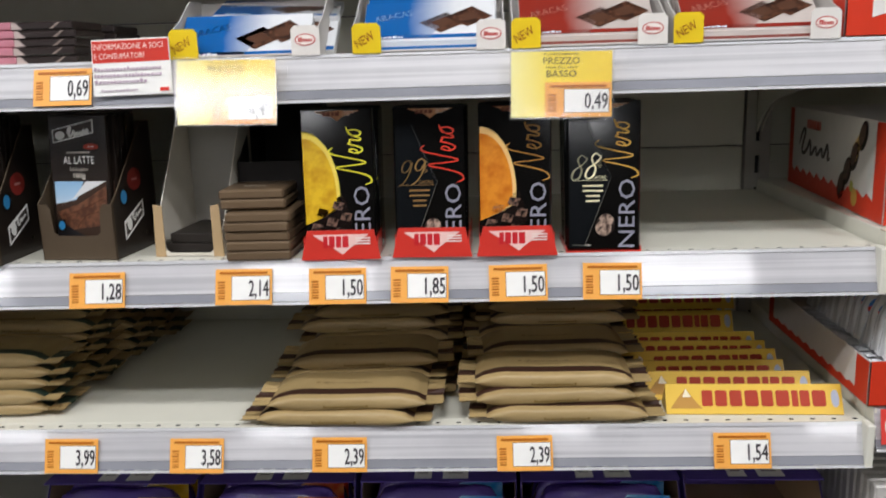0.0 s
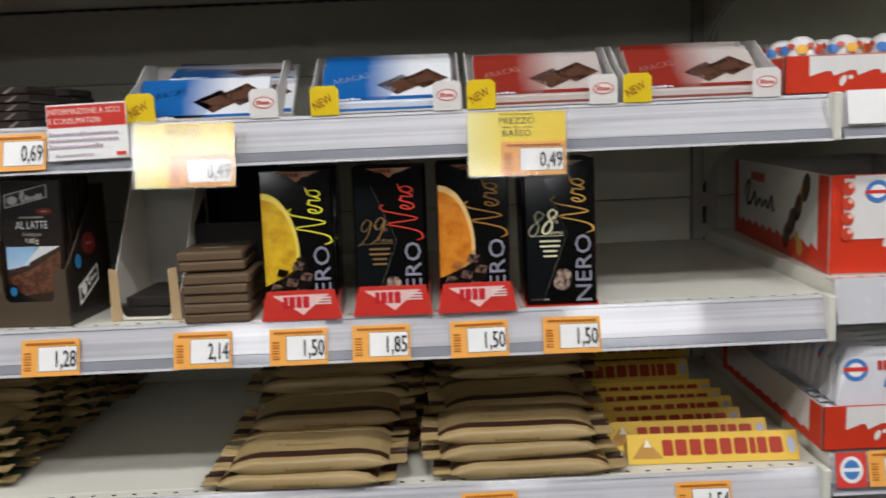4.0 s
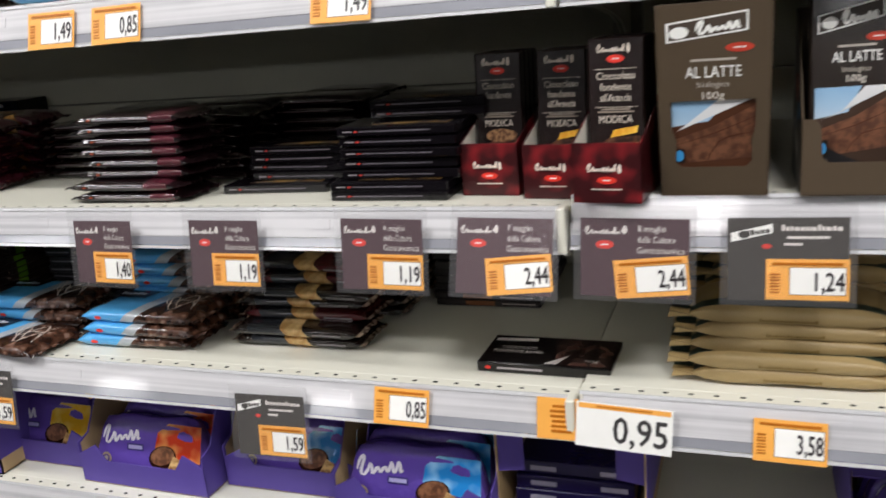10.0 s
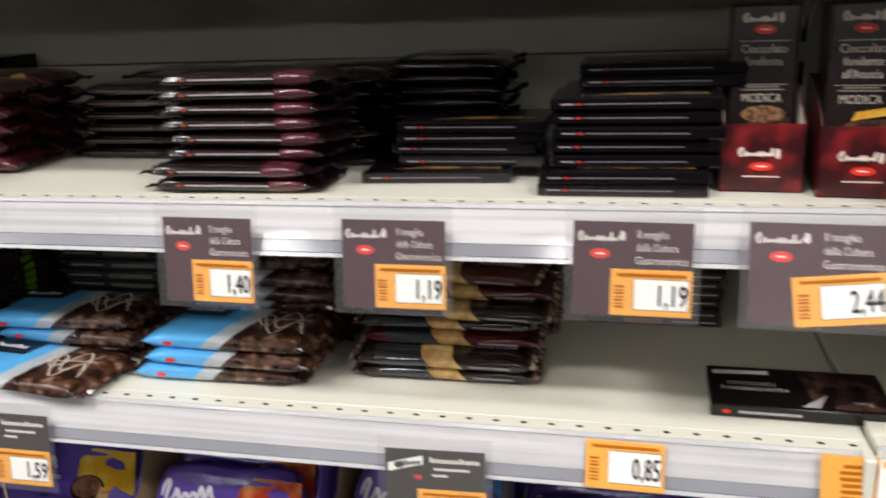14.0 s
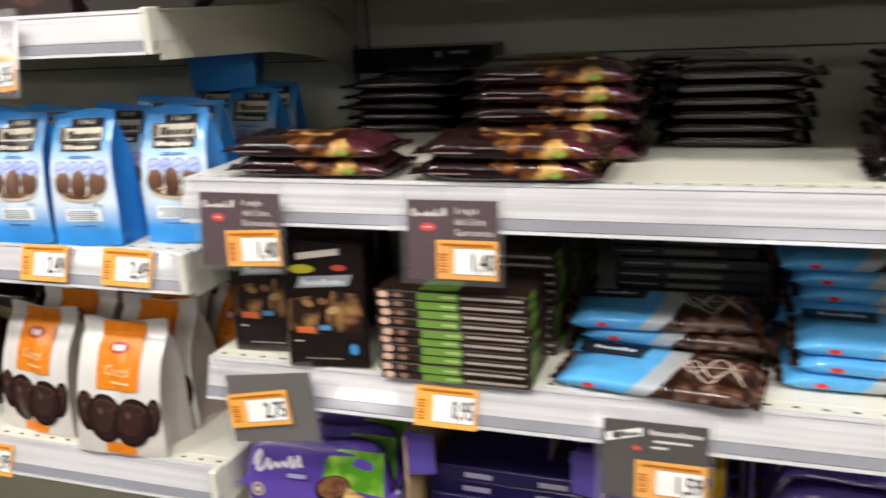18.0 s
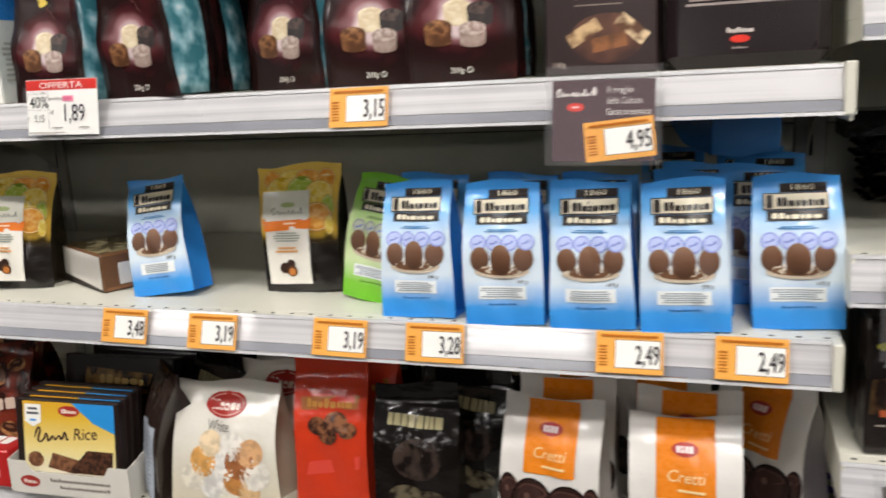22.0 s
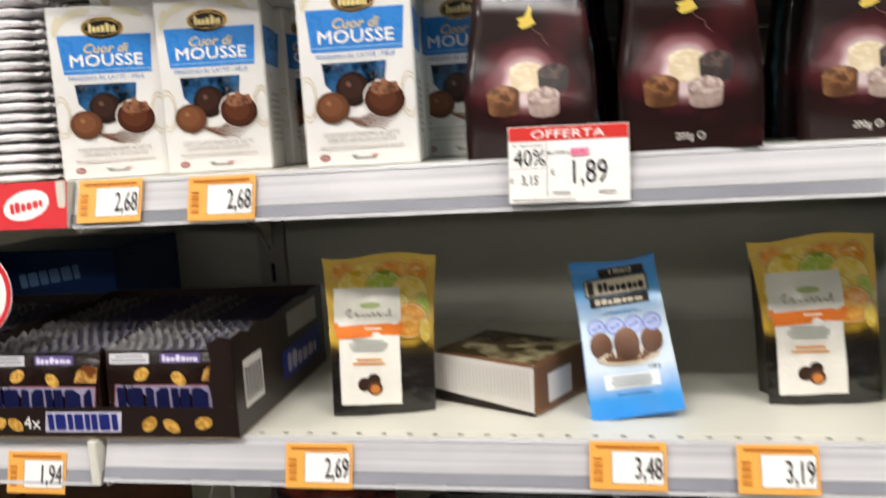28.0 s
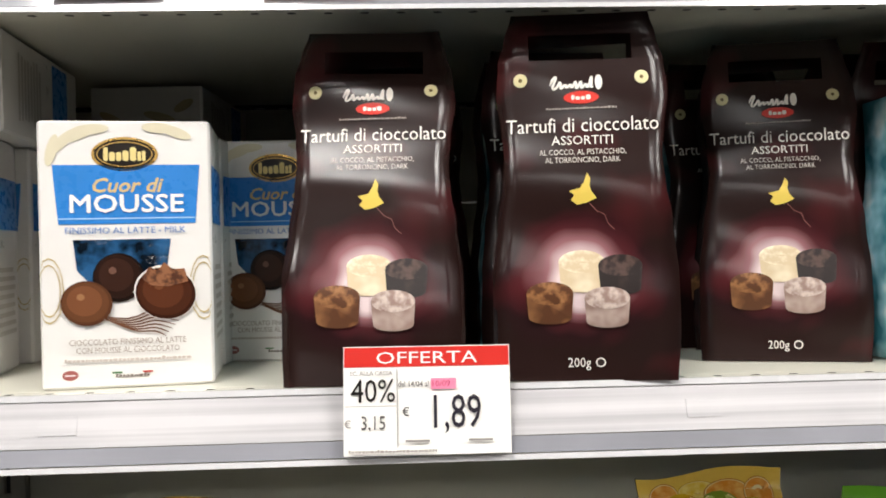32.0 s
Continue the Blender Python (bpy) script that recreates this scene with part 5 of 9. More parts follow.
# dark red boxes of dark bars that stand at the bay joint
MODRED = mottle("modica_red", "340A0E", "7E1C22", 45, 0.32, detail=1, lo=0.45, hi=0.68)
MODDARK = surf("modica_bar_dark", lin("1E1413"), 0.25, 0.12, 40, bump=0.06)


def modica_bar(fruit):
    def build():
        ob = thing("chocolate_bar", "dark brown bar box with cream lettering standing in a red tray", "chocolate bar", None, "bars in red boxes")
        w, h = 0.050, 0.138
        G().box(-w / 2, w / 2, 0, 0.013, 0, h, MODDARK, 0.0012).emit("box", ob)
        a = Art(face_front())
        cr = ink("D8CDBE")
        a.scrawl(-0.004, h * 0.928, 0.026, 0.007, 8, cr)
        a.ell(0.0115, h * 0.93, 0.0017, 0.0042, cr)
        a.ell(0, h * 0.865, 0.008, 0.0036, LOGORED)
        a.lines(0, h * 0.865, 0.009, 0.0018, 1, WHITE)
        a.done("brand_mark", ob)
        a = Art(face_front())
        rows = ("Cioccolato", "fondente") + (("all'Arancia",) if fruit else ())
        for i, s in enumerate(rows):
            a.text(s, 0, h * (0.735 - 0.07 * i), 0.0068, cr, width=0.0345 if i == 0 else 0.028)
        a.lines(0, h * 0.535, 0.034, 0.0045, 2, ink("9A8D80"))
        a.rect(-0.019, h * 0.80, 0.019, h * 0.803, cr).rect(-0.019, h * 0.555, 0.019, h * 0.558, cr)
        a.text("MODICA", 0, h * 0.455, 0.0072, cr, width=0.030)
        a.done("lettering", ob)
        a = Art(face_front())
        a.poly([(-0.02, h * 0.30), (0.023, h * 0.30), (0.022, h * 0.37), (-0.005, h * 0.36)], CHOC)
        if fruit:
            a.poly([(-0.005, h * 0.36), (0.019, h * 0.39), (0.020, h * 0.435), (-0.002, h * 0.41)], mottle("print_peel", "D99A2B", "F0C04A", 120))
        else:
            a.ell(0.002, h * 0.385, 0.017, 0.007, mottle("print_beans", "5A3722", "B58A63", 200, detail=4))
        a.done("picture", ob)
        return ob
    return build


def modica_tray(x, y, rot, fruit, n=4, z=Z1M):
    w, d, h = 0.061, 0.118, 0.0535
    ob = thing("display_tray", "dark red carton tray with cream marks, holding bars", "tray", pose(x, y, z + 0.0005, 0, 0, rot), "red bar boxes")
    g = G()
    g.slab([(-w / 2, 0), (w / 2, 0), (w / 2, h), (-w / 2, h)], -0.001, lambda u, v, dd: (u, -dd, v), MODRED)
    for s in (-1, 1):
        g.slab([(0, 0), (d, 0), (d, h * 1.5), (0.075, h * 1.45), (0.0, h)], 0.001, lambda u, v, dd, s=s: (s * (w / 2 - dd), u, v), MODRED)
    g.slab([(-w / 2, 0), (w / 2, 0), (w / 2, h * 1.5), (-w / 2, h * 1.5)], 0.001, lambda u, v, dd: (u, d - dd, v), MODRED)
    g.slab([(-w / 2, 0), (w / 2, 0), (w / 2, d), (-w / 2, d)], 0.001, lambda u, v, dd: (u, v, dd), MODRED)
    g.emit_each("tray_panel", ob)
    gi = G()
    for s in (-1, 1):
        gi.slab([(0.002, 0.002), (d - 0.003, 0.002), (d - 0.003, h * 1.48), (0.074, h * 1.43), (0.002, h - 0.001)], 0.0004, lambda u, v, dd, s=s: (s * (w / 2 - 0.0012 - dd), u, v), WHITECARD)
    gi.emit("tray_lining", ob, "pale inner board")
    a = Art(face_front())
    cr = ink("E3D6C8")
    a.scrawl(-0.004, 0.031, 0.027, 0.0072, 8, cr)
    a.ell(0.0115, 0.0305, 0.0017, 0.0042, cr)
    a.ell(0, 0.0205, 0.0085, 0.0034, LOGORED)
    a.lines(0, 0.0205, 0.009, 0.0018, 1, WHITE)
    a.lines(0, 0.0125, 0.036, 0.0018, 1, cr)
    a.done("tray_print", ob)
    for i in range(n):
        p = pose(x, y, z, 0, 0, rot) @ pose(0, 0.036 + 0.0155 * i, 0.0025, -4, 0, 0)
        put("modica_%d" % fruit, modica_bar(fruit), p)


modica_tray(-0.836, 1.026, -3, 0, z=Z2M)
modica_tray(-0.767, 1.009, -4, 1, z=Z2M)
modica_tray(-0.705, 0.944, -5, 1)

# ---- first bay, lower shelf: kraft-wrapped bars, yellow prisms ----
KRAFT = surf("kraft_wrapper", lin("A68F62"), 0.40, 0.14, 22, bump=0.6, dist=0.003, bscale=30, rnd=0.08)
KBROWN = surf("kraft_brown_band", lin("3A241B"), 0.4, 0.1, 30, bump=0.3, dist=0.002)
KGREEN = surf("kraft_green_end", lin("26352C"), 0.4, 0.1, 30, bump=0.3, dist=0.002)


def kraft_art(ob, front, top):
    a = Art(front)
    a.mark(0.0, 0.0080, 0.052, 0.0034, 18, ink("7E6738"))
    a.done("small_print", ob)
    a = Art(top, step=0.012)
    a.rect(-0.040, 0.040, -0.036, 0.044, ink("7E6738"))
    a.scrawl(-0.002, 0.040, 0.060, 0.006, 9, ink("6A5530"))
    a.done("top_print", ob)


kraft = bar_pack("kraft", 0.222, 0.090, 0.0215, KRAFT, kraft_art, "kraft paper wrapped chocolate bar with brown band and crimped ends", fin=0.020, group="kraft wrapped bars", n=4.0, sag=0.05, shoulder=0.026, band=((8, 9), KBROWN))
kraftg = bar_pack("kraftg", 0.222, 0.090, 0.0205, KRAFT, kraft_art, "kraft paper wrapped chocolate bar with dark green band", fin=0.020, group="kraft wrapped bars", n=4.0, sag=0.05, shoulder=0.026, band=((8, 9), KGREEN))
pile("kraftg", kraftg, 5, -0.546, 1.010, Z1L, 0.0142, dy=0.003, jx=0.007, jr=2.0, seed=1)
pile("kraftg", kraftg, 7, -0.536, 1.110, Z1L, 0.0140, dy=0.002, jx=0.010, jr=2.5, seed=2)
pile("kraftg", kraftg, 9, -0.525, 1.210, Z1L, 0.0138, dy=0.002, jx=0.010, jr=2.5, seed=3)
pile("kraftg", kraftg, 9, -0.52, 1.310, Z1L, 0.0138, dy=0.001, jx=0.010, jr=2.5, seed=13)
# columns of bars, each one higher and farther in: x, y, count, step back from bar to bar
for i, (kx, ky, kn, kd) in enumerate(((-0.091, 0.970, 2, 0.006), (-0.083, 1.052, 3, 0.008), (-0.070, 1.145, 5, 0.006), (-0.066, 1.240, 6, 0.005), (-0.070, 1.322, 7, 0.002),
                                      (0.157, 0.974, 3, 0.010), (0.155, 1.070, 3, 0.010), (0.164, 1.160, 5, 0.006), (0.163, 1.255, 6, 0.004), (0.163, 1.326, 7, 0.001))):
    pile("kraft", kraft, kn, kx, ky, Z1L, 0.0172, dy=kd, jx=0.012, jy=0.003, jr=3.0, seed=40 + i)

YELLOW = surf("prism_yellow_board", lin("E0B93E"), 0.34, 0.06, 30, bump=0.06, rnd=0.05)


def prism():
    """A three-sided carton lying on one side, its face leaning back."""
    ob = thing("prism_carton", "yellow three-sided chocolate carton with red block mark", "chocolate bar", None, "yellow prism cartons")
    w, s = 0.198, 0.037
    hh = s * 0.866
    g = G()
    sec = [(0.0, 0.0), (s, 0.0), (s / 2, hh)]
    c = 0.0015
    pts = []
    for i in range(3):
        p, q, r = Vector(sec[i]), Vector(sec[i - 1]), Vector(sec[(i + 1) % 3])
        pts += [p + (q - p).normalized() * c, p + (r - p).normalized() * c]
    g.loft([[(x, p.x, p.y) for p in pts] for x in (-w / 2, w / 2)], YELLOW, smooth=False)
    g.emit("carton", ob)
    nx, nz = -0.866, 0.5

    def fn(u, v, d):
        return (u, v * 0.5 + nx * d, v * 0.866 + nz * d)
    a = Art(fn)
    a.mark(0.012, s * 0.52, 0.142, s * 0.50, 9, ink("A8361C"), caps=True, seed=5)
    a.each("red_mark", ob)
    a = Art(fn)
    a.poly([(-0.094, s * 0.2), (-0.058, s * 0.2), (-0.066, s * 0.45), (-0.076, s * 0.82), (-0.086, s * 0.5)], ink("B98A3E"))
    a.poly([(-0.080, s * 0.55), (-0.070, s * 0.55), (-0.076, s * 0.82)], ink("EDE3C8"))
    a.ell(0.091, s * 0.52, 0.0045, 0.010, ink("B4BCCB"))
    a.each("mountain_picture", ob)
    return ob


r0 = random.Random(4)
for px, py in ((0.386, 0.997), (0.366, 1.041), (0.352, 1.080), (0.350, 1.119), (0.348, 1.158), (0.348, 1.197)):
    put("prism", prism, pose(px + r0.uniform(-0.004, 0.004), py, Z1L + 0.0005, 0, 0, r0.uniform(-2.5, 2.5)))
for py, pz in ((1.300, 0.0), (1.339, 0.0), (1.378, 0.0), (1.3195, 0.0325), (1.3585, 0.0325)):
    put("prism", prism, pose(0.350 + r0.uniform(-0.004, 0.004), py, Z1L + pz + 0.0005, 0, 0, r0.uniform(-1, 1)))

# ---- first bay, bottom shelf: purple packs ----
PURPLE = surf("purple_film", lin("5C459E"), 0.2, 0.1, 30, bump=0.5, dist=0.003, coat=0.4, rnd=0.06)
PURPLECARD = board("564596", 0.5)


def purple_bag(extra, key):
    def build():
        ob = thing("chocolate_pack", "purple film chocolate pack with a white script mark", "chocolate pack", None, "purple packs")
        g, front, top = flow_pack(0.188, 0.026, 0.090, PURPLE, 0.009, 4.4)
        g.emit("wrapper", ob)
        c1, c2 = {"red": ("B8381E", "E8A05A"), "blue": ("2A86D0", "9ACBEC"), "green": ("4E8A22", "9CC850"), "yellow": ("D9A81A", "EDD060")}[extra]
        a = Art(front, step=0.01)
        a.poly([(0.010, 0.050), (0.030, 0.040), (0.080, 0.034), (0.081, 0.082), (0.030, 0.083), (0.014, 0.070)], mottle("print_swirl_" + extra, c1, c2, 26, 0.2, wr=0.3))
        a.done("colour_swirl", ob)
        a = Art(lambda u, v, d: front(u, v, d + 0.0005), step=0.01)
        a.ell(0.022, 0.038, 0.022, 0.015, ink("2A1610", 0.25), rot=18).ell(0.022, 0.040, 0.019, 0.012, CHOCLT, rot=18)
        a.done("cocoa_picture", ob)
        a = Art(lambda u, v, d: front(u, v, d + 0.0012), step=0.01)
        a.poly([(0.030, 0.022), (0.062, 0.012), (0.068, 0.028), (0.040, 0.042)], mottle("print_biscuit", "8A5A30", "D9B67A", 120, 0.3, detail=3)).poly([(0.034, 0.016), (0.060, 0.008), (0.062, 0.014), (0.034, 0.023)], CHOC)
        a.done("biscuit_picture", ob)
        a = Art(lambda u, v, d: front(u, v, d + 0.0006), step=0.01)
        a.scrawl(-0.042, 0.064, 0.060, 0.024, 6, ink("E4E0EA"), rot=8, pen=0.13, slant=0.45)
        a.done("script_mark", ob, "white script mark")
        a = Art(lambda u, v, d: front(u, v, d + 0.0006), step=0.01)
        a.rect(-0.034, 0.044, -0.008, 0.053, ink("2E2468")).rect(-0.032, 0.046, -0.010, 0.051, ink("A8A2CC"))
        a.done("name_ribbon", ob)
        a = Art(lambda u, v, d: front(u, v, d + 0.0006), step=0.01)
        a.ell(-0.068, 0.030, 0.008, 0.008, ink("B5A27E")).ell(-0.068, 0.030, 0.0055, 0.0055, ink("5A4688")).ell(-0.068, 0.030, 0.003, 0.003, ink("CFC4AE"))
        a.done("gold_seal", ob)
        return ob
    return build


def purple_case(x, y, w, z, h=0.10, d=0.20, labels=True, lean=0):
    """An open purple shipping carton with its flap and white stickers."""
    ob = thing("shipping_carton", "open purple carton with white stickers on its flap", "carton", pose(x, y, z + 0.0005, 0, 0, lean), "purple cartons")
    g = G()
    hw = w / 2
    for s in (-1, 1):
        g.slab([(0, 0), (d, 0), (d, h), (0.05, h), (0.02, h * 0.55), (0, h * 0.5)], 0.0015, lambda u, v, dd, s=s: (s * (hw - dd), u, v), PURPLECARD)
    g.slab([(-hw, 0), (hw, 0), (hw, h), (-hw, h)], 0.0015, lambda u, v, dd: (u, d - dd, v), PURPLECARD)
    g.slab([(-hw, 0), (hw, 0), (hw, d), (-hw, d)], 0.0015, lambda u, v, dd: (u, v, dd), KRAFTCARD)
    g.slab([(-hw, 0), (hw, 0), (hw, h * 0.36), (hw * 0.7, h * 0.5), (hw * 0.55, h * 0.3), (-hw * 0.55, h * 0.3), (-hw * 0.7, h * 0.5), (-hw, h * 0.36)], -0.0015, lambda u, v, dd: (u, -dd, v), PURPLECARD)
    g.emit_each("carton_panel", ob)
    for s in (-1, 1):
        G().slab([(0.004, 0.002), (d - 0.003, 0.002), (d - 0.003, h - 0.001), (0.051, h - 0.001), (0.021, h * 0.54), (0.004, h * 0.48)], 0.0004, lambda u, v, dd, s=s: (s * (hw - 0.0017 - dd), u, v), KRAFTCARD).emit("kraft_lining", ob)
    G().slab([(-hw + 0.001, 0.030), (hw - 0.001, 0.030), (hw - 0.001, d), (-hw + 0.001, d)], 0.0015, lambda u, v, dd: (u, v, h + 0.0005 + dd), PURPLECARD).emit("flap", ob)
    if labels:
        for u0, u1 in ((-0.03, -0.008), (0.006, 0.038)):
            a = Art(face_top(h + 0.0022))
            a.rect(u0, 0.036, u1, 0.080, WHITE)
            a.lines((u0 + u1) / 2, 0.058, (u1 - u0) * 0.6, 0.02, 3, GREYPRINT)
            a.done("sticker", ob, "white sticker")


for x, w, kinds in ((-0.390, 0.196, "yellow"), (-0.188, 0.196, "red"), (0.014, 0.196, "blue"), (0.216, 0.196, "blue"), (0.402, 0.166, "red")):
    purple_case(x, 1.01, w, Z1B, h=0.094, lean=random.uniform(-1, 1))
    for i in range(3):
        if w > 0.19:
            put("purple_" + kinds, purple_bag(kinds, kinds), pose(x, 1.016 + 0.036 * i, Z1B + 0.002, -6, 0, 0))

# ---- first bay, top shelf: pink and dark stacks, leaning bars in white trays ----
PINKB = surf("pink_wrapper", lin("BE7C89"), 0.42, 0.07, 40, bump=0.1, rnd=0.05)
DKW = surf("dark_wrapper", lin("2A211F"), 0.34, 0.12, 40, bump=0.15, rnd=0.05)


def pink_bar():
    ob = thing("bar_carton", "flat chocolate bar, half pink and half dark brown", "chocolate bar", None, "pink and brown bars")
    w, d, h = 0.152, 0.072, 0.0086
    G().box(-w / 2, w * 0.06, 0, d, 0, h, PINKB, 0.0015).emit("pink_half", ob, "pink half of the wrapper")
    G().box(w * 0.06, w / 2, 0.0002, d - 0.0002, 0, h, DKW, 0.0015).emit("dark_half", ob, "dark brown half of the wrapper")
    a = Art(face_front())
    a.poly([(w * 0.06, 0.0006), (w * 0.14, 0.0006), (w * 0.09, h - 0.0006), (w * 0.06, h - 0.0006)], ink("B9A8A2"))
    a.poly([(w * 0.33, 0.001), (w * 0.36, 0.001), (w * 0.42, h - 0.001), (w * 0.40, h - 0.001)], ink("8A7C74"))
    a.each("edge_print", ob)
    return ob


pile("pink_bar", pink_bar, 5, -0.428, 0.985, Z1U, 0.0089, jx=0.002, jy=0.002, jr=0.7, seed=1)
pile("pink_bar", pink_bar, 6, -0.583, 1.000, Z1U, 0.0089, jx=0.003, jy=0.002, jr=0.8, seed=2)
pile("pink_bar", pink_bar, 5, -0.752, 0.992, Z1U, 0.0089, jx=0.004, jy=0.003, jr=1.2, seed=3)
pile("pink_bar", pink_bar, 2, -0.745, 1.01, Z1U + 0.0447, 0.0089, jx=0.006, jr=2, seed=8)
pile("pink_bar", pink_bar, 2, -0.900, 0.980, Z1U, 0.0089, jx=0.003, jr=1.2, seed=4)
for i, xx in enumerate((-0.43, -0.585, -0.75)):
    pile("pink_bar", pink_bar, 5, xx, 1.09, Z1U, 0.0089, jx=0.003, jr=1, seed=20 + i)

CGREY = board("CFCBC6", 0.5)


def caracas_bar(blue):
    c = "175A9E" if blue else "8A2A1E"

    def build():
        ob = thing("bar_carton", "blue and white chocolate carton with dark squares" if blue else "red and grey chocolate carton with dark squares", "chocolate bar", None, "leaning bar cartons")
        w, h, d = 0.140, 0.066, 0.011
        G().box(-w / 2, w / 2, 0, d, 0, h, board("D9DBDD" if blue else "BDB3AC", 0.3), 0.001).emit("carton", ob)
        a = Art(face_front())
        a.poly([(-w / 2 + 0.0006, 0.001), (0.0, 0.001), (w * 0.26, h - 0.001), (-w / 2 + 0.0006, h - 0.001)], fade("print_sweep_%d" % blue, ((0, c), (0.45, c), (1, "D9DBDD" if blue else "BDB3AC")), -w / 2, w * 0.24, axis=0, rough=0.28))
        a.done("colour_sweep", ob)
        a = Art(face_front())
        a.text("ARACAS", -w * 0.27, h * 0.55, 0.0105, ink("C9DAEA" if blue else "DDB4A8"), rot=16, width=0.041)
        a.done("lettering", ob)
        a = Art(face_front())
        for k, (cx, cy) in enumerate(((w * 0.10, h * 0.42), (w * 0.30, h * 0.56))):
            a.poly([(cx - 0.025, cy), (cx - 0.002, cy - 0.018), (cx + 0.025, cy - 0.001), (cx + 0.003, cy + 0.018)], CHOC)
            a.poly([(cx - 0.014, cy), (cx - 0.002, cy - 0.009), (cx + 0.014, cy - 0.001), (cx + 0.002, cy + 0.009)], ink("54382A"))
        a.done("chocolate_picture", ob)
        a = Art(face_front())
        a.rect(-w / 2 + 0.001, 0.001, w / 2 - 0.001, 0.007, ink(c))
        a.mark(-w * 0.3, 0.0042, 0.03, 0.004, 7, ink("D8E4EE"))
        a.done("bottom_stripe", ob)
        return ob
    return build


def caracas_tray(x0, blue, n, w=0.157, first=False):
    xc, y, z = x0 + w / 2, 0.975, Z1U
    ob = thing("display_tray", "low white carton tray with a yellow corner tab", "tray", pose(xc, y, z + 0.0005), "white bar trays")
    g = G()
    hw, d = w / 2, 0.11
    g.slab([(-hw, 0), (hw, 0), (hw, 0.003), (-hw, 0.003)], -0.001, lambda u, v, dd: (u, -dd, v), CGREY)
    for s in (-1, 1):
        g.slab([(0, 0), (d, 0), (d, 0.066), (0.070, 0.064), (0.030, 0.040), (0, 0.028)], 0.001, lambda u, v, dd, s=s: (s * (hw - dd), u, v), CGREY)
    g.slab([(-hw, 0), (hw, 0), (hw, 0.064), (-hw, 0.064)], 0.001, lambda u, v, dd: (u, d - dd, v), CGREY)
    g.slab([(-hw, 0), (hw, 0), (hw, d), (-hw, d)], 0.001, lambda u, v, dd: (u, v, dd), CGREY)
    g.emit_each("tray_panel", ob)
    tw, th, r = 0.030, 0.0305, 0.004
    tab = [(0, 0), (tw, 0), (tw, th - r), (tw - r, th), (r, th), (0, th - r)]
    G().slab([(u - hw - 0.001, v) for u, v in tab], 0.0008, lambda u, v, dd: (u, -0.001 - dd, v), ink("E7C81E", 0.3)).emit("yellow_tab", ob, "yellow tab")
    a = Art(face_front(-0.0018))
    a.text("NEW", -hw + 0.014, 0.010, 0.0095, ink("8E3B1C"), rot=28, width=0.021)
    a.done("tab_lettering", ob)
    G().slab([(u + hw - tw + 0.001, v) for u, v in tab], 0.0008, lambda u, v, dd: (u, -0.001 - dd, v), ink("E4DFD8", 0.3)).emit("white_tab", ob, "white tab")
    a = Art(face_front(-0.0018))
    a.ell(hw - 0.014, 0.016, 0.011, 0.0062, ink("C0463F")).ell(hw - 0.014, 0.016, 0.0098, 0.0052, ink("EFE6DE")).mark(hw - 0.014, 0.016, 0.015, 0.005, 6, ink("C0463F"))
    a.done("oval_mark", ob)
    k = "caracas_%d" % blue
    flat = thin_box(0.140, 0.062, 0.011, board("CFD6DE" if blue else "C9BDB6", 0.3), lambda o: Art(face_front()).rect(-0.069, 0.0006, 0.069, 0.0045, ink("2368AE" if blue else "8A4A40")).done("edge_print", o), "flat chocolate carton lying in a white tray", group="leaning bar cartons")
    if first:
        for i in range(n):
            put(k, caracas_bar(blue), pose(xc - 0.004 + 0.022 * i, y + 0.002 + 0.034 * i, z + 0.0016 + 0.004 * i, -47 - 3 * i, 0, 1.5 - 2 * i))
        return
    put("caracas_flat_%d" % blue, flat, pose(xc, y + 0.003, z + 0.0018, 0, 0, 0.4))
    for i in range(n):
        put(k, caracas_bar(blue), pose(xc + 0.002 * (i % 2), y + 0.006 + 0.017 * i, z + 0.0134 + 0.001 * i, -52 + 6 * i, 0, 0.8 * (i % 2)))


caracas_tray(-0.246, 1, 2, first=True)
caracas_tray(-0.053, 1, 3)
caracas_tray(0.112, 0, 2)
caracas_tray(0.277, 0, 3, 0.165)
put("caracas_1", caracas_bar(1), pose(-0.150, 1.045, Z1U + 0.046, -72, 2, 2))

# ---- neighbouring bay: red and white cartons ----
KRED = board("D03A20", 0.32)
KWHITE = board("DAD6D0", 0.35)


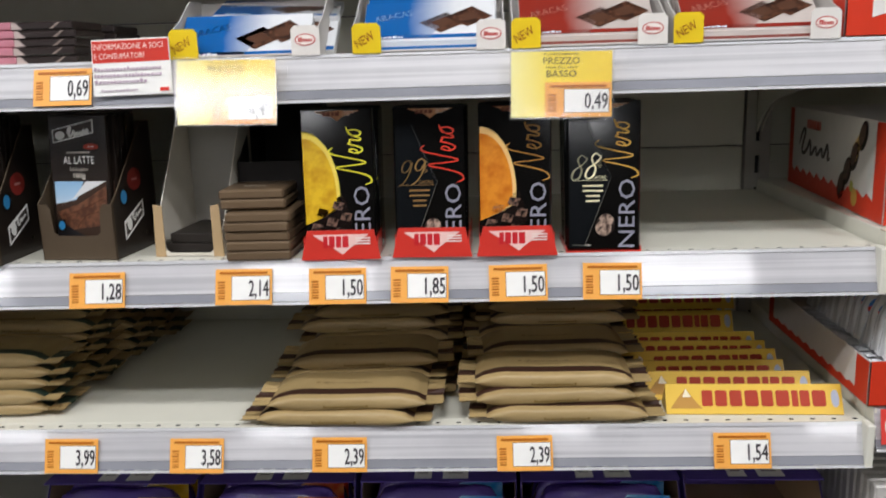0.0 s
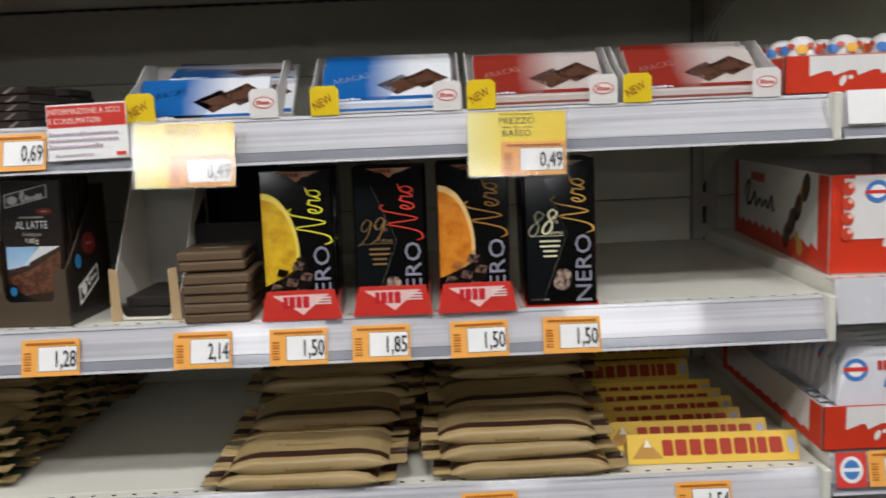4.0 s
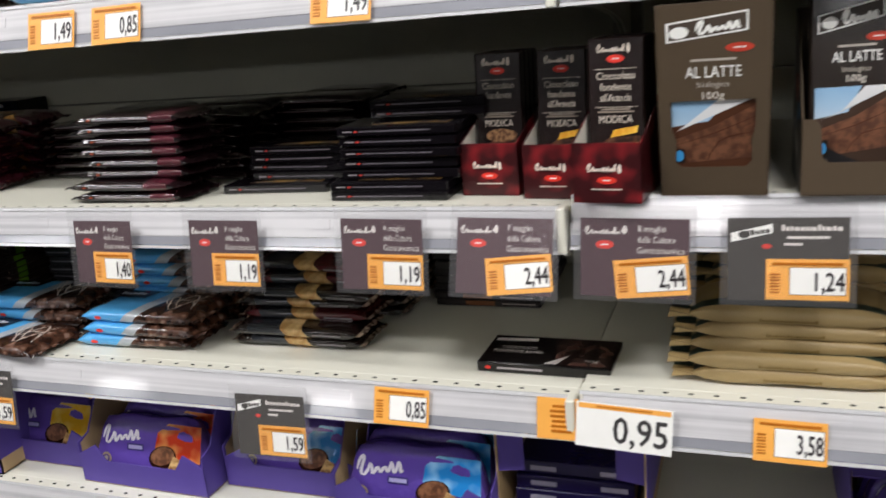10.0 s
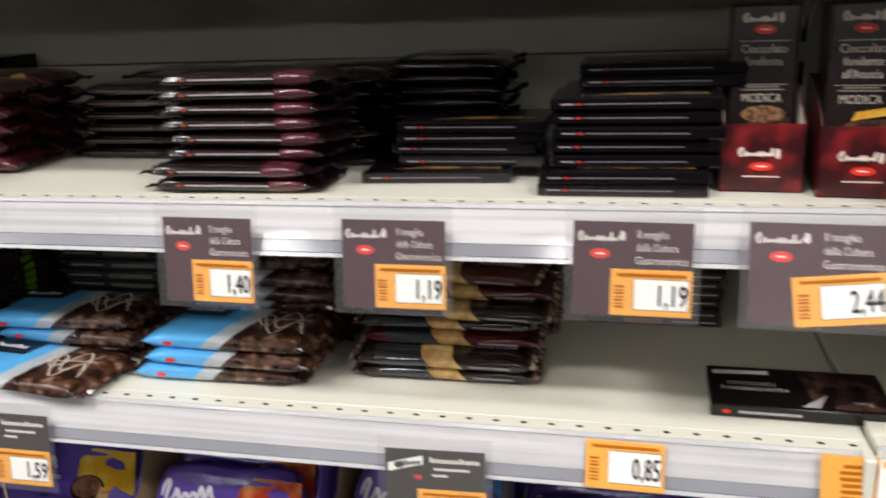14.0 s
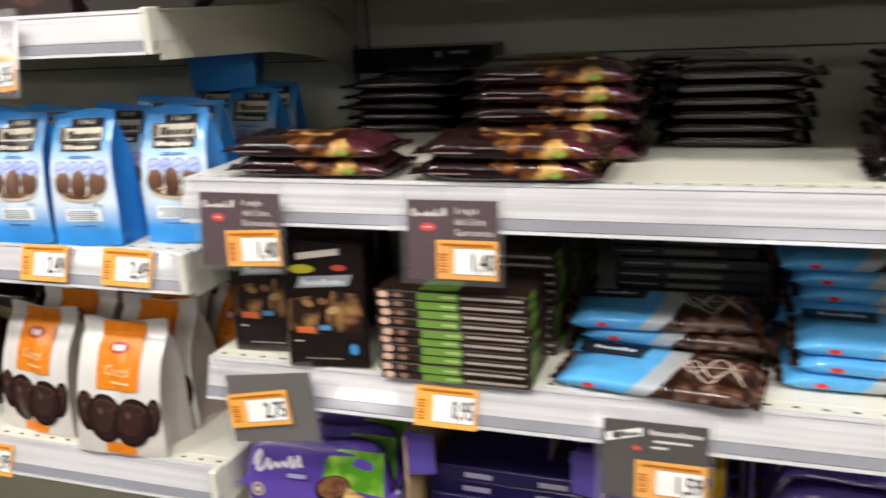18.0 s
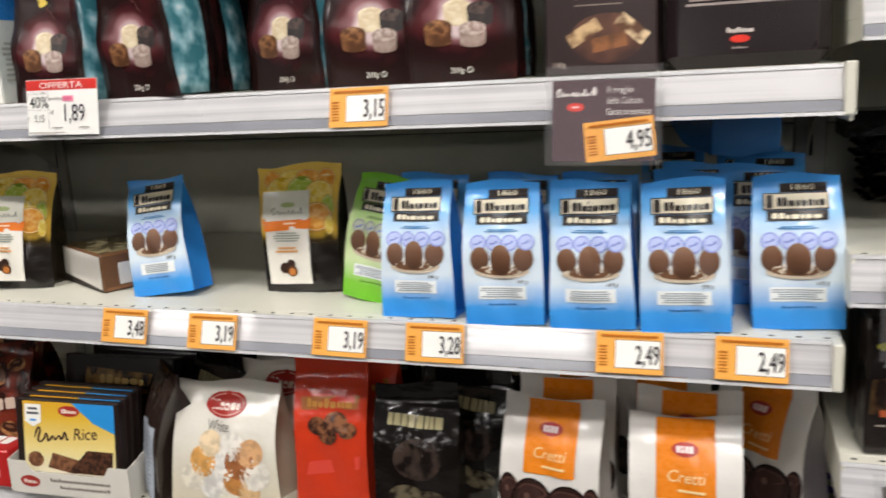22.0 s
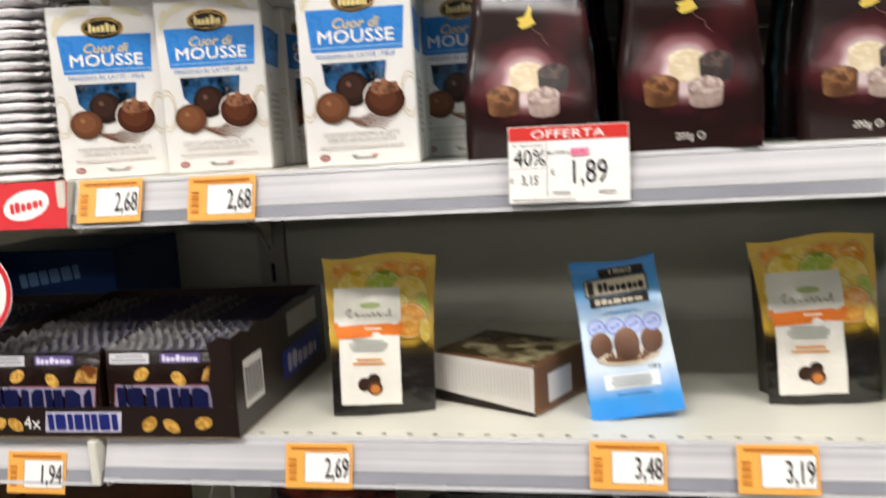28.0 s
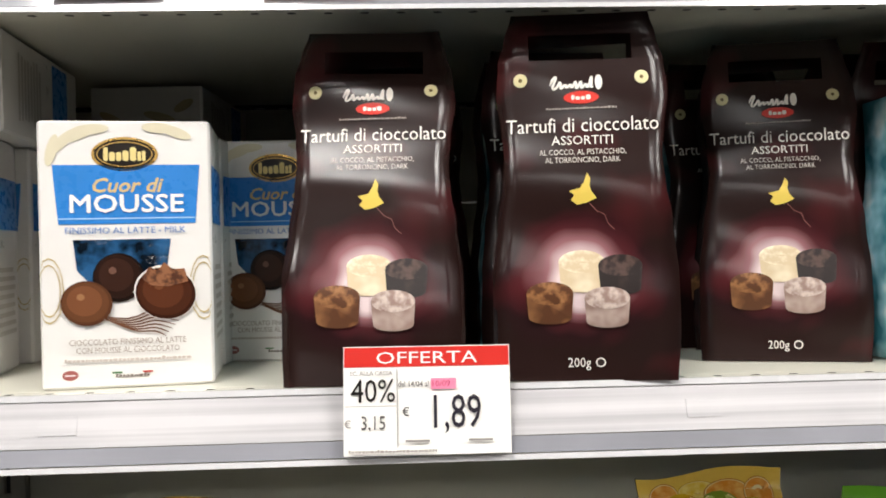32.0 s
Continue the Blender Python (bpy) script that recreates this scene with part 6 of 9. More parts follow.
def red_white_case(x, y, w, d, h, z, label, rot=0.0, open_top=True, front_h=None):
    ob = thing("display_box", label, "display box", pose(x, y, z + 0.0005, 0, 0, rot), "red and white display boxes")
    hw, fh = w / 2, front_h or h
    g = G()
    g.slab([(-hw, 0), (hw, 0), (hw, fh), (-hw, fh)], -0.0012, lambda u, v, dd: (u, -dd, v), KRED)
    g.emit("front_panel", ob)
    for s in (-1, 1):
        g = G()
        g.slab([(0, 0), (d, 0), (d, h), (0, h)], 0.0012, lambda u, v, dd, s=s: (s * (hw - dd), u, v), KWHITE)
        g.emit("side_panel", ob)
    g = G()
    g.slab([(-hw, 0), (hw, 0), (hw, h), (-hw, h)], 0.0012, lambda u, v, dd: (u, d - dd, v), KWHITE)
    g.emit("back_panel", ob)
    G().slab([(-hw, 0), (hw, 0), (hw, d), (-hw, d)], 0.0012, lambda u, v, dd: (u, v, dd), KWHITE).emit("base_panel", ob)
    a = Art(face_front())
    top = []
    n = 8
    for i in range(n):
        u0, p = -hw + 0.026 + (w - 0.028) * i / n, (w - 0.028) / n
        top += [(u0, fh * (0.46 - 0.01 * (i % 3))), (u0 + p * 0.35, fh * 0.52), (u0 + p * 0.70, fh * 0.585), (u0 + p * 0.92, fh * 0.57), (u0 + p * 0.96, fh * 0.50)]
    a.poly([(-hw + 0.026, fh - 0.001), *top, (hw - 0.002, fh - 0.001)], ink("E6E2DC"))
    a.ell(-hw + 0.062, fh * 0.32, 0.0032, 0.0062, ink("E6E2DC"), rot=-25).ell(-hw + 0.070, fh * 0.40, 0.0028, 0.0024, ink("E6E2DC"))
    a.done("milk_wave", ob, "white wave print")
    for s in (-1, 1):
        a = Art(lambda u, v, dd, s=s: (s * (hw + dd), u, v))
        pts = [(0.002, 0.001)] + [(0.002 + (d - 0.004) * i / 36, h * (0.19 + 0.035 * (i % 3))) for i in range(37)] + [(d - 0.002, 0.001)]
        a.poly(pts, ink("D03A20"))
        a.rect(0.002, 0.001, 0.034, h - 0.001, ink("D03A20")).rect(d - 0.020, 0.001, d - 0.002, h - 0.001, ink("D03A20"))
        a.done("side_wave", ob)
    return ob


bu = red_white_case(0.615, 0.995, 0.205, 0.37, 0.112, 1.314, "red and white carton of chocolate bars with a dark script mark", -4)
for s in (-1,):
    a = Art(lambda u, v, dd: (-0.1025 - dd, 0.37 - u, v))
    a.mark(0.112, 0.092, 0.060, 0.012, 6, ink("C8452E"), caps=True)
    a.done("side_mark", bu)
    a = Art(lambda u, v, dd: (-0.1025 - dd, 0.37 - u, v))
    a.scrawl(0.120, 0.064, 0.135, 0.036, 5, ink("2A1814"), pen=0.17, slant=0.15)
    a.done("side_script", bu)
    for u, v, q in ((0.296, 0.092, 62), (0.272, 0.066, 62), (0.250, 0.046, 62), (0.232, 0.026, 62)):
        a = Art(lambda p, r_, dd: (-0.1025 - dd, 0.37 - p, r_))
        a.ell(u, v, 0.019, 0.0125, ink("1C0F0B", 0.25), rot=q, n=16).ell(u - 0.002, v + 0.002, 0.015, 0.008, CHOC, rot=q, n=16)
        a.done("wafer_picture", bu)
    a = Art(lambda u, v, dd: (-0.1025 - dd, 0.37 - u, v))
    a.poly([(0.262, 0.076), (0.276, 0.060), (0.290, 0.078), (0.284, 0.094)], ink("D9B46A")).ell(0.278, 0.018, 0.010, 0.011, ink("C9A24A")).ell(0.268, 0.030, 0.006, 0.007, ink("A9B04A"))
    a.done("nut_picture", bu)
aa = Art(face_front(-0.0008))
aa.rect(-0.088, 0.040, 0.10, 0.108, ink("E6E2DC"))
aa.done("white_field", bu)
aa = Art(face_front(-0.0016))
aa.ell(-0.052, 0.093, 0.0135, 0.0125, ink("4C7FC4")).ell(-0.052, 0.093, 0.0085, 0.0075, WHITE).rect(-0.066, 0.0905, -0.038, 0.0945, LOGORED)
aa.rect(-0.026, 0.090, 0.06, 0.100, ink("D9553E"))
aa.mark(-0.014, 0.079, 0.042, 0.008, 6, ink("C8452E"), caps=True)
aa.done("front_mark", bu)
aa = Art(face_front(-0.0016))
aa.scrawl(0.010, 0.066, 0.095, 0.024, 5, ink("3A2420"), pen=0.17, slant=0.15)
aa.done("front_script", bu)
aa = Art(face_front(-0.0016))
for i in range(4):
    aa.ell(-0.084, 0.046 + 0.017 * i, 0.007, 0.0075, ink("C8452E")).ell(-0.081, 0.049 + 0.017 * i, 0.003, 0.003, ink("EBB8A8"))
aa.each("red_curl", bu)
mx = red_white_case(0.610, 0.972, 0.225, 0.33, 0.052, 1.1175, "low red and white carton holding white packs", 0)


def white_pack():
    ob = thing("chocolate_pack", "white and blue chocolate pack standing in a red carton", "chocolate pack", None, "white packs")
    g, front, top = flow_pack(0.19, 0.020, 0.112, film("D9DADC", 0.25, 0.3), 0.010, 4.0, seed=5)
    g.emit("wrapper", ob)
    a = Art(front, step=0.01)
    a.ell(-0.062, 0.086, 0.014, 0.013, ink("4C7FC4")).ell(-0.062, 0.086, 0.009, 0.008, WHITE).rect(-0.076, 0.084, -0.048, 0.089, LOGORED)
    a.mark(-0.015, 0.090, 0.045, 0.011, 6, ink("C03A2A"), caps=True)
    a.scrawl(0.002, 0.070, 0.062, 0.020, 4, ink("2F62B8"), rot=6, pen=0.24, slant=0.1)
    a.rect(0.028, 0.094, 0.050, 0.104, ink("3A86C8"))
    a.done("front_mark", ob)
    a = Art(front, step=0.01)
    a.poly([(0.02, 0.038), (0.048, 0.030), (0.05, 0.052), (0.024, 0.060)], CHOCLT)
    a.poly([(0.024, 0.060), (0.05, 0.052), (0.056, 0.058), (0.03, 0.066)], ink("EFEAE0"))
    a.ell(0.065, 0.045, 0.01, 0.008, ink("B9C24A"))
    a.done("picture", ob)
    return ob


for i in range(11):
    put("white_pack", white_pack, pose(0.603 + 0.001 * (i % 3), 0.980 + 0.0215 * i, 1.1175 + 0.003, -6, 0, 0))
eg = red_white_case(0.565, 0.975, 0.235, 0.20, 0.040, 1.516, "red and white carton of wrapped chocolate eggs", 0)
EGGW = film("DDDAD6", 0.25, 0.25)


def egg():
    ob = thing("chocolate_egg", "white foil-wrapped egg with an orange and yellow band", "chocolate egg", None, "wrapped eggs")
    g = G()
    rings = []
    for i in range(1, 12):
        t = math.pi * i / 12
        z, r = 0.029 - 0.029 * math.cos(t) * (1.0 if t < math.pi / 2 else 1.12), 0.0215 * math.sin(t) ** 0.9
        rings.append([(r * math.cos(2 * math.pi * k / 14), r * math.sin(2 * math.pi * k / 14), z) for k in range(14)])
    g.loft(rings, EGGW)
    g.emit("wrapper", ob)

    def fn(u, v, d):
        return (0.0222 * math.sin(u / 0.0215), -(0.0222 + d) * math.cos(u / 0.0215) * max(0.25, math.sin(math.acos(max(-1, min(1, 1 - v / 0.031))))) ** 0.9, v)
    a = Art(fn, step=0.004)
    for q, cc in ((-0.040, "D9662B"), (-0.020, "4C7FC4"), (0.0, "E2A62B"), (0.020, "D9482B"), (0.040, "E2C22B")):
        a.ell(q, 0.028, 0.008, 0.007, ink(cc), rot=8).ell(q + 0.006, 0.020, 0.005, 0.004, ink("7A4A2A")).ell(q, 0.046, 0.0065, 0.0050, ink(cc)).ell(q + 0.009, 0.050, 0.004, 0.0030, ink("B8452E"))
    a.done("wrapper_print", ob)
    return ob


for i in range(5):
    for j in range(3):
        put("egg", egg, pose(0.475 + 0.046 * i, 1.000 + 0.05 * j, 1.5175, 0, 0, 20 * ((i + j) % 3) - 20))
lowb = thing("magazine_stack", "white packs standing in a row on the low shelf", "pack row", pose(0.62, 0.985, 0.90))
for i in range(9):
    G().box(-0.10, 0.10, 0.018 * i, 0.018 * i + 0.015, 0, 0.115, board("C6C2BC", 0.4), 0.002).emit("pack", lowb)

# ---- second bay, middle shelf ----
def dark_film(nm, h, rough=0.15):
    return surf("film_" + nm, lin(h), rough, 0.2, 45, bump=0.55, dist=0.004, bscale=40, rnd=0.06, coat=0.45)


BURG = dark_film("burgundy", "170C0E")
BLKF = dark_film("black", "130A0A", 0.13)


def burg_art(ob, front, top):
    a = Art(lambda u, v, d: front(u, v, d + 0.0003), step=0.02)
    a.rect(-0.042, 0.0066, 0.036, 0.0078, ink("A89EA2"))
    a.done("edge_line", ob)
    a = Art(lambda u, v, d: front(u, v, d + 0.0003), step=0.02)
    a.ell(-0.048, 0.0070, 0.0028, 0.0011, ink("96442A"))
    a.done("edge_mark", ob)


burg = bar_pack("burg", 0.166, 0.082, 0.0135, BURG, burg_art, "dark burgundy film-wrapped bar with a pale line and pink end", fin=0.009, group="burgundy bars", n=3.4,
                zones=((0.036, dark_film("rose_end", "4A1E28", 0.14)), (0.066, BURG)))
pile("burg", burg, 2, -1.272, 0.998, Z2M, 0.0128, jx=0.006, jr=1.5, seed=1)
pile("burg", burg, 6, -1.262, 1.008, Z2M + 0.0256, 0.0128, jx=0.004, jr=2.0, seed=2)
for i, (bx, by, bn) in enumerate(((-1.135, 1.225, 7), (-1.245, 1.115, 7), (-1.25, 1.208, 7), (-1.145, 1.32, 7), (-1.50, 1.33, 6))):
    blackb = bar_pack("blackb", 0.150, 0.080, 0.0135, BLKF, lambda ob, f, t: Art(f).rect(-0.05, 0.006, 0.03, 0.0072, ink("5A4E50")).done("edge_print", ob), "black film-wrapped chocolate bar in a pile", fin=0.009, group="black bars", n=3.4)
    pile("blackb", blackb, bn, bx, by, Z2M, 0.0128, jx=0.010, jy=0.006, jr=4, seed=30 + i)


def thin_art(w, h):
    def art(ob):
        a = Art(face_front())
        a.rect(-w * 0.30, h * 0.45, w * 0.30, h * 0.56, ink("68626A"))
        a.rect(-w * 0.44, h * 0.44, -w * 0.36, h * 0.57, ink("8A8488"))
        a.ell(-w * 0.33, h * 0.5, 0.0022, 0.0011, ink("A8322C"))
        a.done("edge_print", ob)
        a = Art(face_top(h))
        a.poly([(-w * 0.3, 0.012), (w * 0.42, 0.012), (w * 0.42, 0.03), (-w * 0.05, 0.024)], mottle("print_dim_gold", "1C1518", "8A6A35", 60, 0.3))
        a.done("top_print", ob)
    return art


thinb = thin_box(0.132, 0.075, 0.0098, surf("thin_black_box", lin("0C090D"), 0.15, 0.15, 40, bump=0.05), thin_art(0.132, 0.0098), "thin black chocolate carton with a pale line of print", group="thin black cartons")
pile("thinb", thinb, 1, -1.098, 1.046, Z2M, 0.0102, jr=3, seed=3, rot=2)
pile("thinb", thinb, 4, -1.078, 1.067, Z2M + 0.0102, 0.0102, jx=0.005, jr=2, seed=4)
pile("thinb", thinb, 2, -0.940, 1.004, Z2M, 0.0102, jx=0.006, jr=1.5, seed=5)
pile("thinb", thinb, 5, -0.932, 1.017, Z2M + 0.0204, 0.0115, jx=0.004, jr=1, seed=6)
pile("thinb", thinb, 2, -0.905, 1.062, Z2M + 0.0204 + 0.0575, 0.0102, jx=0.012, jr=3, seed=7)
pile("thinb", thinb, 6, -0.932, 1.107, Z2M, 0.0125, jx=0.004, jr=1, seed=8)


NUTS = mottle("print_nut_gold", "2E120E", "7E4C1E", 46, 0.2, wr=0.5, detail=3, lo=0.46, hi=0.57, c3="CFA65E")
WINE = dark_film("wine", "1E0B0D")


def yel_art(ob, front, top):
    a = Art(lambda u, v, d: front(u, v, d + 0.0006), step=0.02)
    a.ell(0.047, 0.0085, 0.0065, 0.0030, ink("8FA84A", 0.25))
    a.done("green_mark", ob)
    a = Art(lambda u, v, d: front(u, v, d + 0.0006), step=0.02)
    a.rect(-0.066, 0.0085, -0.030, 0.0098, ink("8D7A78"))
    a.done("edge_line", ob)


yelb = bar_pack("yelb", 0.176, 0.085, 0.0205, WINE, yel_art, "dark wine-coloured film pack with a golden nut picture", fin=0.010, group="golden nut packs", n=3.4, skew=-0.020,
                zones=((-0.014, NUTS), (0.050, dark_film("rose_end", "3E1820", 0.14))))
pile("yelb", yelb, 2, -1.842, 0.973, Z2M, 0.0185, jx=0.004, jr=3, seed=1)
pile("yelb", yelb, 2, -1.646, 0.968, Z2M, 0.0188, jx=0.004, jr=1.5, seed=2)
pile("yelb", yelb, 5, -1.632, 1.066, Z2M, 0.018, jx=0.008, jr=3, seed=4)
pile("yelb", yelb, 5, -1.640, 1.165, Z2M, 0.018, jx=0.006, jr=3, seed=14)
pile("blackb", None, 5, -1.855, 1.246, Z2M, 0.0131, jx=0.008, jr=4, seed=25)
pile("blackb", None, 5, -1.853, 1.334, Z2M, 0.0131, jx=0.008, jr=3, seed=26)
pile("blackb", None, 6, -1.457, 1.150, Z2M, 0.0131, jx=0.006, jr=2, seed=7)
pile("blackb", None, 6, -1.460, 1.245, Z2M, 0.0131, jx=0.006, jr=2, seed=8)
bkp = thin_box(0.192, 0.07, 0.032, surf("black_box", lin("080708"), 0.16, 0.1, 40, bump=0.3, dist=0.002, spec=0.3), lambda ob: Art(face_front()).rect(0.02, 0.018, 0.03, 0.026, GREYPRINT).rect(0.04, 0.022, 0.065, 0.026, GREYPRINT).done("small_print", ob), "black flat pack lying on top of a pile", name="chocolate_pack", cat="chocolate pack")
put("bkp", bkp, pose(-1.853, 1.338, Z2M + 0.0668, 0, 0, 2))

# ---- second bay, lower shelf ----
NUTBOX = surf("nut_box_dark", lin("1A1210"), 0.2, 0.1, 40, bump=0.4, dist=0.003, bscale=34, coat=0.35)


def nut_box():
    ob = thing("chocolate_pack", "dark brown standing pack with nut picture and stamp mark", "chocolate pack", None, "dark nut packs")
    w, h, d = 0.086, 0.132, 0.042
    G().box(-w / 2, w / 2, 0, d, 0, h, NUTBOX, 0.002).emit("box", ob)
    a = Art(face_front())
    a.poly([(-w * 0.30, h * 0.86), (w * 0.22, h * 0.90), (w * 0.22, h * 0.95), (-w * 0.30, h * 0.91)], ink("B5ADA2"))
    a.ell(w * 0.20, h * 0.80, w * 0.09, h * 0.025, ink("A8402F"))
    a.ell(-w * 0.25, h * 0.79, w * 0.16, h * 0.035, ink("A7A32A"))
    a.done("stamp_mark", ob)
    a = Art(face_front())
    a.poly([(-w * 0.34, h * 0.64), (w * 0.30, h * 0.66), (w * 0.36, h * 0.75), (-w * 0.28, h * 0.73)], ink("8B8F94"))
    a.mark(0.0, h * 0.69, w * 0.5, h * 0.05, 9, ink("C9CDD2"), rot=2)
    a.done("banner", ob)
    a = Art(face_front())
    np_ = mottle("print_nuts", "2A1A14", "9A7448", 42, 0.25, detail=3, lo=0.46, hi=0.66)
    a.poly([(-w * 0.46, h * 0.30), (-w * 0.10, h * 0.27), (-w * 0.06, h * 0.50), (-w * 0.16, h * 0.58), (-w * 0.44, h * 0.55)], np_)
    a.poly([(w * 0.02, h * 0.30), (w * 0.40, h * 0.29), (w * 0.46, h * 0.42), (w * 0.40, h * 0.60), (w * 0.10, h * 0.62), (w * 0.0, h * 0.46)], np_)
    a.ell(w * 0.10, h * 0.47, w * 0.08, h * 0.030, ink("A98F62"), rot=20).ell(-w * 0.20, h * 0.52, w * 0.07, h * 0.028, ink("8A6A3E"), rot=-15).ell(w * 0.30, h * 0.40, w * 0.10, h * 0.04, CHOCLT).ell(-w * 0.02, h * 0.54, w * 0.06, h * 0.03, CHOCLT)
    a.rect(-w * 0.36, h * 0.285, -w * 0.14, h * 0.335, ink("C8653A")).rect(-w * 0.08, h * 0.31, w * 0.06, h * 0.35, ink("4F86B4"))
    a.done("nut_picture", ob)
    a = Art(face_front())
    a.lines(-w * 0.05, h * 0.08, w * 0.6, h * 0.02, 1, ink("8A7F76"))
    a.rect(w * 0.24, h * 0.10, w * 0.40, h * 0.22, BLACK).ell(w * 0.32, h * 0.16, w * 0.055, h * 0.045, ink("3E8FC8"))
    a.lines(-w * 0.34, h * 0.22, w * 0.14, h * 0.025, 1, ink("B5ADA2"))
    a.done("small_print", ob)
    return ob


put("nut_box", nut_box, pose(-1.835, 0.974, Z2L + 0.0005, -2, 0, 7))
put("nut_box", nut_box, pose(-1.915, 1.000, Z2L + 0.0005, -2, 0, 5))
put("nut_box", nut_box, pose(-1.838, 1.022, Z2L + 0.0005, 0, 0, 4))
put("nut_box", nut_box, pose(-1.918, 1.050, Z2L + 0.0005, 0, 0, 2))


def green_bar_art(ob):
    w, h = 0.149, 0.0088
    a = Art(face_front())
    a.ell(-w * 0.44, h * 0.5, 0.0055, 0.0036, ink("D2AE98")).ell(-w * 0.34, h * 0.5, 0.005, 0.0026, ink("8A6A58"))
    a.rect(-w * 0.21, h * 0.08, w * 0.06, h * 0.92, ink("6E9440"))
    a.rect(-w * 0.05, h * 0.35, w * 0.05, h * 0.65, ink("A8BC7A"))
    a.rect(w * 0.08, h * 0.36, w * 0.47, h * 0.66, ink("A89C92"))
    a.done("edge_print", ob)
    a = Art(face_top(h))
    a.rect(-w * 0.2, 0.004, w * 0.05, 0.07, ink("6E9440"))
    a.done("top_print", ob)
    a = Art(face_right(w / 2))
    a.rect(0.010, h * 0.1, 0.028, h * 0.9, ink("6FA02A"))
    a.done("end_print", ob)


greenb = thin_box(0.149, 0.075, 0.0088, surf("green_bar_brown", lin("2B1D18"), 0.34, 0.12, 40, bump=0.06, rnd=0.05), green_bar_art, "thin dark brown carton with green section and pale line", group="brown and green bars")
pile("greenb", greenb, 10, -1.700, 0.966, Z2L, 0.0091, jx=0.0025, jy=0.002, jr=0.8, seed=1)
pile("greenb", greenb, 12, -1.692, 1.048, Z2L, 0.0091, jx=0.003, jr=1.0, seed=2)
pile("greenb", greenb, 12, -1.690, 1.130, Z2L, 0.0091, jx=0.003, jr=1.0, seed=3)
pile("greenb", greenb, 12, -1.690, 1.215, Z2L, 0.0091, jx=0.003, jr=1.0, seed=4)


BLUEPIC = mottle("print_crumble", "26150F", "573A2C", 70, 0.2, wr=0.5, detail=3, lo=0.42, hi=0.60, c3="8A6E60")
BLUEF = film("58ACE6", 0.22, 0.4)


def blue_art(ob, front, top):
    a = Art(lambda u, v, d: top(u, v, d + 0.0007), step=0.015)
    a.poly([(-0.080, 0.048), (-0.018, 0.048), (-0.014, 0.078), (-0.080, 0.078)], ink("1D1A1C", 0.25))
    a.done("black_label", ob)
    a = Art(lambda u, v, d: top(u, v, d + 0.0011), step=0.015)
    a.mark(-0.046, 0.063, 0.04, 0.009, 7, ink("C9D2DA"))
    a.done("label_mark", ob)
    a = Art(lambda u, v, d: front(u, v, d + 0.0006), step=0.015)
    a.ell(-0.055, 0.0085, 0.0055, 0.0024, LOGORED)
    a.done("red_mark", ob)
    a = Art(lambda u, v, d: top(u, v, d + 0.0009), step=0.015)
    for q, pts in enumerate((((0.012, 0.020), (0.030, 0.058), (0.050, 0.026), (0.070, 0.066)), ((0.014, 0.060), (0.034, 0.030), (0.052, 0.068), (0.074, 0.030)), ((0.020, 0.040), (0.046, 0.046), (0.076, 0.050)), ((0.016, 0.072), (0.046, 0.014), (0.062, 0.044), (0.078, 0.016)))):
        a.stroke(pts, 0.0016, ink("D2C2B4", 0.25), sub=4)
    a.each("icing_line", ob)


blueb = bar_pack("blueb", 0.186, 0.088, 0.0185, BLUEF, blue_art, "light blue film pack with a brown crumbly bar picture", fin=0.007, group="blue film packs", n=3.4, skew=0.010,
                 finm=BLUEPIC, zones=((-0.010, film("AEB4B8", 0.2, 0.5)), (0.010, BLUEPIC)))
put("blueb", blueb, pose(-1.520, 0.968, Z2L + 0.0005, 0, 0, -7))
pile("blueb", blueb, 3, -1.512, 1.052, Z2L, 0.0156, jx=0.008, jy=0.008, jr=6, seed=2)
pile("blueb", blueb, 3, -1.316, 1.016, Z2L, 0.0156, jx=0.007, jy=0.006, jr=4, seed=3)
pile("blueb", blueb, 6, -1.318, 1.114, Z2L, 0.0156, jx=0.012, jy=0.006, jr=6, seed=4)
pile("blueb", blueb, 6, -1.315, 1.214, Z2L, 0.0152, jx=0.005, jr=3, seed=5)
greyb = thin_box(0.150, 0.08, 0.0115, surf("dark_grey_box", lin("1A1B20"), 0.3, 0.1), lambda ob: Art(face_front()).rect(-0.02, 0.003, 0.035, 0.008, ink("6F6C5A")).rect(-0.07, 0.005, -0.03, 0.0068, ink("8A8A90")).done("edge_print", ob), "dark grey chocolate carton in a pile at the back", group="dark grey cartons")
pile("greyb", greyb, 9, -1.500, 1.160, Z2L, 0.0125, jx=0.006, jr=2, seed=6)
pile("greyb", greyb, 9, -1.500, 1.255, Z2L, 0.0125, jx=0.006, jr=2, seed=7)


ALMOND = mottle("print_almond", "B58A4E", "DDBE84", 60, 0.3, wr=0.3)
NUTBITS = mottle("print_nut_bits", "3A2620", "C9B09A", 130, 0.25, wr=0.4)


def alm_art(ob, front, top):
    a = Art(lambda u, v, d: front(u, v, d + 0.0005), step=0.015)
    a.rect(0.030, 0.0055, 0.068, 0.0076, ink("8A8486"))
    a.done("edge_line", ob)
    a = Art(lambda u, v, d: top(u, v, d + 0.0007), step=0.015)
    a.mark(0.050, 0.03, 0.045, 0.012, 8, ink("9A9092"))
    a.done("top_mark", ob)


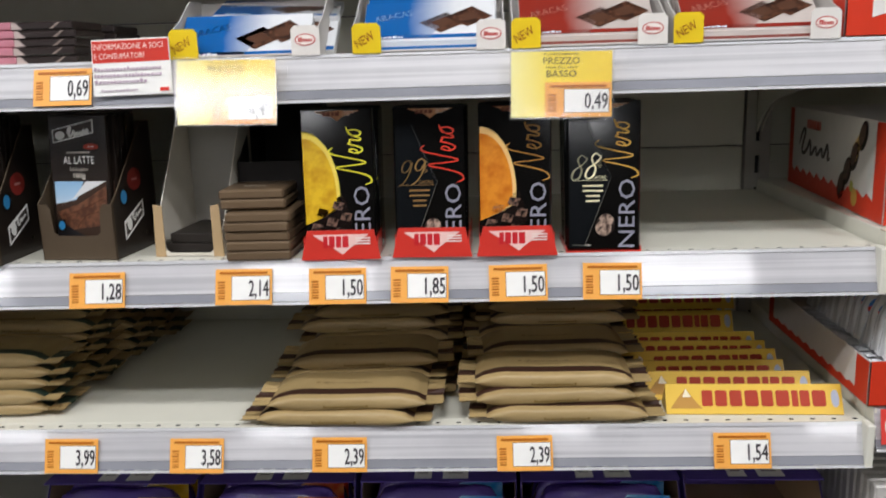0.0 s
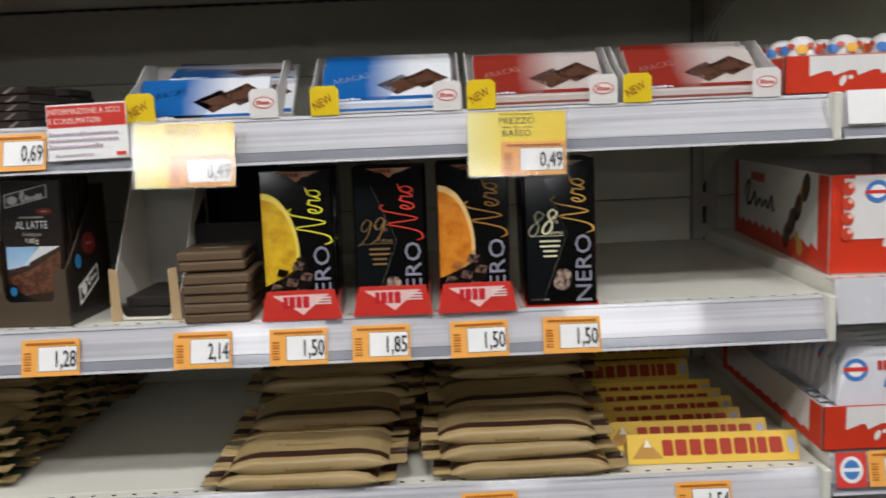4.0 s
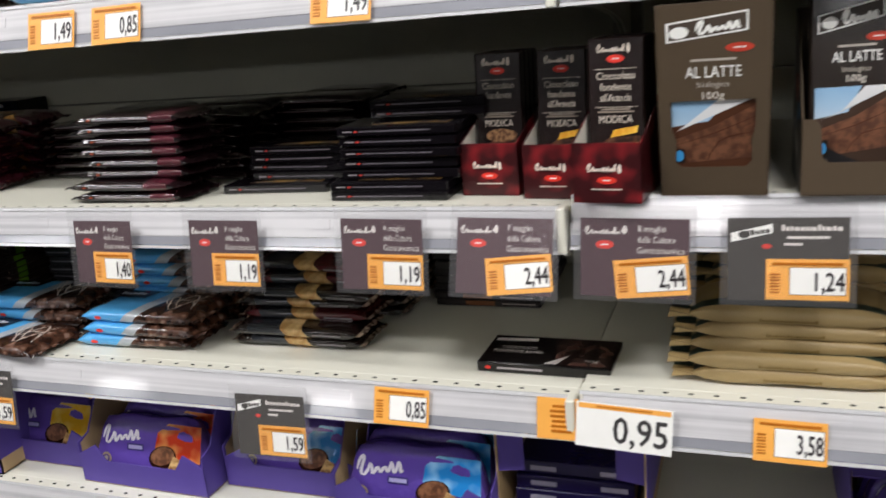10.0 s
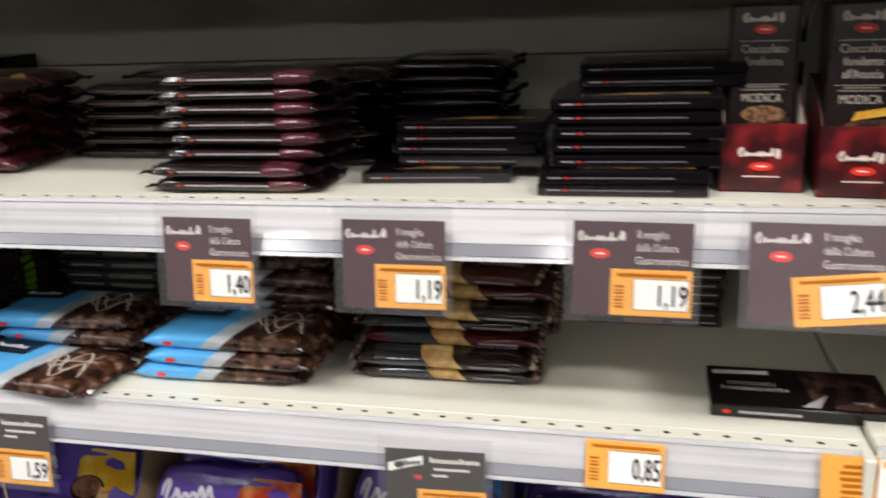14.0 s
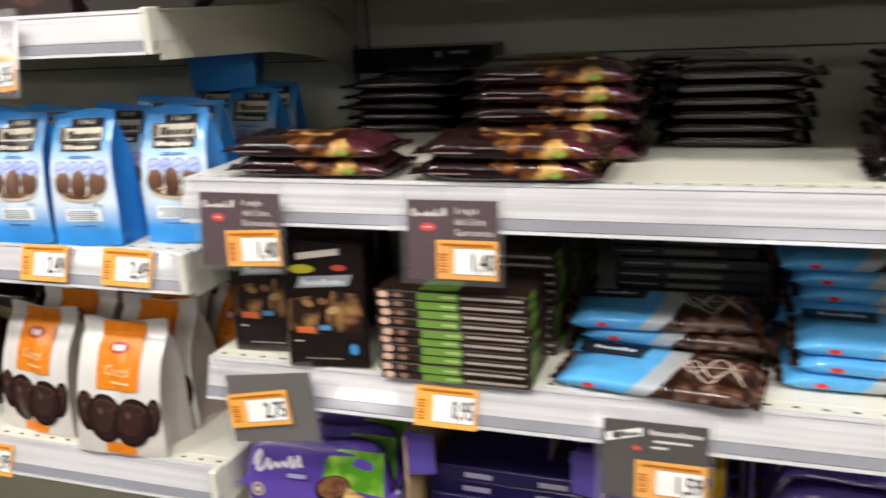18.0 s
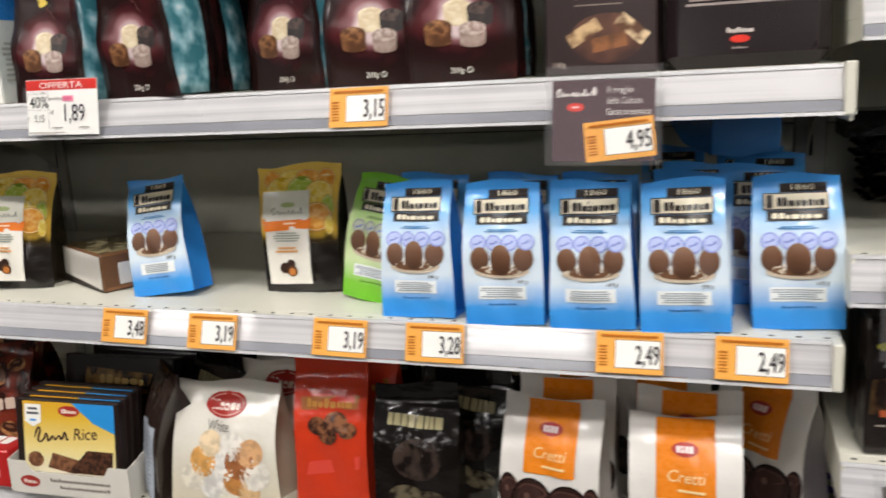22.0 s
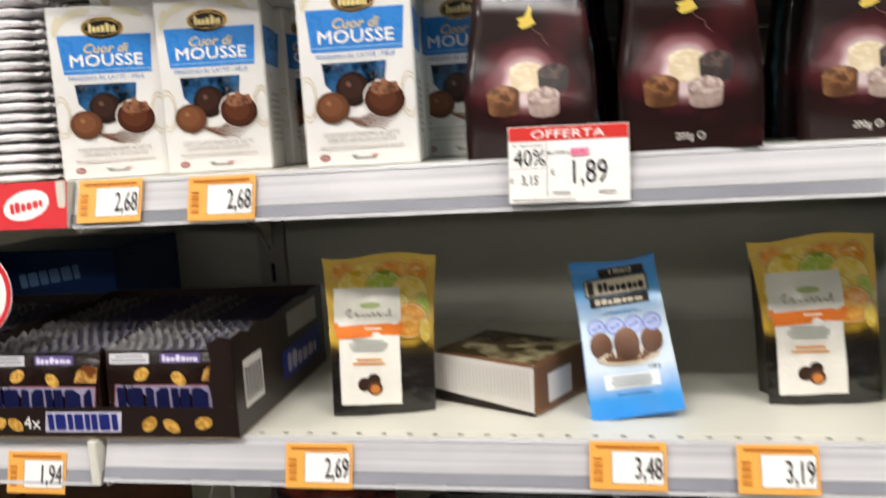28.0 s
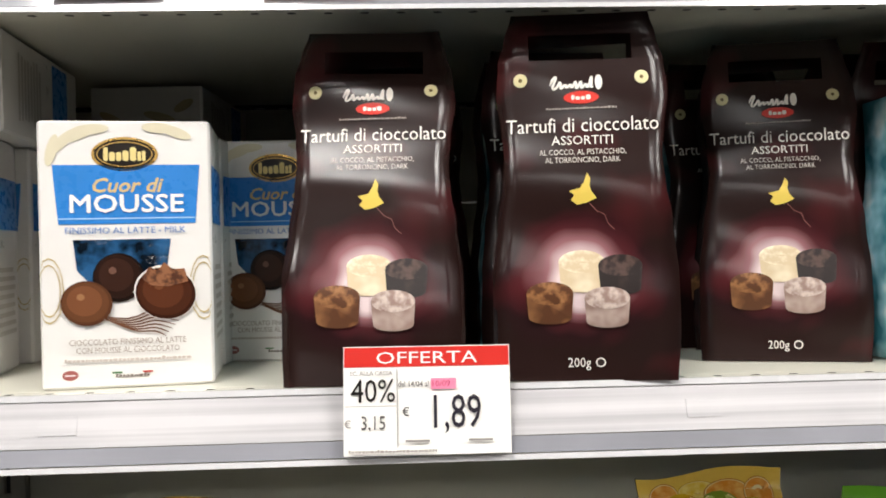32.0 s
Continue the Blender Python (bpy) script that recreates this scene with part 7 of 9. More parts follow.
def alm(key, h, lab):
    m = dark_film(key, h)
    return bar_pack(key, 0.182, 0.082, 0.0150, m, alm_art, lab, fin=0.006, group="almond bars", n=3.6, skew=-0.007, finm=NUTBITS,
                    zones=((-0.062, dark_film("almond_grey", "2A2C31")), (-0.016, ALMOND), (0.014, m)))


almb = alm("almond_brown", "1E1513", "dark brown film bar with an almond picture")
almr = alm("almond_red", "4A1417", "dark red film bar with an almond picture")
pile("almb", almb, 2, -1.104, 1.050, Z2L, 0.0132, jx=0.004, jr=1.5, seed=1)
pile("almr", almr, 1, -1.100, 1.070, Z2L + 0.0264, 0.0132, seed=2)
pile("almb", almb, 2, -1.102, 1.076, Z2L + 0.0396, 0.0132, jx=0.009, jy=0.012, jr=5, seed=3)
pile("almr", almr, 2, -1.100, 1.089, Z2L + 0.066, 0.0132, jx=0.012, jy=0.010, jr=5, seed=4)
pile("almb", almb, 8, -1.095, 1.164, Z2L, 0.0132, jx=0.006, jr=2, seed=5)
pile("almb", almb, 8, -1.095, 1.259, Z2L, 0.0132, jx=0.006, jr=2, seed=6)


def dark_edge(ob):
    a = Art(face_front())
    a.rect(-0.03, 0.002, 0.01, 0.0078, ink("8A5A3A"))
    a.rect(0.02, 0.004, 0.065, 0.0056, ink("B5ADA6"))
    a.done("edge_print", ob)


darkc = thin_box(0.142, 0.075, 0.0098, surf("dark_carton", lin("1C1616"), 0.32, 0.12), dark_edge, "dark chocolate carton with an orange-brown section", group="dark cartons at the back")
pile("darkc", darkc, 8, -0.909, 1.217, Z2L, 0.0105, jx=0.003, jr=1, seed=1)
pile("darkc", darkc, 8, -0.909, 1.304, Z2L, 0.0105, jx=0.003, jr=1, seed=2)


def single_art(ob):
    a = Art(face_top(0.0115))
    a.poly([(0.012, 0.004), (0.069, 0.004), (0.069, 0.074), (0.004, 0.074)], mottle("print_dark_choc", "1A1110", "5A4038", 60, 0.22, detail=4))
    a.poly([(0.0, 0.004), (0.014, 0.004), (0.024, 0.030)], ink("B9B2AE"))
    a.done("chocolate_picture", ob)
    a = Art(face_top(0.0115))
    a.poly([(-0.068, 0.060), (-0.02, 0.063), (-0.02, 0.071), (-0.068, 0.068)], ink("CFC8C2"))
    a.text("CIOCCOLATO", -0.036, 0.040, 0.007, ink("CFC8C2"), width=0.040)
    a.text("FONDENTE EXTRA", -0.034, 0.029, 0.007, ink("CFC8C2"), width=0.056)
    a.text("100g", 0.050, 0.014, 0.006, ink("CFC8C2"))
    a.done("lettering", ob)
    a = Art(face_front())
    a.rect(-0.05, 0.0045, 0.0, 0.007, ink("A59EA0"))
    a.ell(-0.060, 0.0058, 0.0035, 0.002, LOGORED)
    a.done("edge_print", ob)


single = thin_box(0.145, 0.078, 0.0115, surf("single_black_box", lin("0E0A0A"), 0.24, 0.1), single_art, "single black chocolate carton lying across the shelf joint")
put("single", single, pose(-0.791, 1.018, Z2L + 0.0005, 0, 0, -1))

# ---- second bay, bottom shelf: purple packs in cartons ----
for x, w, kd, py, lean in ((-1.533, 0.196, "yellow", 1.030, -14), (-1.330, 0.200, "red", 1.000, -16), (-1.124, 0.196, "blue", 1.032, -18), (-0.948, 0.150, "blue", 0.996, -9)):
    purple_case(x, py, max(w, 0.196), Z1B, h=0.114, d=0.24, lean=random.uniform(-1.5, 1.5))
    for i in range(4):
        put("purple_" + kd, purple_bag(kd, kd), pose(x, py + 0.008 + 0.038 * i, Z1B + 0.002, lean, 0, random.uniform(-1, 1)))


def open_case(x, w, z, y=1.01, d=0.25, h=0.115):
    ob = thing("shipping_carton", "open kraft-lined purple carton with dark packs lying inside", "carton", pose(x, y, z + 0.0005), "purple cartons")
    hw = w / 2
    for s in (-1, 1):
        G().slab([(0, 0), (d, 0), (d, h), (0, h)], 0.002, lambda u, v, dd, s=s: (s * (hw - dd), u, v), KRAFTCARD).emit("side_panel", ob)
        G().slab([(0, h * 0.2), (d, h * 0.2), (d, h), (0, h)], 0.0006, lambda u, v, dd, s=s: (s * (hw + dd), u, v), PURPLECARD).emit("side_print", ob)
        G().slab([(0.0, 0), (0.032, 0), (0.032, 0.045), (0.0, 0.05)], 0.0015, lambda u, v, dd, s=s: (s * (hw - u), 0.004 - dd, h + 0.004 - v), PURPLECARD).emit("flap", ob, "torn purple flap")
    G().slab([(-hw, 0), (hw, 0), (hw, h), (-hw, h)], 0.002, lambda u, v, dd: (u, d - dd, v), KRAFTCARD).emit("back_panel", ob)
    G().slab([(-hw, 0), (hw, 0), (hw, d), (-hw, d)], 0.002, lambda u, v, dd: (u, v, dd), KRAFTCARD).emit("base_panel", ob)
    G().slab([(-hw, 0), (hw, 0), (hw, 0.03), (-hw, 0.03)], 0.002, lambda u, v, dd: (u, dd, v), PURPLECARD).emit("front_panel", ob)
    dk = thin_box(w - 0.03, 0.16, 0.016, surf("navy_pack", lin("231C4A"), 0.25, 0.1, 40, bump=0.1), lambda o: Art(face_front()).rect(-0.05, 0.004, -0.02, 0.010, ink("A9A4B8")).rect(0.03, 0.004, 0.06, 0.010, ink("A9A4B8")).done("edge_print", o), "dark purple pack lying in an open carton", name="chocolate_pack", cat="chocolate pack", group="purple packs")
    pile("navy_%d" % int(w * 1000), dk, 4, x, y + 0.03, z + 0.003, 0.0165, jx=0.003, jr=1, seed=int(w * 100))


open_case(-0.768, 0.165, Z1B, y=1.02)
open_case(-1.665, 0.205, Z1B, y=0.99)
for i in range(4):
    put("purple_green", purple_bag("green", "green"), pose(-1.878, 0.985 + 0.036 * i, Z1B + 0.0005, -12, 0, 4))
    put("purple_green", purple_bag("green", "green"), pose(-1.870, 1.14 + 0.036 * i, Z1B + 0.0005, -8, 0, -3))

# ---- second bay, top shelf: mixed dark packs ----
for i in range(3):
    put("blackb", None, pose(-1.010, 0.985 + 0.01 * i, Z1U + 0.0005 + 0.0128 * i, 0, 0, 3 - 4 * i))
mixb = bar_pack("mixb", 0.140, 0.080, 0.0150, dark_film("mix", "231B18"), lambda ob, f, t: Art(f, step=0.02).rect(-0.05, 0.003, -0.02, 0.012, ink("4F86B4")).rect(0.0, 0.005, 0.05, 0.009, ink("8A8486")).done("edge_print", ob), "dark film chocolate pack with a blue patch", group="mixed dark packs", n=2.8)
put("mixb", mixb, pose(-1.020, 1.005, Z1U + 0.040, -20, 6, 6))
pile("mixb", mixb, 3, -1.170, 0.985, Z1U, 0.0140, jx=0.006, jr=3, seed=2)
pile("blueb", None, 1, -1.275, 0.975, Z1U, 0.0152, seed=9)
pile("mixb", mixb, 4, -1.345, 1.060, Z1U, 0.0145, jx=0.008, jr=3, seed=3)
lb = bar_pack("lightblueb", 0.120, 0.07, 0.012, film("6FB4E2", 0.24, 0.3), lambda ob, f, t: Art(f).rect(0.0, 0.002, 0.04, 0.009, ink("D9DCD6")).done("edge_print", ob), "pale blue film bar lying on dark packs", group="mixed dark packs")
put("lightblueb", lb, pose(-1.195, 1.0, Z1U + 0.0435, 0, 0, 3))
kr = thin_box(0.12, 0.07, 0.02, board("D9CFC0"), lambda ob: Art(face_front()).mark(0, 0.01, 0.06, 0.01, 8, ink("B86A30")).done("front_print", ob), "small cream and orange carton on the top shelf", name="chocolate_pack", cat="chocolate pack")
put("kr", kr, pose(-1.89, 0.985, Z1U + 0.0005))
put("kr", kr, pose(-1.765, 0.99, Z1U + 0.0005, 0, 0, 4))
pile("greyb", None, 4, -1.62, 1.0, Z1U, 0.0125, jx=0.004, jr=2, seed=33)
pile("mixb", None, 4, -1.47, 1.0, Z1U, 0.0145, jx=0.004, jr=2, seed=34)

# ---- third bay, middle shelf: gusseted bags ----
Z3M, Z3T, Z3L, Z4M = 1.207, 1.449, 0.957, 1.203
CREAM = ink("E4DCC4")


def egg_bag(c, seed):
    """A blue or green bag with a dark banner, a row of pale rings and three chocolate eggs."""
    blue = c == "blue"

    def build():
        ob = thing("chocolate_bag", "bright blue film bag with a dark banner and chocolate eggs picture" if blue else "bright green film bag with a dark banner and chocolate eggs picture", "chocolate bag", None, "egg bags")
        w, d, h = 0.081, 0.046, 0.142
        if blue:
            m = fade("bag_blue_%d" % seed, ((0, "2F8CE0"), (0.12, "3F9AE6"), (0.32, "DCEAF5"), (0.62, "CFE3F4"), (0.80, "58AEEE"), (1, "3A92DE")), 0, h, rough=0.30, wr=0.30)
            sd = film("2F84D6", 0.26, 0.5)
        else:
            m = fade("bag_green_%d" % seed, ((0, "6FC02A"), (0.12, "7DC43A"), (0.32, "D6E6B4"), (0.62, "C6DE9A"), (0.80, "86C840"), (1, "6DB42A")), 0, h, rough=0.30, wr=0.30)
            sd = film("6FA82C", 0.26, 0.5)
        g, fn = pouch(w, d, h, m, seal=0.010, seed=seed, side=sd, top_w=0.96)
        g.emit("bag", ob)
        dk = ink("2A2422", 0.3)
        a = Art(fn, step=0.004)
        a.rect(-0.014, 0.1265, 0.027, 0.1345, dk)
        a.rect(-0.029, 0.1105, 0.028, 0.1262, dk).rect(-0.0278, 0.1118, 0.0268, 0.1250, CREAM)
        a.rect(-0.026, 0.1010, 0.0265, 0.1100, dk)
        a.done("banner", ob, "dark and cream name banner")
        a = Art(lambda u, v, dd: fn(u, v, dd + 0.0006), step=0.004)
        a.text("1860", 0.006, 0.1285, 0.0052, CREAM, width=0.020)
        a.rect(-0.0262, 0.1125, -0.0205, 0.1245, dk)
        a.mark(0.004, 0.1180, 0.042, 0.0085, 8, dk, seed=7)
        a.mark(0.0, 0.1055, 0.044, 0.0052, 7, CREAM, seed=9)
        a.each("banner_mark", ob)
        a = Art(fn, step=0.004)
        for i in range(4):
            uu = -0.024 + 0.0165 * i
            a.ell(uu, 0.083, 0.0085, 0.0082, ink("8E9BDC" if blue else "9AA0A8"), n=14).ell(uu, 0.083, 0.0070, 0.0066, ink("B9C6EE" if blue else "C2CBB8"), n=14)
            a.mark(uu, 0.083, 0.009, 0.0028, 4, ink("7482CC"), rot=20)
        a.done("ring_print", ob)
        a = Art(lambda u, v, dd: fn(u, v, dd + 0.0005), step=0.004)
        a.ell(0.0, 0.0545, 0.028, 0.007, ink("C9BBA6"), n=20).ell(0.0, 0.0555, 0.024, 0.005, ink("6B4A33"), n=20)
        eg = fade("print_egg", ((0, "3F291D"), (0.6, "6E4C37"), (1, "8E6B52")), 0.05, 0.085, rough=0.3)
        for uu, vv, ru, rv in ((-0.0225, 0.067, 0.0098, 0.0122), (0.0225, 0.067, 0.0098, 0.0122), (0.0, 0.0665, 0.0112, 0.0150)):
            a.ell(uu, vv, ru, rv, eg, n=18)
        a.rect(-0.0122, 0.056, -0.0108, 0.064, WHITE).rect(0.0110, 0.056, 0.0124, 0.064, WHITE)
        a.done("egg_picture", ob)
        a = Art(fn, step=0.004)
        a.lines(0.0, 0.095, 0.036, 0.0035, 2, ink("3E86C0" if blue else "5C8A3A"))
        a.done("small_print", ob)
        a = Art(fn, step=0.004)
        a.rect(-0.025, 0.0265, 0.024, 0.0400, ink("EDF1F2"))
        a.lines(-0.001, 0.0332, 0.044, 0.0105, 5, ink("8E98A0"), seed=seed)
        a.done("print_label", ob, "white printed label")
        a = Art(fn, step=0.004)
        a.text("100 g", 0.021, 0.0425, 0.0038, dk)
        a.done("weight_mark", ob)
        a = Art(fn, step=0.004)
        a.mark(0.0, 0.0215, 0.03, 0.002, 10, ink("2A6AA8" if blue else "4A7A22"))
        a.done("small_print", ob)
        return ob
    return build


EB = ((-2.735, 1.028, 5, 4), (-2.388, 0.992, -2, 1), (-2.291, 0.980, 2, 2), (-2.203, 0.979, 1, 3), (-2.116, 0.983, 3, 1), (-2.016, 1.008, 2, 2))
for i, (bx, by, br, sd) in enumerate(EB):
    lean = -5 if i else -11
    put("egg_blue_%d" % sd, egg_bag("blue", sd), pose(bx, by, Z3M + (0.001 if i else 0.004), -3 if i else -6, lean * 0.35 if i else -7, br))
for bx, by, br in ((-2.39, 1.05, 3), (-2.29, 1.04, -3), (-2.205, 1.035, 2), (-2.115, 1.042, -2), (-2.15, 1.290, 0), (-2.055, 1.275, 4), (-2.05, 1.085, 3), (-2.11, 1.11, 0)):
    put("egg_blue_3", egg_bag("blue", 3), pose(bx, by, Z3M + 0.001, -2, 0, br))
put("egg_blue_2", egg_bag("blue", 2), pose(-2.062, 1.195, Z3M + 0.191, -88, 0, 24))
put("egg_blue_2", egg_bag("blue", 2), pose(-2.040, 1.20, Z3M + 0.001, 0, 0, -6))
put("egg_green", egg_bag("green", 2), pose(-2.466, 1.045, Z3M + 0.001, -4, 6, -12))


def fruit_pouch():
    ob = thing("chocolate_bag", "stand-up pouch with citrus fruit print, white label and black foot", "chocolate bag", None, "citrus pouches")
    w, d, h = 0.096, 0.042, 0.152
    m = fade("pouch_citrus", ((0, "1A1614"), (0.36, "1E1916"), (0.42, "3A2E14"), (0.47, "DDB23A"), (1, "E6C152")), 0, h, rough=0.22, wr=0.8)
    g, fn = pouch(w, d, h, m, seal=0.014, seed=7, side=film("2A2419", 0.25, 0.5), top_w=1.15, bulge=0.6)
    g.emit("pouch", ob)
    a = Art(fn, step=0.004)
    kinds = (("D98A24", "F0BC62"), ("E2C03A", "F2E08A"), ("A8BC40", "D2DC86"))
    spots = ((-0.036, 0.136, 0.016, 0), (-0.010, 0.139, 0.012, 1), (0.012, 0.136, 0.014, 0), (0.036, 0.134, 0.015, 0), (-0.024, 0.122, 0.014, 1), (0.004, 0.122, 0.014, 2), (0.028, 0.116, 0.014, 1),
             (-0.040, 0.108, 0.012, 1), (0.014, 0.104, 0.012, 1), (0.040, 0.100, 0.013, 2), (0.026, 0.090, 0.015, 0), (0.042, 0.080, 0.010, 1), (-0.040, 0.090, 0.010, 0))
    for i, (u, v, r, q) in enumerate(spots):
        r *= 1.3
        ru = min(r, 0.0475 - abs(u)) if abs(u) + r > 0.0475 else r
        rv = min(r * 0.9, 0.1465 - v)
        c1, c2 = kinds[q]
        a.ell(u, v, ru, rv, ink("B8741A" if q == 0 else "C9A21E" if q == 1 else "7E9428", 0.22), n=18)
        a.ell(u, v, ru * 0.95, rv * 0.94, ink("EBD79A", 0.22), n=18)
        a.ell(u, v, ru * 0.90, rv * 0.88, mottle("print_flesh_%d" % q, c1, c2, 150, 0.22, detail=3, lo=0.4, hi=0.7), n=18)
    a.each("fruit_print", ob)
    lift = 0.0046
    a = Art(lambda u, v, dd: fn(u, v, dd + lift), step=0.004)
    a.rect(-0.041, 0.011, 0.017, 0.090, film("E6E2D8", 0.18, 0.6))
    a.rect(-0.045, 0.090, 0.019, 0.122, film("E2E0D2", 0.18, 0.6))
    a.done("label", ob, "white label")
    a = Art(lambda u, v, dd: fn(u, v, dd + lift + 0.0004), step=0.004)
    a.poly([(-0.043, 0.075), (0.018, 0.077), (0.022, 0.089), (-0.044, 0.087)], film("E0782A", 0.18, 0.5))
    a.done("orange_band", ob)
    a = Art(lambda u, v, dd: fn(u, v, dd + lift + 0.0009), step=0.004)
    a.scrawl(-0.011, 0.098, 0.046, 0.0085, 8, ink("8A8A7C"), pen=0.11, slant=0.05)
    a.ell(-0.010, 0.106, 0.010, 0.003, ink("A9B87A"))
    a.lines(-0.013, 0.084, 0.034, 0.004, 1, ink("F0D6B8"))
    a.lines(-0.013, 0.068, 0.038, 0.012, 4, ink("9AA096"))
    a.lines(-0.013, 0.053, 0.032, 0.008, 2, ink("D99A5A"))
    a.done("lettering", ob)
    a = Art(lambda u, v, dd: fn(u, v, dd + lift + 0.0009), step=0.004)
    a.ell(-0.018, 0.031, 0.0065, 0.0065, ink("33221A")).ell(-0.009, 0.035, 0.0060, 0.0062, ink("33221A")).ell(-0.008, 0.027, 0.0070, 0.0068, ink("5A3A26")).ell(-0.008, 0.026, 0.0045, 0.0045, ink("C47A3A"))
    a.done("chocolate_picture", ob)
    return ob


put("fruit_pouch", fruit_pouch, pose(-2.975, 1.040, Z3M + 0.001, -4, 1.5, 14))
put("fruit_pouch", fruit_pouch, pose(-2.566, 1.074, Z3M + 0.001, -3, -2.5, 3))

bk = thing("chocolate_pack", "torn white and brown carton lying on its side", "chocolate pack", pose(-2.827, 1.030, Z3M + 0.0005, 0, 0, -27))
G().box(-0.122, 0.0, 0.0, 0.098, 0.0, 0.050, board("6B4A30", 0.4), 0.003).emit("carton", bk)
aa = Art(lambda u, v, d: (u, -d, v))
aa.poly([(-0.121, 0.012), (-0.002, 0.004), (-0.001, 0.047), (-0.118, 0.049)], ink("CFCBC4", 0.3))
aa.done("front_label", bk, "pale ribbed label")
for i in range(26):
    aa = Art(lambda u, v, d: (u, -d - 0.0006, v))
    aa.rect(-0.113 + 0.0042 * i, 0.015, -0.1118 + 0.0042 * i, 0.043, ink("BEBAB3"))
    aa.done("label_rib", bk)
aa = Art(lambda u, v, d: (u, -d, v))
aa.poly([(-0.121, 0.001), (-0.001, 0.001), (-0.002, 0.0035), (-0.121, 0.0115)], ink("1A120E"))
aa.done("dark_edge", bk)
aa = Art(lambda u, v, d: (u, v, 0.050 + d))
aa.rect(-0.119, 0.003, -0.003, 0.095, mottle("print_olive", "4A3A1E", "B5AA84", 34, 0.2, wr=0.4, detail=3))
aa.done("top_picture", bk)
aa = Art(lambda u, v, d: (d, u, v))
aa.rect(0.022, 0.008, 0.066, 0.036, ink("DAD6D0"))
aa.rect(0.004, 0.002, 0.094, 0.006, ink("8A6040"))
aa.done("end_label", bk)

# ---- third bay, lower shelf ----


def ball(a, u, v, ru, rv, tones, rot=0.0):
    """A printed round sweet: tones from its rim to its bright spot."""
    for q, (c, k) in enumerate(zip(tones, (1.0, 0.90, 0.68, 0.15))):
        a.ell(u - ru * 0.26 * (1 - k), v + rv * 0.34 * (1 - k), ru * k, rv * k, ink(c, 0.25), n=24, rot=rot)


def cretti_bag():
    ob = thing("chocolate_bag", "white bag with an orange panel and chocolate rings picture", "chocolate bag", None, "orange panel bags")
    w, d, h = 0.118, 0.058, 0.154
    g, fn = pouch(w, d, h, fade("bag_white_film", ((0, "C5BFB6"), (0.3, "D6D2CC"), (1, "DAD7D2")), 0, h, rough=0.25, wr=0.4), seal=0.014, seed=11, side=film("B9B3AC", 0.25, 0.5), top_w=0.90)
    g.emit("bag", ob)
    a = Art(lambda u, v, dd: fn(u, v, dd + 0.0008), step=0.004)
    a.rect(-0.028, 0.077, 0.029, 0.152, ink("DE7F1C", 0.28))
    a.done("orange_panel", ob)
    a = Art(fn, step=0.004)
    a.rect(-0.018, 0.002, 0.022, 0.016, ink("DE7F1C", 0.28))
    a.done("foot_panel", ob)
    a = Art(lambda u, v, dd: fn(u, v, dd + 0.0014), step=0.004)
    a.ell(0.0, 0.124, 0.013, 0.0065, ink("A8322C")).mark(0.0, 0.124, 0.017, 0.006, 4, ink("E9DAD8"), caps=True)
    a.text("Cretti", 0.0, 0.094, 0.012, ink("EFCF9A"), width=0.036, shear=0.2)
    a.lines(0.006, 0.086, 0.034, 0.005, 1, ink("EFCF9A"))
    a.done("panel_mark", ob)
    sweets = ((-0.043, 0.050, 0.012, 0.024, 8), (0.045, 0.047, 0.010, 0.022, -6), (-0.017, 0.043, 0.024, 0.029, 6), (0.021, 0.041, 0.024, 0.029, -8))
    for k, (u, v, ru, rv, q) in enumerate(sweets):
        a = Art(lambda x, y, dd, k=k: fn(x, y, dd + 0.0003 * k), step=0.004)
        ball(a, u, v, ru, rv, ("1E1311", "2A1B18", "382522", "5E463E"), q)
        r0 = 0.66
        a.stroke([(u - ru * r0, v + rv * 0.50), (u - ru * r0 * 0.5, v + rv * (0.50 + 0.36 * r0)), (u + ru * r0 * 0.5, v + rv * (0.50 + 0.32 * r0)), (u + ru * r0, v + rv * 0.46), (u + ru * r0 * 0.3, v + rv * (0.46 - 0.25 * r0))], 0.0022, ink("4E352E", 0.2), sub=3)
        a.done("chocolate_print", ob)
    return ob


for p in ((-2.258, 0.996, -5, -5), (-2.115, 0.974, 4, -6), (-2.250, 1.066, 2, -1), (-2.118, 1.050, -2, -1), (-2.15, 1.125, 3, 0), (-2.05, 1.105, -30, 0), (-2.245, 1.14, 0, 0)):
    put("cretti_bag", cretti_bag, pose(p[0], p[1], Z3L + 0.001, p[3], 0, p[2]))


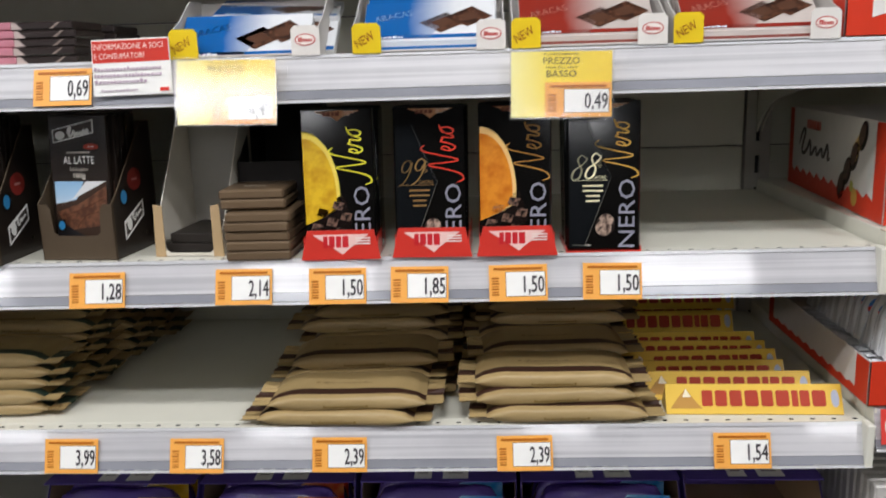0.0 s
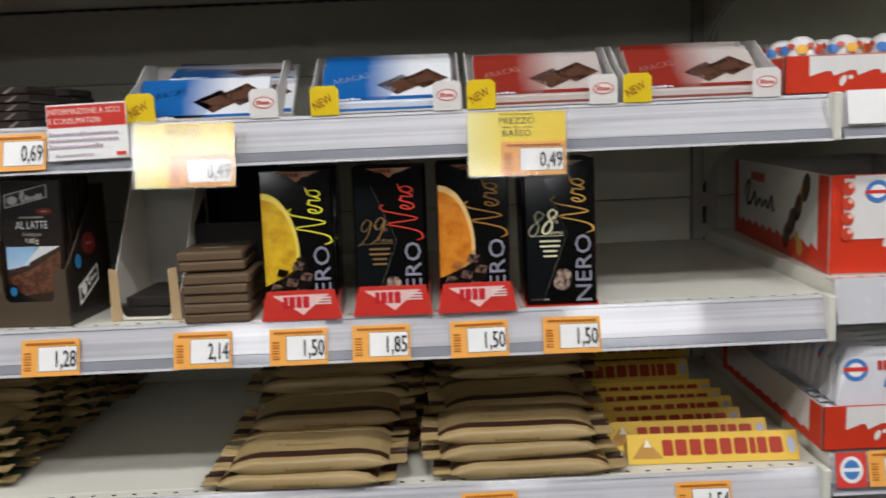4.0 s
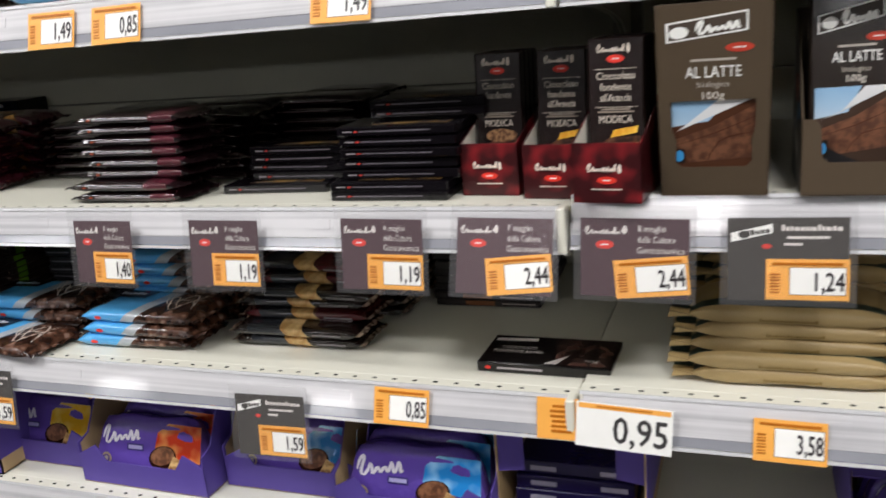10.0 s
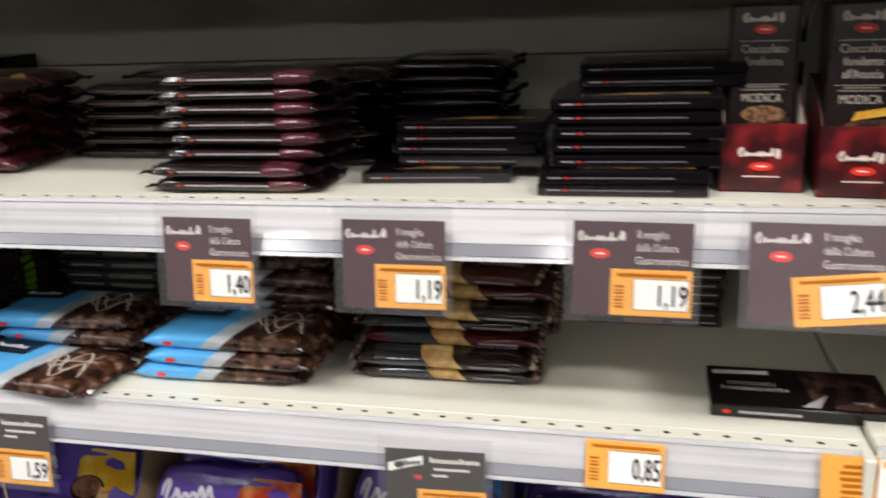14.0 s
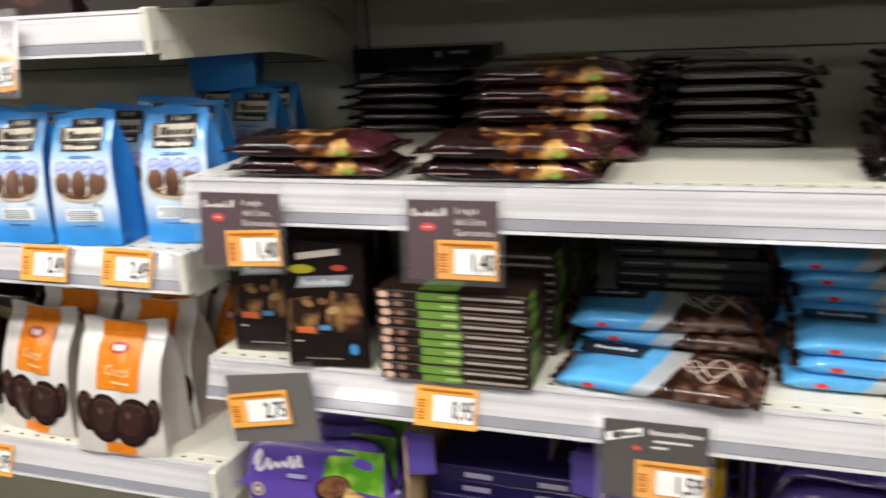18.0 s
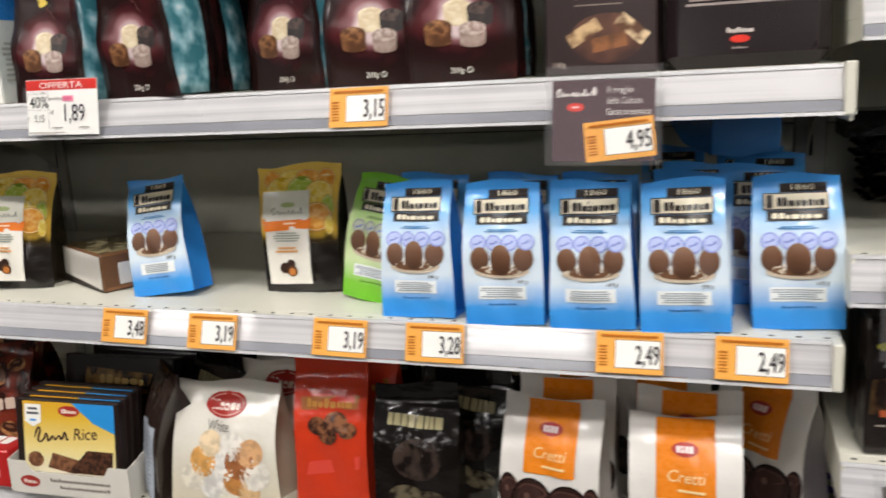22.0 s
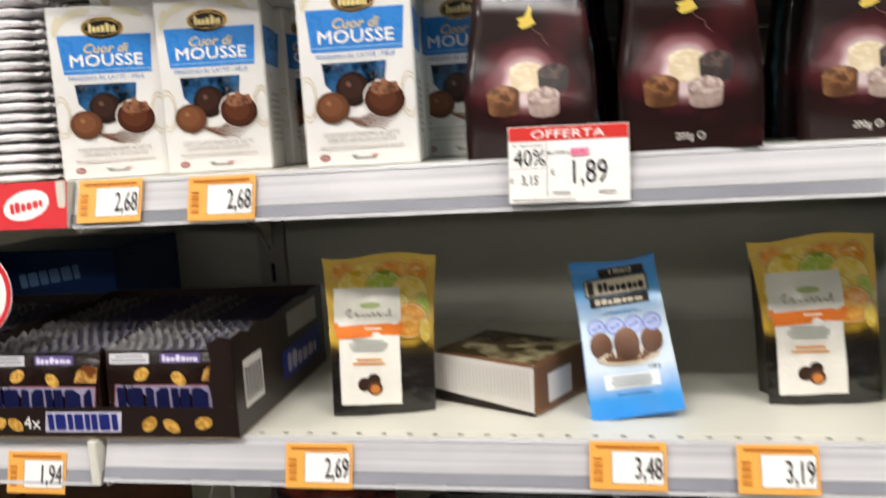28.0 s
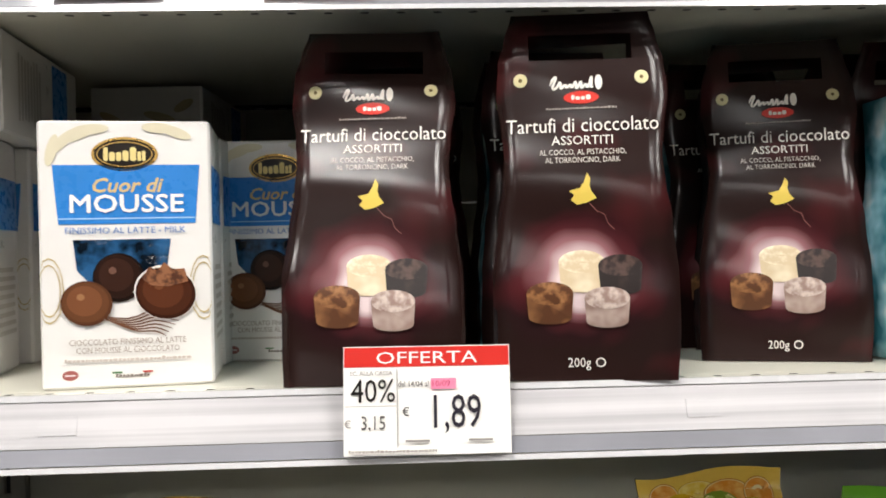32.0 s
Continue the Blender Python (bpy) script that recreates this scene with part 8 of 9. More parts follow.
def white_bag():
    ob = thing("chocolate_bag", "cream white bag with a red oval mark and egg picture", "chocolate bag", None, "cream bags")
    w, d, h = 0.140, 0.062, 0.150
    g, fn = pouch(w, d, h, fade("bag_cream", ((0, "CFC6AE"), (0.25, "D9D2BE"), (0.6, "DDD9CE"), (1, "D8D4CA")), 0, h, rough=0.24, wr=0.4), seal=0.012, seed=13, side=film("B7B29E", 0.25, 0.5), top_w=0.96)
    g.emit("bag", ob)
    a = Art(fn, step=0.004)
    a.ell(0.0, 0.124, 0.027, 0.0145, ink("9A2A24", 0.25), n=24).ell(0.0, 0.124, 0.024, 0.0118, ink("C98A80", 0.25), n=24).ell(0.0, 0.124, 0.0225, 0.0105, ink("9A2A24", 0.25), n=24)
    a.mark(0.0, 0.124, 0.038, 0.011, 6, ink("E0CFC4"))
    a.done("oval_mark", ob)
    a = Art(fn, step=0.004)
    a.text("White", -0.006, 0.094, 0.014, ink("4A423A"), width=0.030)
    a.done("lettering", ob)
    for u, v, r, c in ((-0.016, 0.080, 0.015, "E4CDA8"), (0.012, 0.078, 0.017, "E9E4DA"), (0.036, 0.070, 0.016, "D8A878"), (0.022, 0.058, 0.019, "A0643C"), (-0.026, 0.058, 0.018, "DDA45C"), (-0.002, 0.052, 0.018, "ECE8E0"), (0.042, 0.044, 0.018, "E6E0D4"), (-0.040, 0.038, 0.016, "E4DCCA"), (0.018, 0.036, 0.017, "C98A4A"), (-0.014, 0.030, 0.018, "F0ECE4"), (0.034, 0.022, 0.014, "DDB888"), (0.006, 0.018, 0.013, "E9E2D2")):
        a = Art(lambda p, q, dd, k=abs(u) + v: fn(p, q, dd + 0.002 * k), step=0.004)
        a.ell(u, v, r, r * 1.05, mottle("print_candy_" + c, c, "%02X%02X%02X" % tuple(int(int(c[i:i + 2], 16) * 0.88) for i in (0, 2, 4)), 90, 0.3), n=16)
        a.done("candy_print", ob)
    return ob


put("white_bag", white_bag, pose(-2.650, 0.984, Z3L + 0.001, -5, 0, 6))
put("white_bag", white_bag, pose(-2.612, 1.062, Z3L + 0.003, -2, 0, 3))
put("white_bag", white_bag, pose(-2.62, 1.115, Z3L + 0.002, -1, 0, 0))


def red_bag():
    ob = thing("chocolate_bag", "shiny red bag with a gold banner and nut picture", "chocolate bag", None, "shiny tall bags")
    w, d, h = 0.090, 0.050, 0.184
    g, fn = pouch(w, d, h, film("C83A1E", 0.16, 0.7), seal=0.020, seed=17, top_w=0.96)
    g.emit("bag", ob)
    a = Art(fn, step=0.004)
    a.poly([(-0.034, 0.126), (0.034, 0.128), (0.036, 0.143), (-0.036, 0.140)], ink("A5622A", 0.25))
    a.mark(0.0, 0.134, 0.056, 0.010, 8, ink("C98A3A"))
    a.done("gold_banner", ob)
    a = Art(fn, step=0.004)
    nm = mottle("print_hazel", "35201A", "8A5A3C", 110, 0.2, detail=3)
    for u, v, r in ((-0.014, 0.108, 0.013), (0.008, 0.114, 0.014), (0.022, 0.104, 0.011), (-0.002, 0.098, 0.012)):
        a.ell(u, v, r, r * 0.85, nm, n=16)
    a.poly([(-0.030, 0.050), (0.034, 0.058), (0.036, 0.074), (-0.026, 0.066)], ink("D0483A", 0.2))
    a.done("nut_picture", ob)
    return ob


def black_bag():
    ob = thing("chocolate_bag", "shiny black bag with pale mark and nut picture", "chocolate bag", None, "shiny tall bags")
    w, d, h = 0.100, 0.052, 0.160
    g, fn = pouch(w, d, h, film("100C0A", 0.15, 0.75), seal=0.022, seed=19, top_w=0.94)
    g.emit("bag", ob)
    a = Art(fn, step=0.004)
    a.mark(0.0, 0.119, 0.066, 0.0125, 8, ink("A59C78", 0.25), rot=-4, caps=True)
    a.each("pale_mark", ob)
    a = Art(fn, step=0.004)
    a.ell(0.002, 0.078, 0.028, 0.024, mottle("print_choc_fold", "120C0A", "3E322C", 55, 0.18, wr=0.4, detail=2), n=22)
    a.ell(-0.012, 0.036, 0.020, 0.013, mottle("print_dark_nuts", "1A130E", "5E5644", 90, 0.2), n=20).ell(0.014, 0.032, 0.019, 0.012, mottle("print_dark_nuts", "1A130E", "5E5644", 90, 0.2), n=20)
    a.done("nut_picture", ob)
    return ob


put("red_bag", red_bag, pose(-2.512, 0.998, Z3L + 0.001, -3, 0, 8))
put("red_bag", red_bag, pose(-2.500, 1.060, Z3L + 0.001, -1, 0, 4))
put("black_bag", black_bag, pose(-2.408, 1.000, Z3L + 0.001, -3, 0, 8))
for i in range(3):
    put("black_bag", black_bag, pose(-2.365 - 0.03 * (i % 2), 1.065 + 0.06 * i, Z3L + 0.001, 0, 0, -4 + 6 * i))

# extra bags added along the back to darken the gaps
for bx, by, br in ((-2.300, 1.20, 6), (-2.520, 1.135, -5), (-2.425, 1.255, 4), (-2.545, 1.23, 8), (-2.17, 1.22, -3), (-2.07, 1.20, 5), (-2.66, 1.20, 2), (-2.78, 1.22, -4)):
    put("black_bag", black_bag, pose(bx, by, Z3L + 0.001, 0, 0, br))

# tray of rice chocolate packs
RICE_Y = fade("rice_yellow", ((0, "E9E2C8"), (0.35, "E8D48A"), (0.75, "DDB43A"), (1, "D9A52A")), 0.0, 0.10, rough=0.3)


def rice_pack():
    ob = thing("chocolate_pack", "yellow and blue chocolate pack with dark edges", "chocolate pack", None, "yellow and blue packs")
    w, h, d = 0.155, 0.098, 0.012
    G().box(-w / 2, w / 2, 0, d, 0, h, board("241A18", 0.35), 0.002).emit("pack", ob)
    a = Art(face_front())
    a.rect(-w * 0.42, 0.003, w * 0.46, h - 0.003, RICE_Y)
    a.poly([(w * 0.06, h - 0.003), (w * 0.46, h - 0.003), (w * 0.46, h * 0.60), (w * 0.26, h * 0.72)], ink("2E8FD4", 0.3))
    a.done("colour_ground", ob)
    a = Art(lambda u, v, dd: (u, -dd - 0.0004, v))
    a.ell(0.005, h * 0.86, 0.016, 0.007, ink("A8322C", 0.3)).mark(0.005, h * 0.86, 0.022, 0.006, 6, ink("E8D6C8"))
    a.poly([(-w * 0.40, h * 0.93), (-w * 0.24, h * 0.93), (-w * 0.24, h * 0.70), (-w * 0.32, h * 0.63), (-w * 0.40, h * 0.70)], WHITE)
    a.lines(-w * 0.32, h * 0.84, w * 0.12, h * 0.12, 2, ink("4A4A50")).lines(-w * 0.32, h * 0.72, w * 0.08, h * 0.05, 1, ink("2E8FD4"))
    a.done("marks", ob)
    a = Art(lambda u, v, dd: (u, -dd - 0.0004, v))
    a.scrawl(-0.022, h * 0.53, 0.052, h * 0.20, 5, ink("4A342A"), rot=6, pen=0.12, slant=0.15)
    a.text("Rice", 0.028, h * 0.50, h * 0.165, ink("4A342A"), rot=5, width=0.034, shear=0.2)
    a.done("lettering", ob)
    a = Art(lambda u, v, dd: (u, -dd - 0.0004, v))
    a.poly([(-0.030, h * 0.10), (0.012, h * 0.04), (0.020, h * 0.22), (-0.022, h * 0.30)], CHOCLT)
    a.poly([(0.0, h * 0.05), (0.066, h * 0.05), (0.068, h * 0.36), (0.030, h * 0.36)], CHOC)
    a.ell(-0.048, h * 0.20, 0.012, 0.010, CHOCLT)
    a.done("chocolate_picture", ob)
    return ob


for i in range(4):
    put("rice_pack", rice_pack, pose(-2.868 - 0.001 * i, 0.968 + 0.0140 * i, Z3L + 0.026 + 0.0015 * i, -8, 0, 3 - i * 0.5))
rt = thing("display_tray", "white carton tray with a red oval mark, holding packs", "tray", pose(-2.864, 0.962, Z3L + 0.0005, 0, 0, 3))
open_carton(0.180, 0.15, 0.045, 0.075, board("D8D4CA", 0.5), notch=(0.058, 0.014)).emit("tray_body", rt)
aa = Art(face_front())
aa.ell(-0.058, 0.018, 0.015, 0.008, ink("A8322C", 0.3)).mark(-0.058, 0.018, 0.020, 0.006, 6, ink("E8D6C8"))
aa.done("oval_mark", rt)
aa = Art(face_front())
aa.mark(0.018, 0.022, 0.09, 0.0055, 20, ink("8A8078"))
aa.mark(0.024, 0.013, 0.075, 0.0050, 18, ink("8A8078"))
aa.done("tray_print", rt)
rb = thin_box(0.172, 0.020, 0.150, surf("dark_wide_carton", lin("17100E"), 0.2, 0.1, 30, bump=0.25, coat=0.2), lambda ob: Art(face_front()).poly([(-0.055, 0.104), (0.045, 0.100), (0.055, 0.128), (-0.050, 0.134)], mottle("print_dim_choc", "2A1A10", "8A662E", 40, 0.25)).mark(0.006, 0.118, 0.07, 0.012, 6, ink("B99A5A")).done("picture", ob), "dark glossy carton leaning behind a tray of packs", name="chocolate_pack", cat="chocolate pack", group="dark cartons behind the tray")
for i in range(3):
    put("rb", rb, pose(-2.860 + 0.012 * i, 1.044 + 0.036 * i, Z3L + 0.003, -13, 0, 2 - 2 * i))


def brown_bag():
    ob = thing("chocolate_bag", "brown and red film bag with a pale mark and cookie picture", "chocolate bag", None, "brown red bags")
    w, d, h = 0.130, 0.050, 0.175
    g, fn = pouch(w, d, h, mottle("bag_brown_red", "2A1410", "6E2A1C", 34, 0.18, wr=0.6, detail=3), seal=0.014, seed=23, top_w=0.96)
    g.emit("bag", ob)
    a = Art(fn, step=0.004)
    ck = mottle("print_cookie", "4A2A1C", "B57A4A", 70, 0.25, detail=3)
    for u, v, r, q in ((-0.030, 0.142, 0.019, 20), (0.010, 0.134, 0.020, -35), (0.040, 0.146, 0.014, 10), (-0.034, 0.062, 0.020, -20), (0.004, 0.052, 0.021, 30), (0.040, 0.062, 0.017, -10), (-0.022, 0.026, 0.016, 5), (0.024, 0.024, 0.018, -30)):
        a.ell(u, v, r, r * 0.62, ck, n=18, rot=q)
        a.ell(u - r * 0.1, v + r * 0.12, r * 0.70, r * 0.36, ink("3A2018", 0.2), n=16, rot=q)
        a.ell(u - r * 0.18, v + r * 0.20, r * 0.40, r * 0.13, ink("6E4A36", 0.2), n=12, rot=q)
    a.each("cookie_picture", ob)
    a = Art(lambda u, v, dd: fn(u, v, dd + 0.0006), step=0.004)
    a.mark(0.006, 0.092, 0.082, 0.015, 5, ink("BFA898"), rot=8, caps=True)
    a.each("pale_mark", ob)
    return ob


put("brown_bag", brown_bag, pose(-3.030, 1.000, Z3L + 0.001, -6, 0, 4))
put("brown_bag", brown_bag, pose(-3.065, 1.070, Z3L + 0.001, -3, 0, -3))
rbx = thing("chocolate_pack", "red carton with a white block mark", "chocolate pack", pose(-3.035, 0.964, Z3L + 0.0005, 0, 0, 0))
G().box(-0.085, 0.075, 0, 0.06, 0, 0.052, board("B42222", 0.32), 0.002).emit("carton", rbx)
aa = Art(face_front())
aa.mark(0.02, 0.022, 0.08, 0.016, 5, WHITE, caps=True)
aa.done("front_mark", rbx)
aa = Art(face_top(0.052))
aa.mark(0.02, 0.028, 0.08, 0.020, 5, WHITE, caps=True)
aa.done("top_mark", rbx)
dp = thing("chocolate_bag", "dark pouch turned sideways with a pale printed strip", "chocolate bag", pose(-2.762, 0.990, Z3L + 0.001, -3, 2, -38), "")
gg, fn = pouch(0.070, 0.06, 0.165, film("2A1E1A", 0.2, 0.6), seal=0.014, seed=29)
gg.emit("pouch", dp)
aa = Art(fn, step=0.004)
aa.rect(-0.026, 0.006, 0.024, 0.098, ink("A9B0BA", 0.3))
aa.lines(-0.001, 0.052, 0.042, 0.082, 15, ink("8A9098"))
aa.done("label_strip", dp, "pale strip of small print")
put("black_bag", black_bag, pose(-2.725, 1.075, Z3L + 0.001, 0, 0, -20))

# ---- third bay, top shelf: white boxes and waisted dark bags ----
MWHITE = board("DEDCD8", 0.3)
GOLDPR = ink("B9A46A")


def mousse_box():
    ob = thing("chocolate_box", "white carton with a blue banner, gold oval and cut window", "chocolate box", None, "white and blue boxes")
    w, d, h = 0.101, 0.068, 0.163
    G().box(-w / 2, w / 2, 0, d, 0, h, MWHITE, 0.0015).emit("carton", ob)
    a = Art(face_front())
    for u, v, r, ru in ((-0.036, 0.1500, 45, 0.011), (-0.028, 0.1540, 20, 0.012), (-0.042, 0.1450, 75, 0.010), (-0.020, 0.1575, 5, 0.011), (0.030, 0.1560, -20, 0.010), (0.020, 0.1585, -4, 0.010)):
        a.ell(u, v, ru, 0.0032, ink("D4CDB2"), n=14, rot=r)
    a.done("leaf_print", ob, "pale gold leaves")
    a = Art(face_front())
    a.poly([(-0.042, 0.136), (0.044, 0.136), (0.041, 0.100), (-0.039, 0.100)], ink("2E7ECB", 0.28))
    a.rect(-0.039, 0.1030, 0.041, 0.1037, ink("A9CCE8"))
    a.done("blue_banner", ob)
    a = Art(face_front())
    a.ell(0.0, 0.1425, 0.0195, 0.0105, GOLD, n=26).ell(0.0, 0.1425, 0.0178, 0.0090, ink("1E1812", 0.25), n=26).ell(0.0, 0.1425, 0.0165, 0.0078, GOLD, n=26).ell(0.0, 0.1425, 0.0158, 0.0071, ink("1E1812", 0.25), n=26)
    a.mark(0.0, 0.1425, 0.025, 0.0085, 7, ink("E3CE8A", 0.25))
    a.done("gold_oval", ob)
    a = Art(face_front())
    a.text("Cuor di", 0.0, 0.1195, 0.0088, ink("D8BE84"), width=0.040, shear=0.3, bold=0.0003)
    a.text("MOUSSE", 0.001, 0.1072, 0.0112, ink("F2F1EC"), width=0.066, bold=0.0003)
    a.text("FINISSIMO AL LATTE - MILK", 0.0, 0.0942, 0.0040, ink("3E70B0"), width=0.070)
    a.text("CIOCCOLATO FINISSIMO AL LATTE", 0.0, 0.0265, 0.0038, ink("9A8C80"), width=0.068)
    a.text("CON MOUSSE AL CIOCCOLATO", 0.0, 0.0215, 0.0038, ink("9A8C80"), width=0.060)
    a.mark(0.0, 0.0175, 0.074, 0.0022, 30, ink("B9AEA4"))
    a.done("lettering", ob)
    a = Art(face_front())
    a.poly([(-0.031, 0.0905), (0.026, 0.0905), (0.023, 0.068), (0.012, 0.060), (-0.018, 0.060), (-0.029, 0.072)], mottle("foil_window", "081420", "2A5A86", 60, 0.12, wr=0.8, detail=3))
    a.done("window", ob, "cut window over dark blue foil")
    a = Art(face_front(-0.0006))
    for i in range(7):
        v0, v1 = 0.0455 - 0.0013 * i, 0.0480 - 0.0022 * i
        a.stroke([(-0.022 + 0.003 * i, v0), (0.0 + 0.001 * i, v0 - 0.0035), (0.016, v1 - 0.001), (0.034 - 0.002 * i, v1 - 0.004)], 0.0011, ink("6A4632", 0.25), sub=3)
    a.each("drizzle_print", ob)
    a = Art(face_front(-0.0006))
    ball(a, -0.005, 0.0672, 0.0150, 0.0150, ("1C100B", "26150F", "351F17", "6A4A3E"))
    a.ell(0.0225, 0.0575, 0.0188, 0.0168, ink("E9E2DA"), n=24, rot=-14)
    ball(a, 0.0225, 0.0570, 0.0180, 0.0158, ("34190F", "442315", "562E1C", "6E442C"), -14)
    a.poly([(0.009, 0.0660), (0.013, 0.0735), (0.018, 0.0710), (0.022, 0.0760), (0.027, 0.0715), (0.034, 0.0720), (0.036, 0.0640), (0.024, 0.0610), (0.014, 0.0620)], mottle("print_mousse", "4A2818", "8E5E40", 260, 0.3, detail=3))
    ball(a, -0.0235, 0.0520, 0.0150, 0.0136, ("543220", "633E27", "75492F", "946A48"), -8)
    a.each("ball_print", ob)
    a = Art(face_front())
    for s in (-1, 1):
        for k in (0, 1):
            n = 16
            r = 0.020 - 0.004 * k
            pts = [(s * 0.045 + r * 0.42 * math.cos(t * 2 * math.pi / n), 0.060 + r * math.sin(t * 2 * math.pi / n)) for t in range(n)]
            pts = [(max(-0.0495, min(0.0495, u)), v) for u, v in pts]
            inn = [(s * 0.045 + (r * 0.42 - 0.0006) * math.cos(t * 2 * math.pi / n), 0.060 + (r - 0.0008) * math.sin(t * 2 * math.pi / n)) for t in range(n)]
            inn = [(max(-0.0495, min(0.0495, u)), v) for u, v in inn]
            d_ = a._d()
            a.g.add([a.fn(u, v, d_) for u, v in pts] + [a.fn(u, v, d_) for u, v in inn], [(i, (i + 1) % n, n + (i + 1) % n, n + i) for i in range(n)], GOLDPR)
    a.each("gold_ring", ob)
    a = Art(face_front())
    a.ell(-0.034, 0.0085, 0.0046, 0.0030, ink("9A5A54")).rect(-0.037, 0.0080, -0.031, 0.0090, ink("DACFCB")).rect(-0.010, 0.0088, -0.004, 0.0098, ink("4A7A4A")).rect(0.008, 0.0088, 0.014, 0.0098, ink("B8423A"))
    a.mark(0.002, 0.0075, 0.020, 0.0022, 10, ink("7A7068"))
    a.each("small_mark", ob)
    a = Art(face_top(h))
    for u, v, r, ru in ((-0.02, 0.03, 30, 0.016), (0.0, 0.045, -20, 0.018), (0.018, 0.028, 15, 0.015), (0.0, 0.018, 60, 0.012)):
        a.ell(u, v, ru, 0.005, ink("C3B48A"), n=14, rot=r)
    a.done("top_leaves", ob)
    a = Art(lambda u, v, dd: (u, v, -dd))
    for u, v, r, ru in ((-0.03, 0.03, 30, 0.014), (-0.012, 0.045, -20, 0.016), (0.012, 0.028, 15, 0.015), (0.030, 0.046, 60, 0.012), (0.034, 0.018, -30, 0.010), (-0.034, 0.055, 60, 0.009)):
        a.ell(u, v, ru, 0.0042, ink("BDB28C"), n=14, rot=r)
    a.done("bottom_leaves", ob)
    a = Art(face_right(w / 2))
    a.rect(0.004, 0.100, 0.064, 0.136, ink("2E7ECB", 0.28)).lines(0.034, 0.05, 0.05, 0.05, 8, ink("B9B4AC"))
    a.done("side_print", ob)
    return ob


MO = [(-2.967, 1.002, 8), (-3.121, 1.040, 11), (-3.223, 1.028, 20), (-2.892, 1.108, -2)]
for bx, by, br in MO:
    put("mousse_box", mousse_box, pose(bx, by, Z3T + 0.0005, 0, 0, br))
for bx, by in ((-2.978, 1.090), (-2.975, 1.166), (-3.130, 1.130), (-3.128, 1.207), (-3.236, 1.118), (-2.888, 1.185), (-3.06, 1.15), (-2.96, 1.23), (-3.03, 1.265), (-3.03, 1.340)):
    put("mousse_box", mousse_box, pose(bx, by, Z3T + 0.0005, 0, 0, random.uniform(-3, 3)))
for bx, by, br in ((-3.108, 1.036, 5), (-3.028, 1.250, -3), (-3.210, 1.075, 6)):
    put("mousse_box", mousse_box, pose(bx, by, Z3T + 0.1640, 0, 0, br) @ pose(0, 0, 0.068, -90, 0, 0))


def tart_outline(h=0.222, w=0.110):
    """Half width of the waisted bag at height v."""
    pts = ((0.0, 0.98), (0.10, 1.0), (0.28, 0.99), (0.42, 0.93), (0.53, 0.865), (0.60, 0.845), (0.68, 0.875), (0.77, 0.925), (0.86, 0.90), (0.93, 0.83), (1.0, 0.75))

    def half(v):
        k = v / h
        for (a, x), (b, y) in zip(pts, pts[1:]):
            if k <= b:
                t = (k - a) / (b - a)
                t = t * t * (3 - 2 * t)
                return w / 2 * (x + (y - x) * t)
        return w / 2 * pts[-1][1]

    def depth(v):
        k = v / h
        return -0.004 * math.sin(k * math.pi * 1.6) + 0.022 * max(0, (k - 0.55)) ** 1.2 * 1.2
    return half, depth


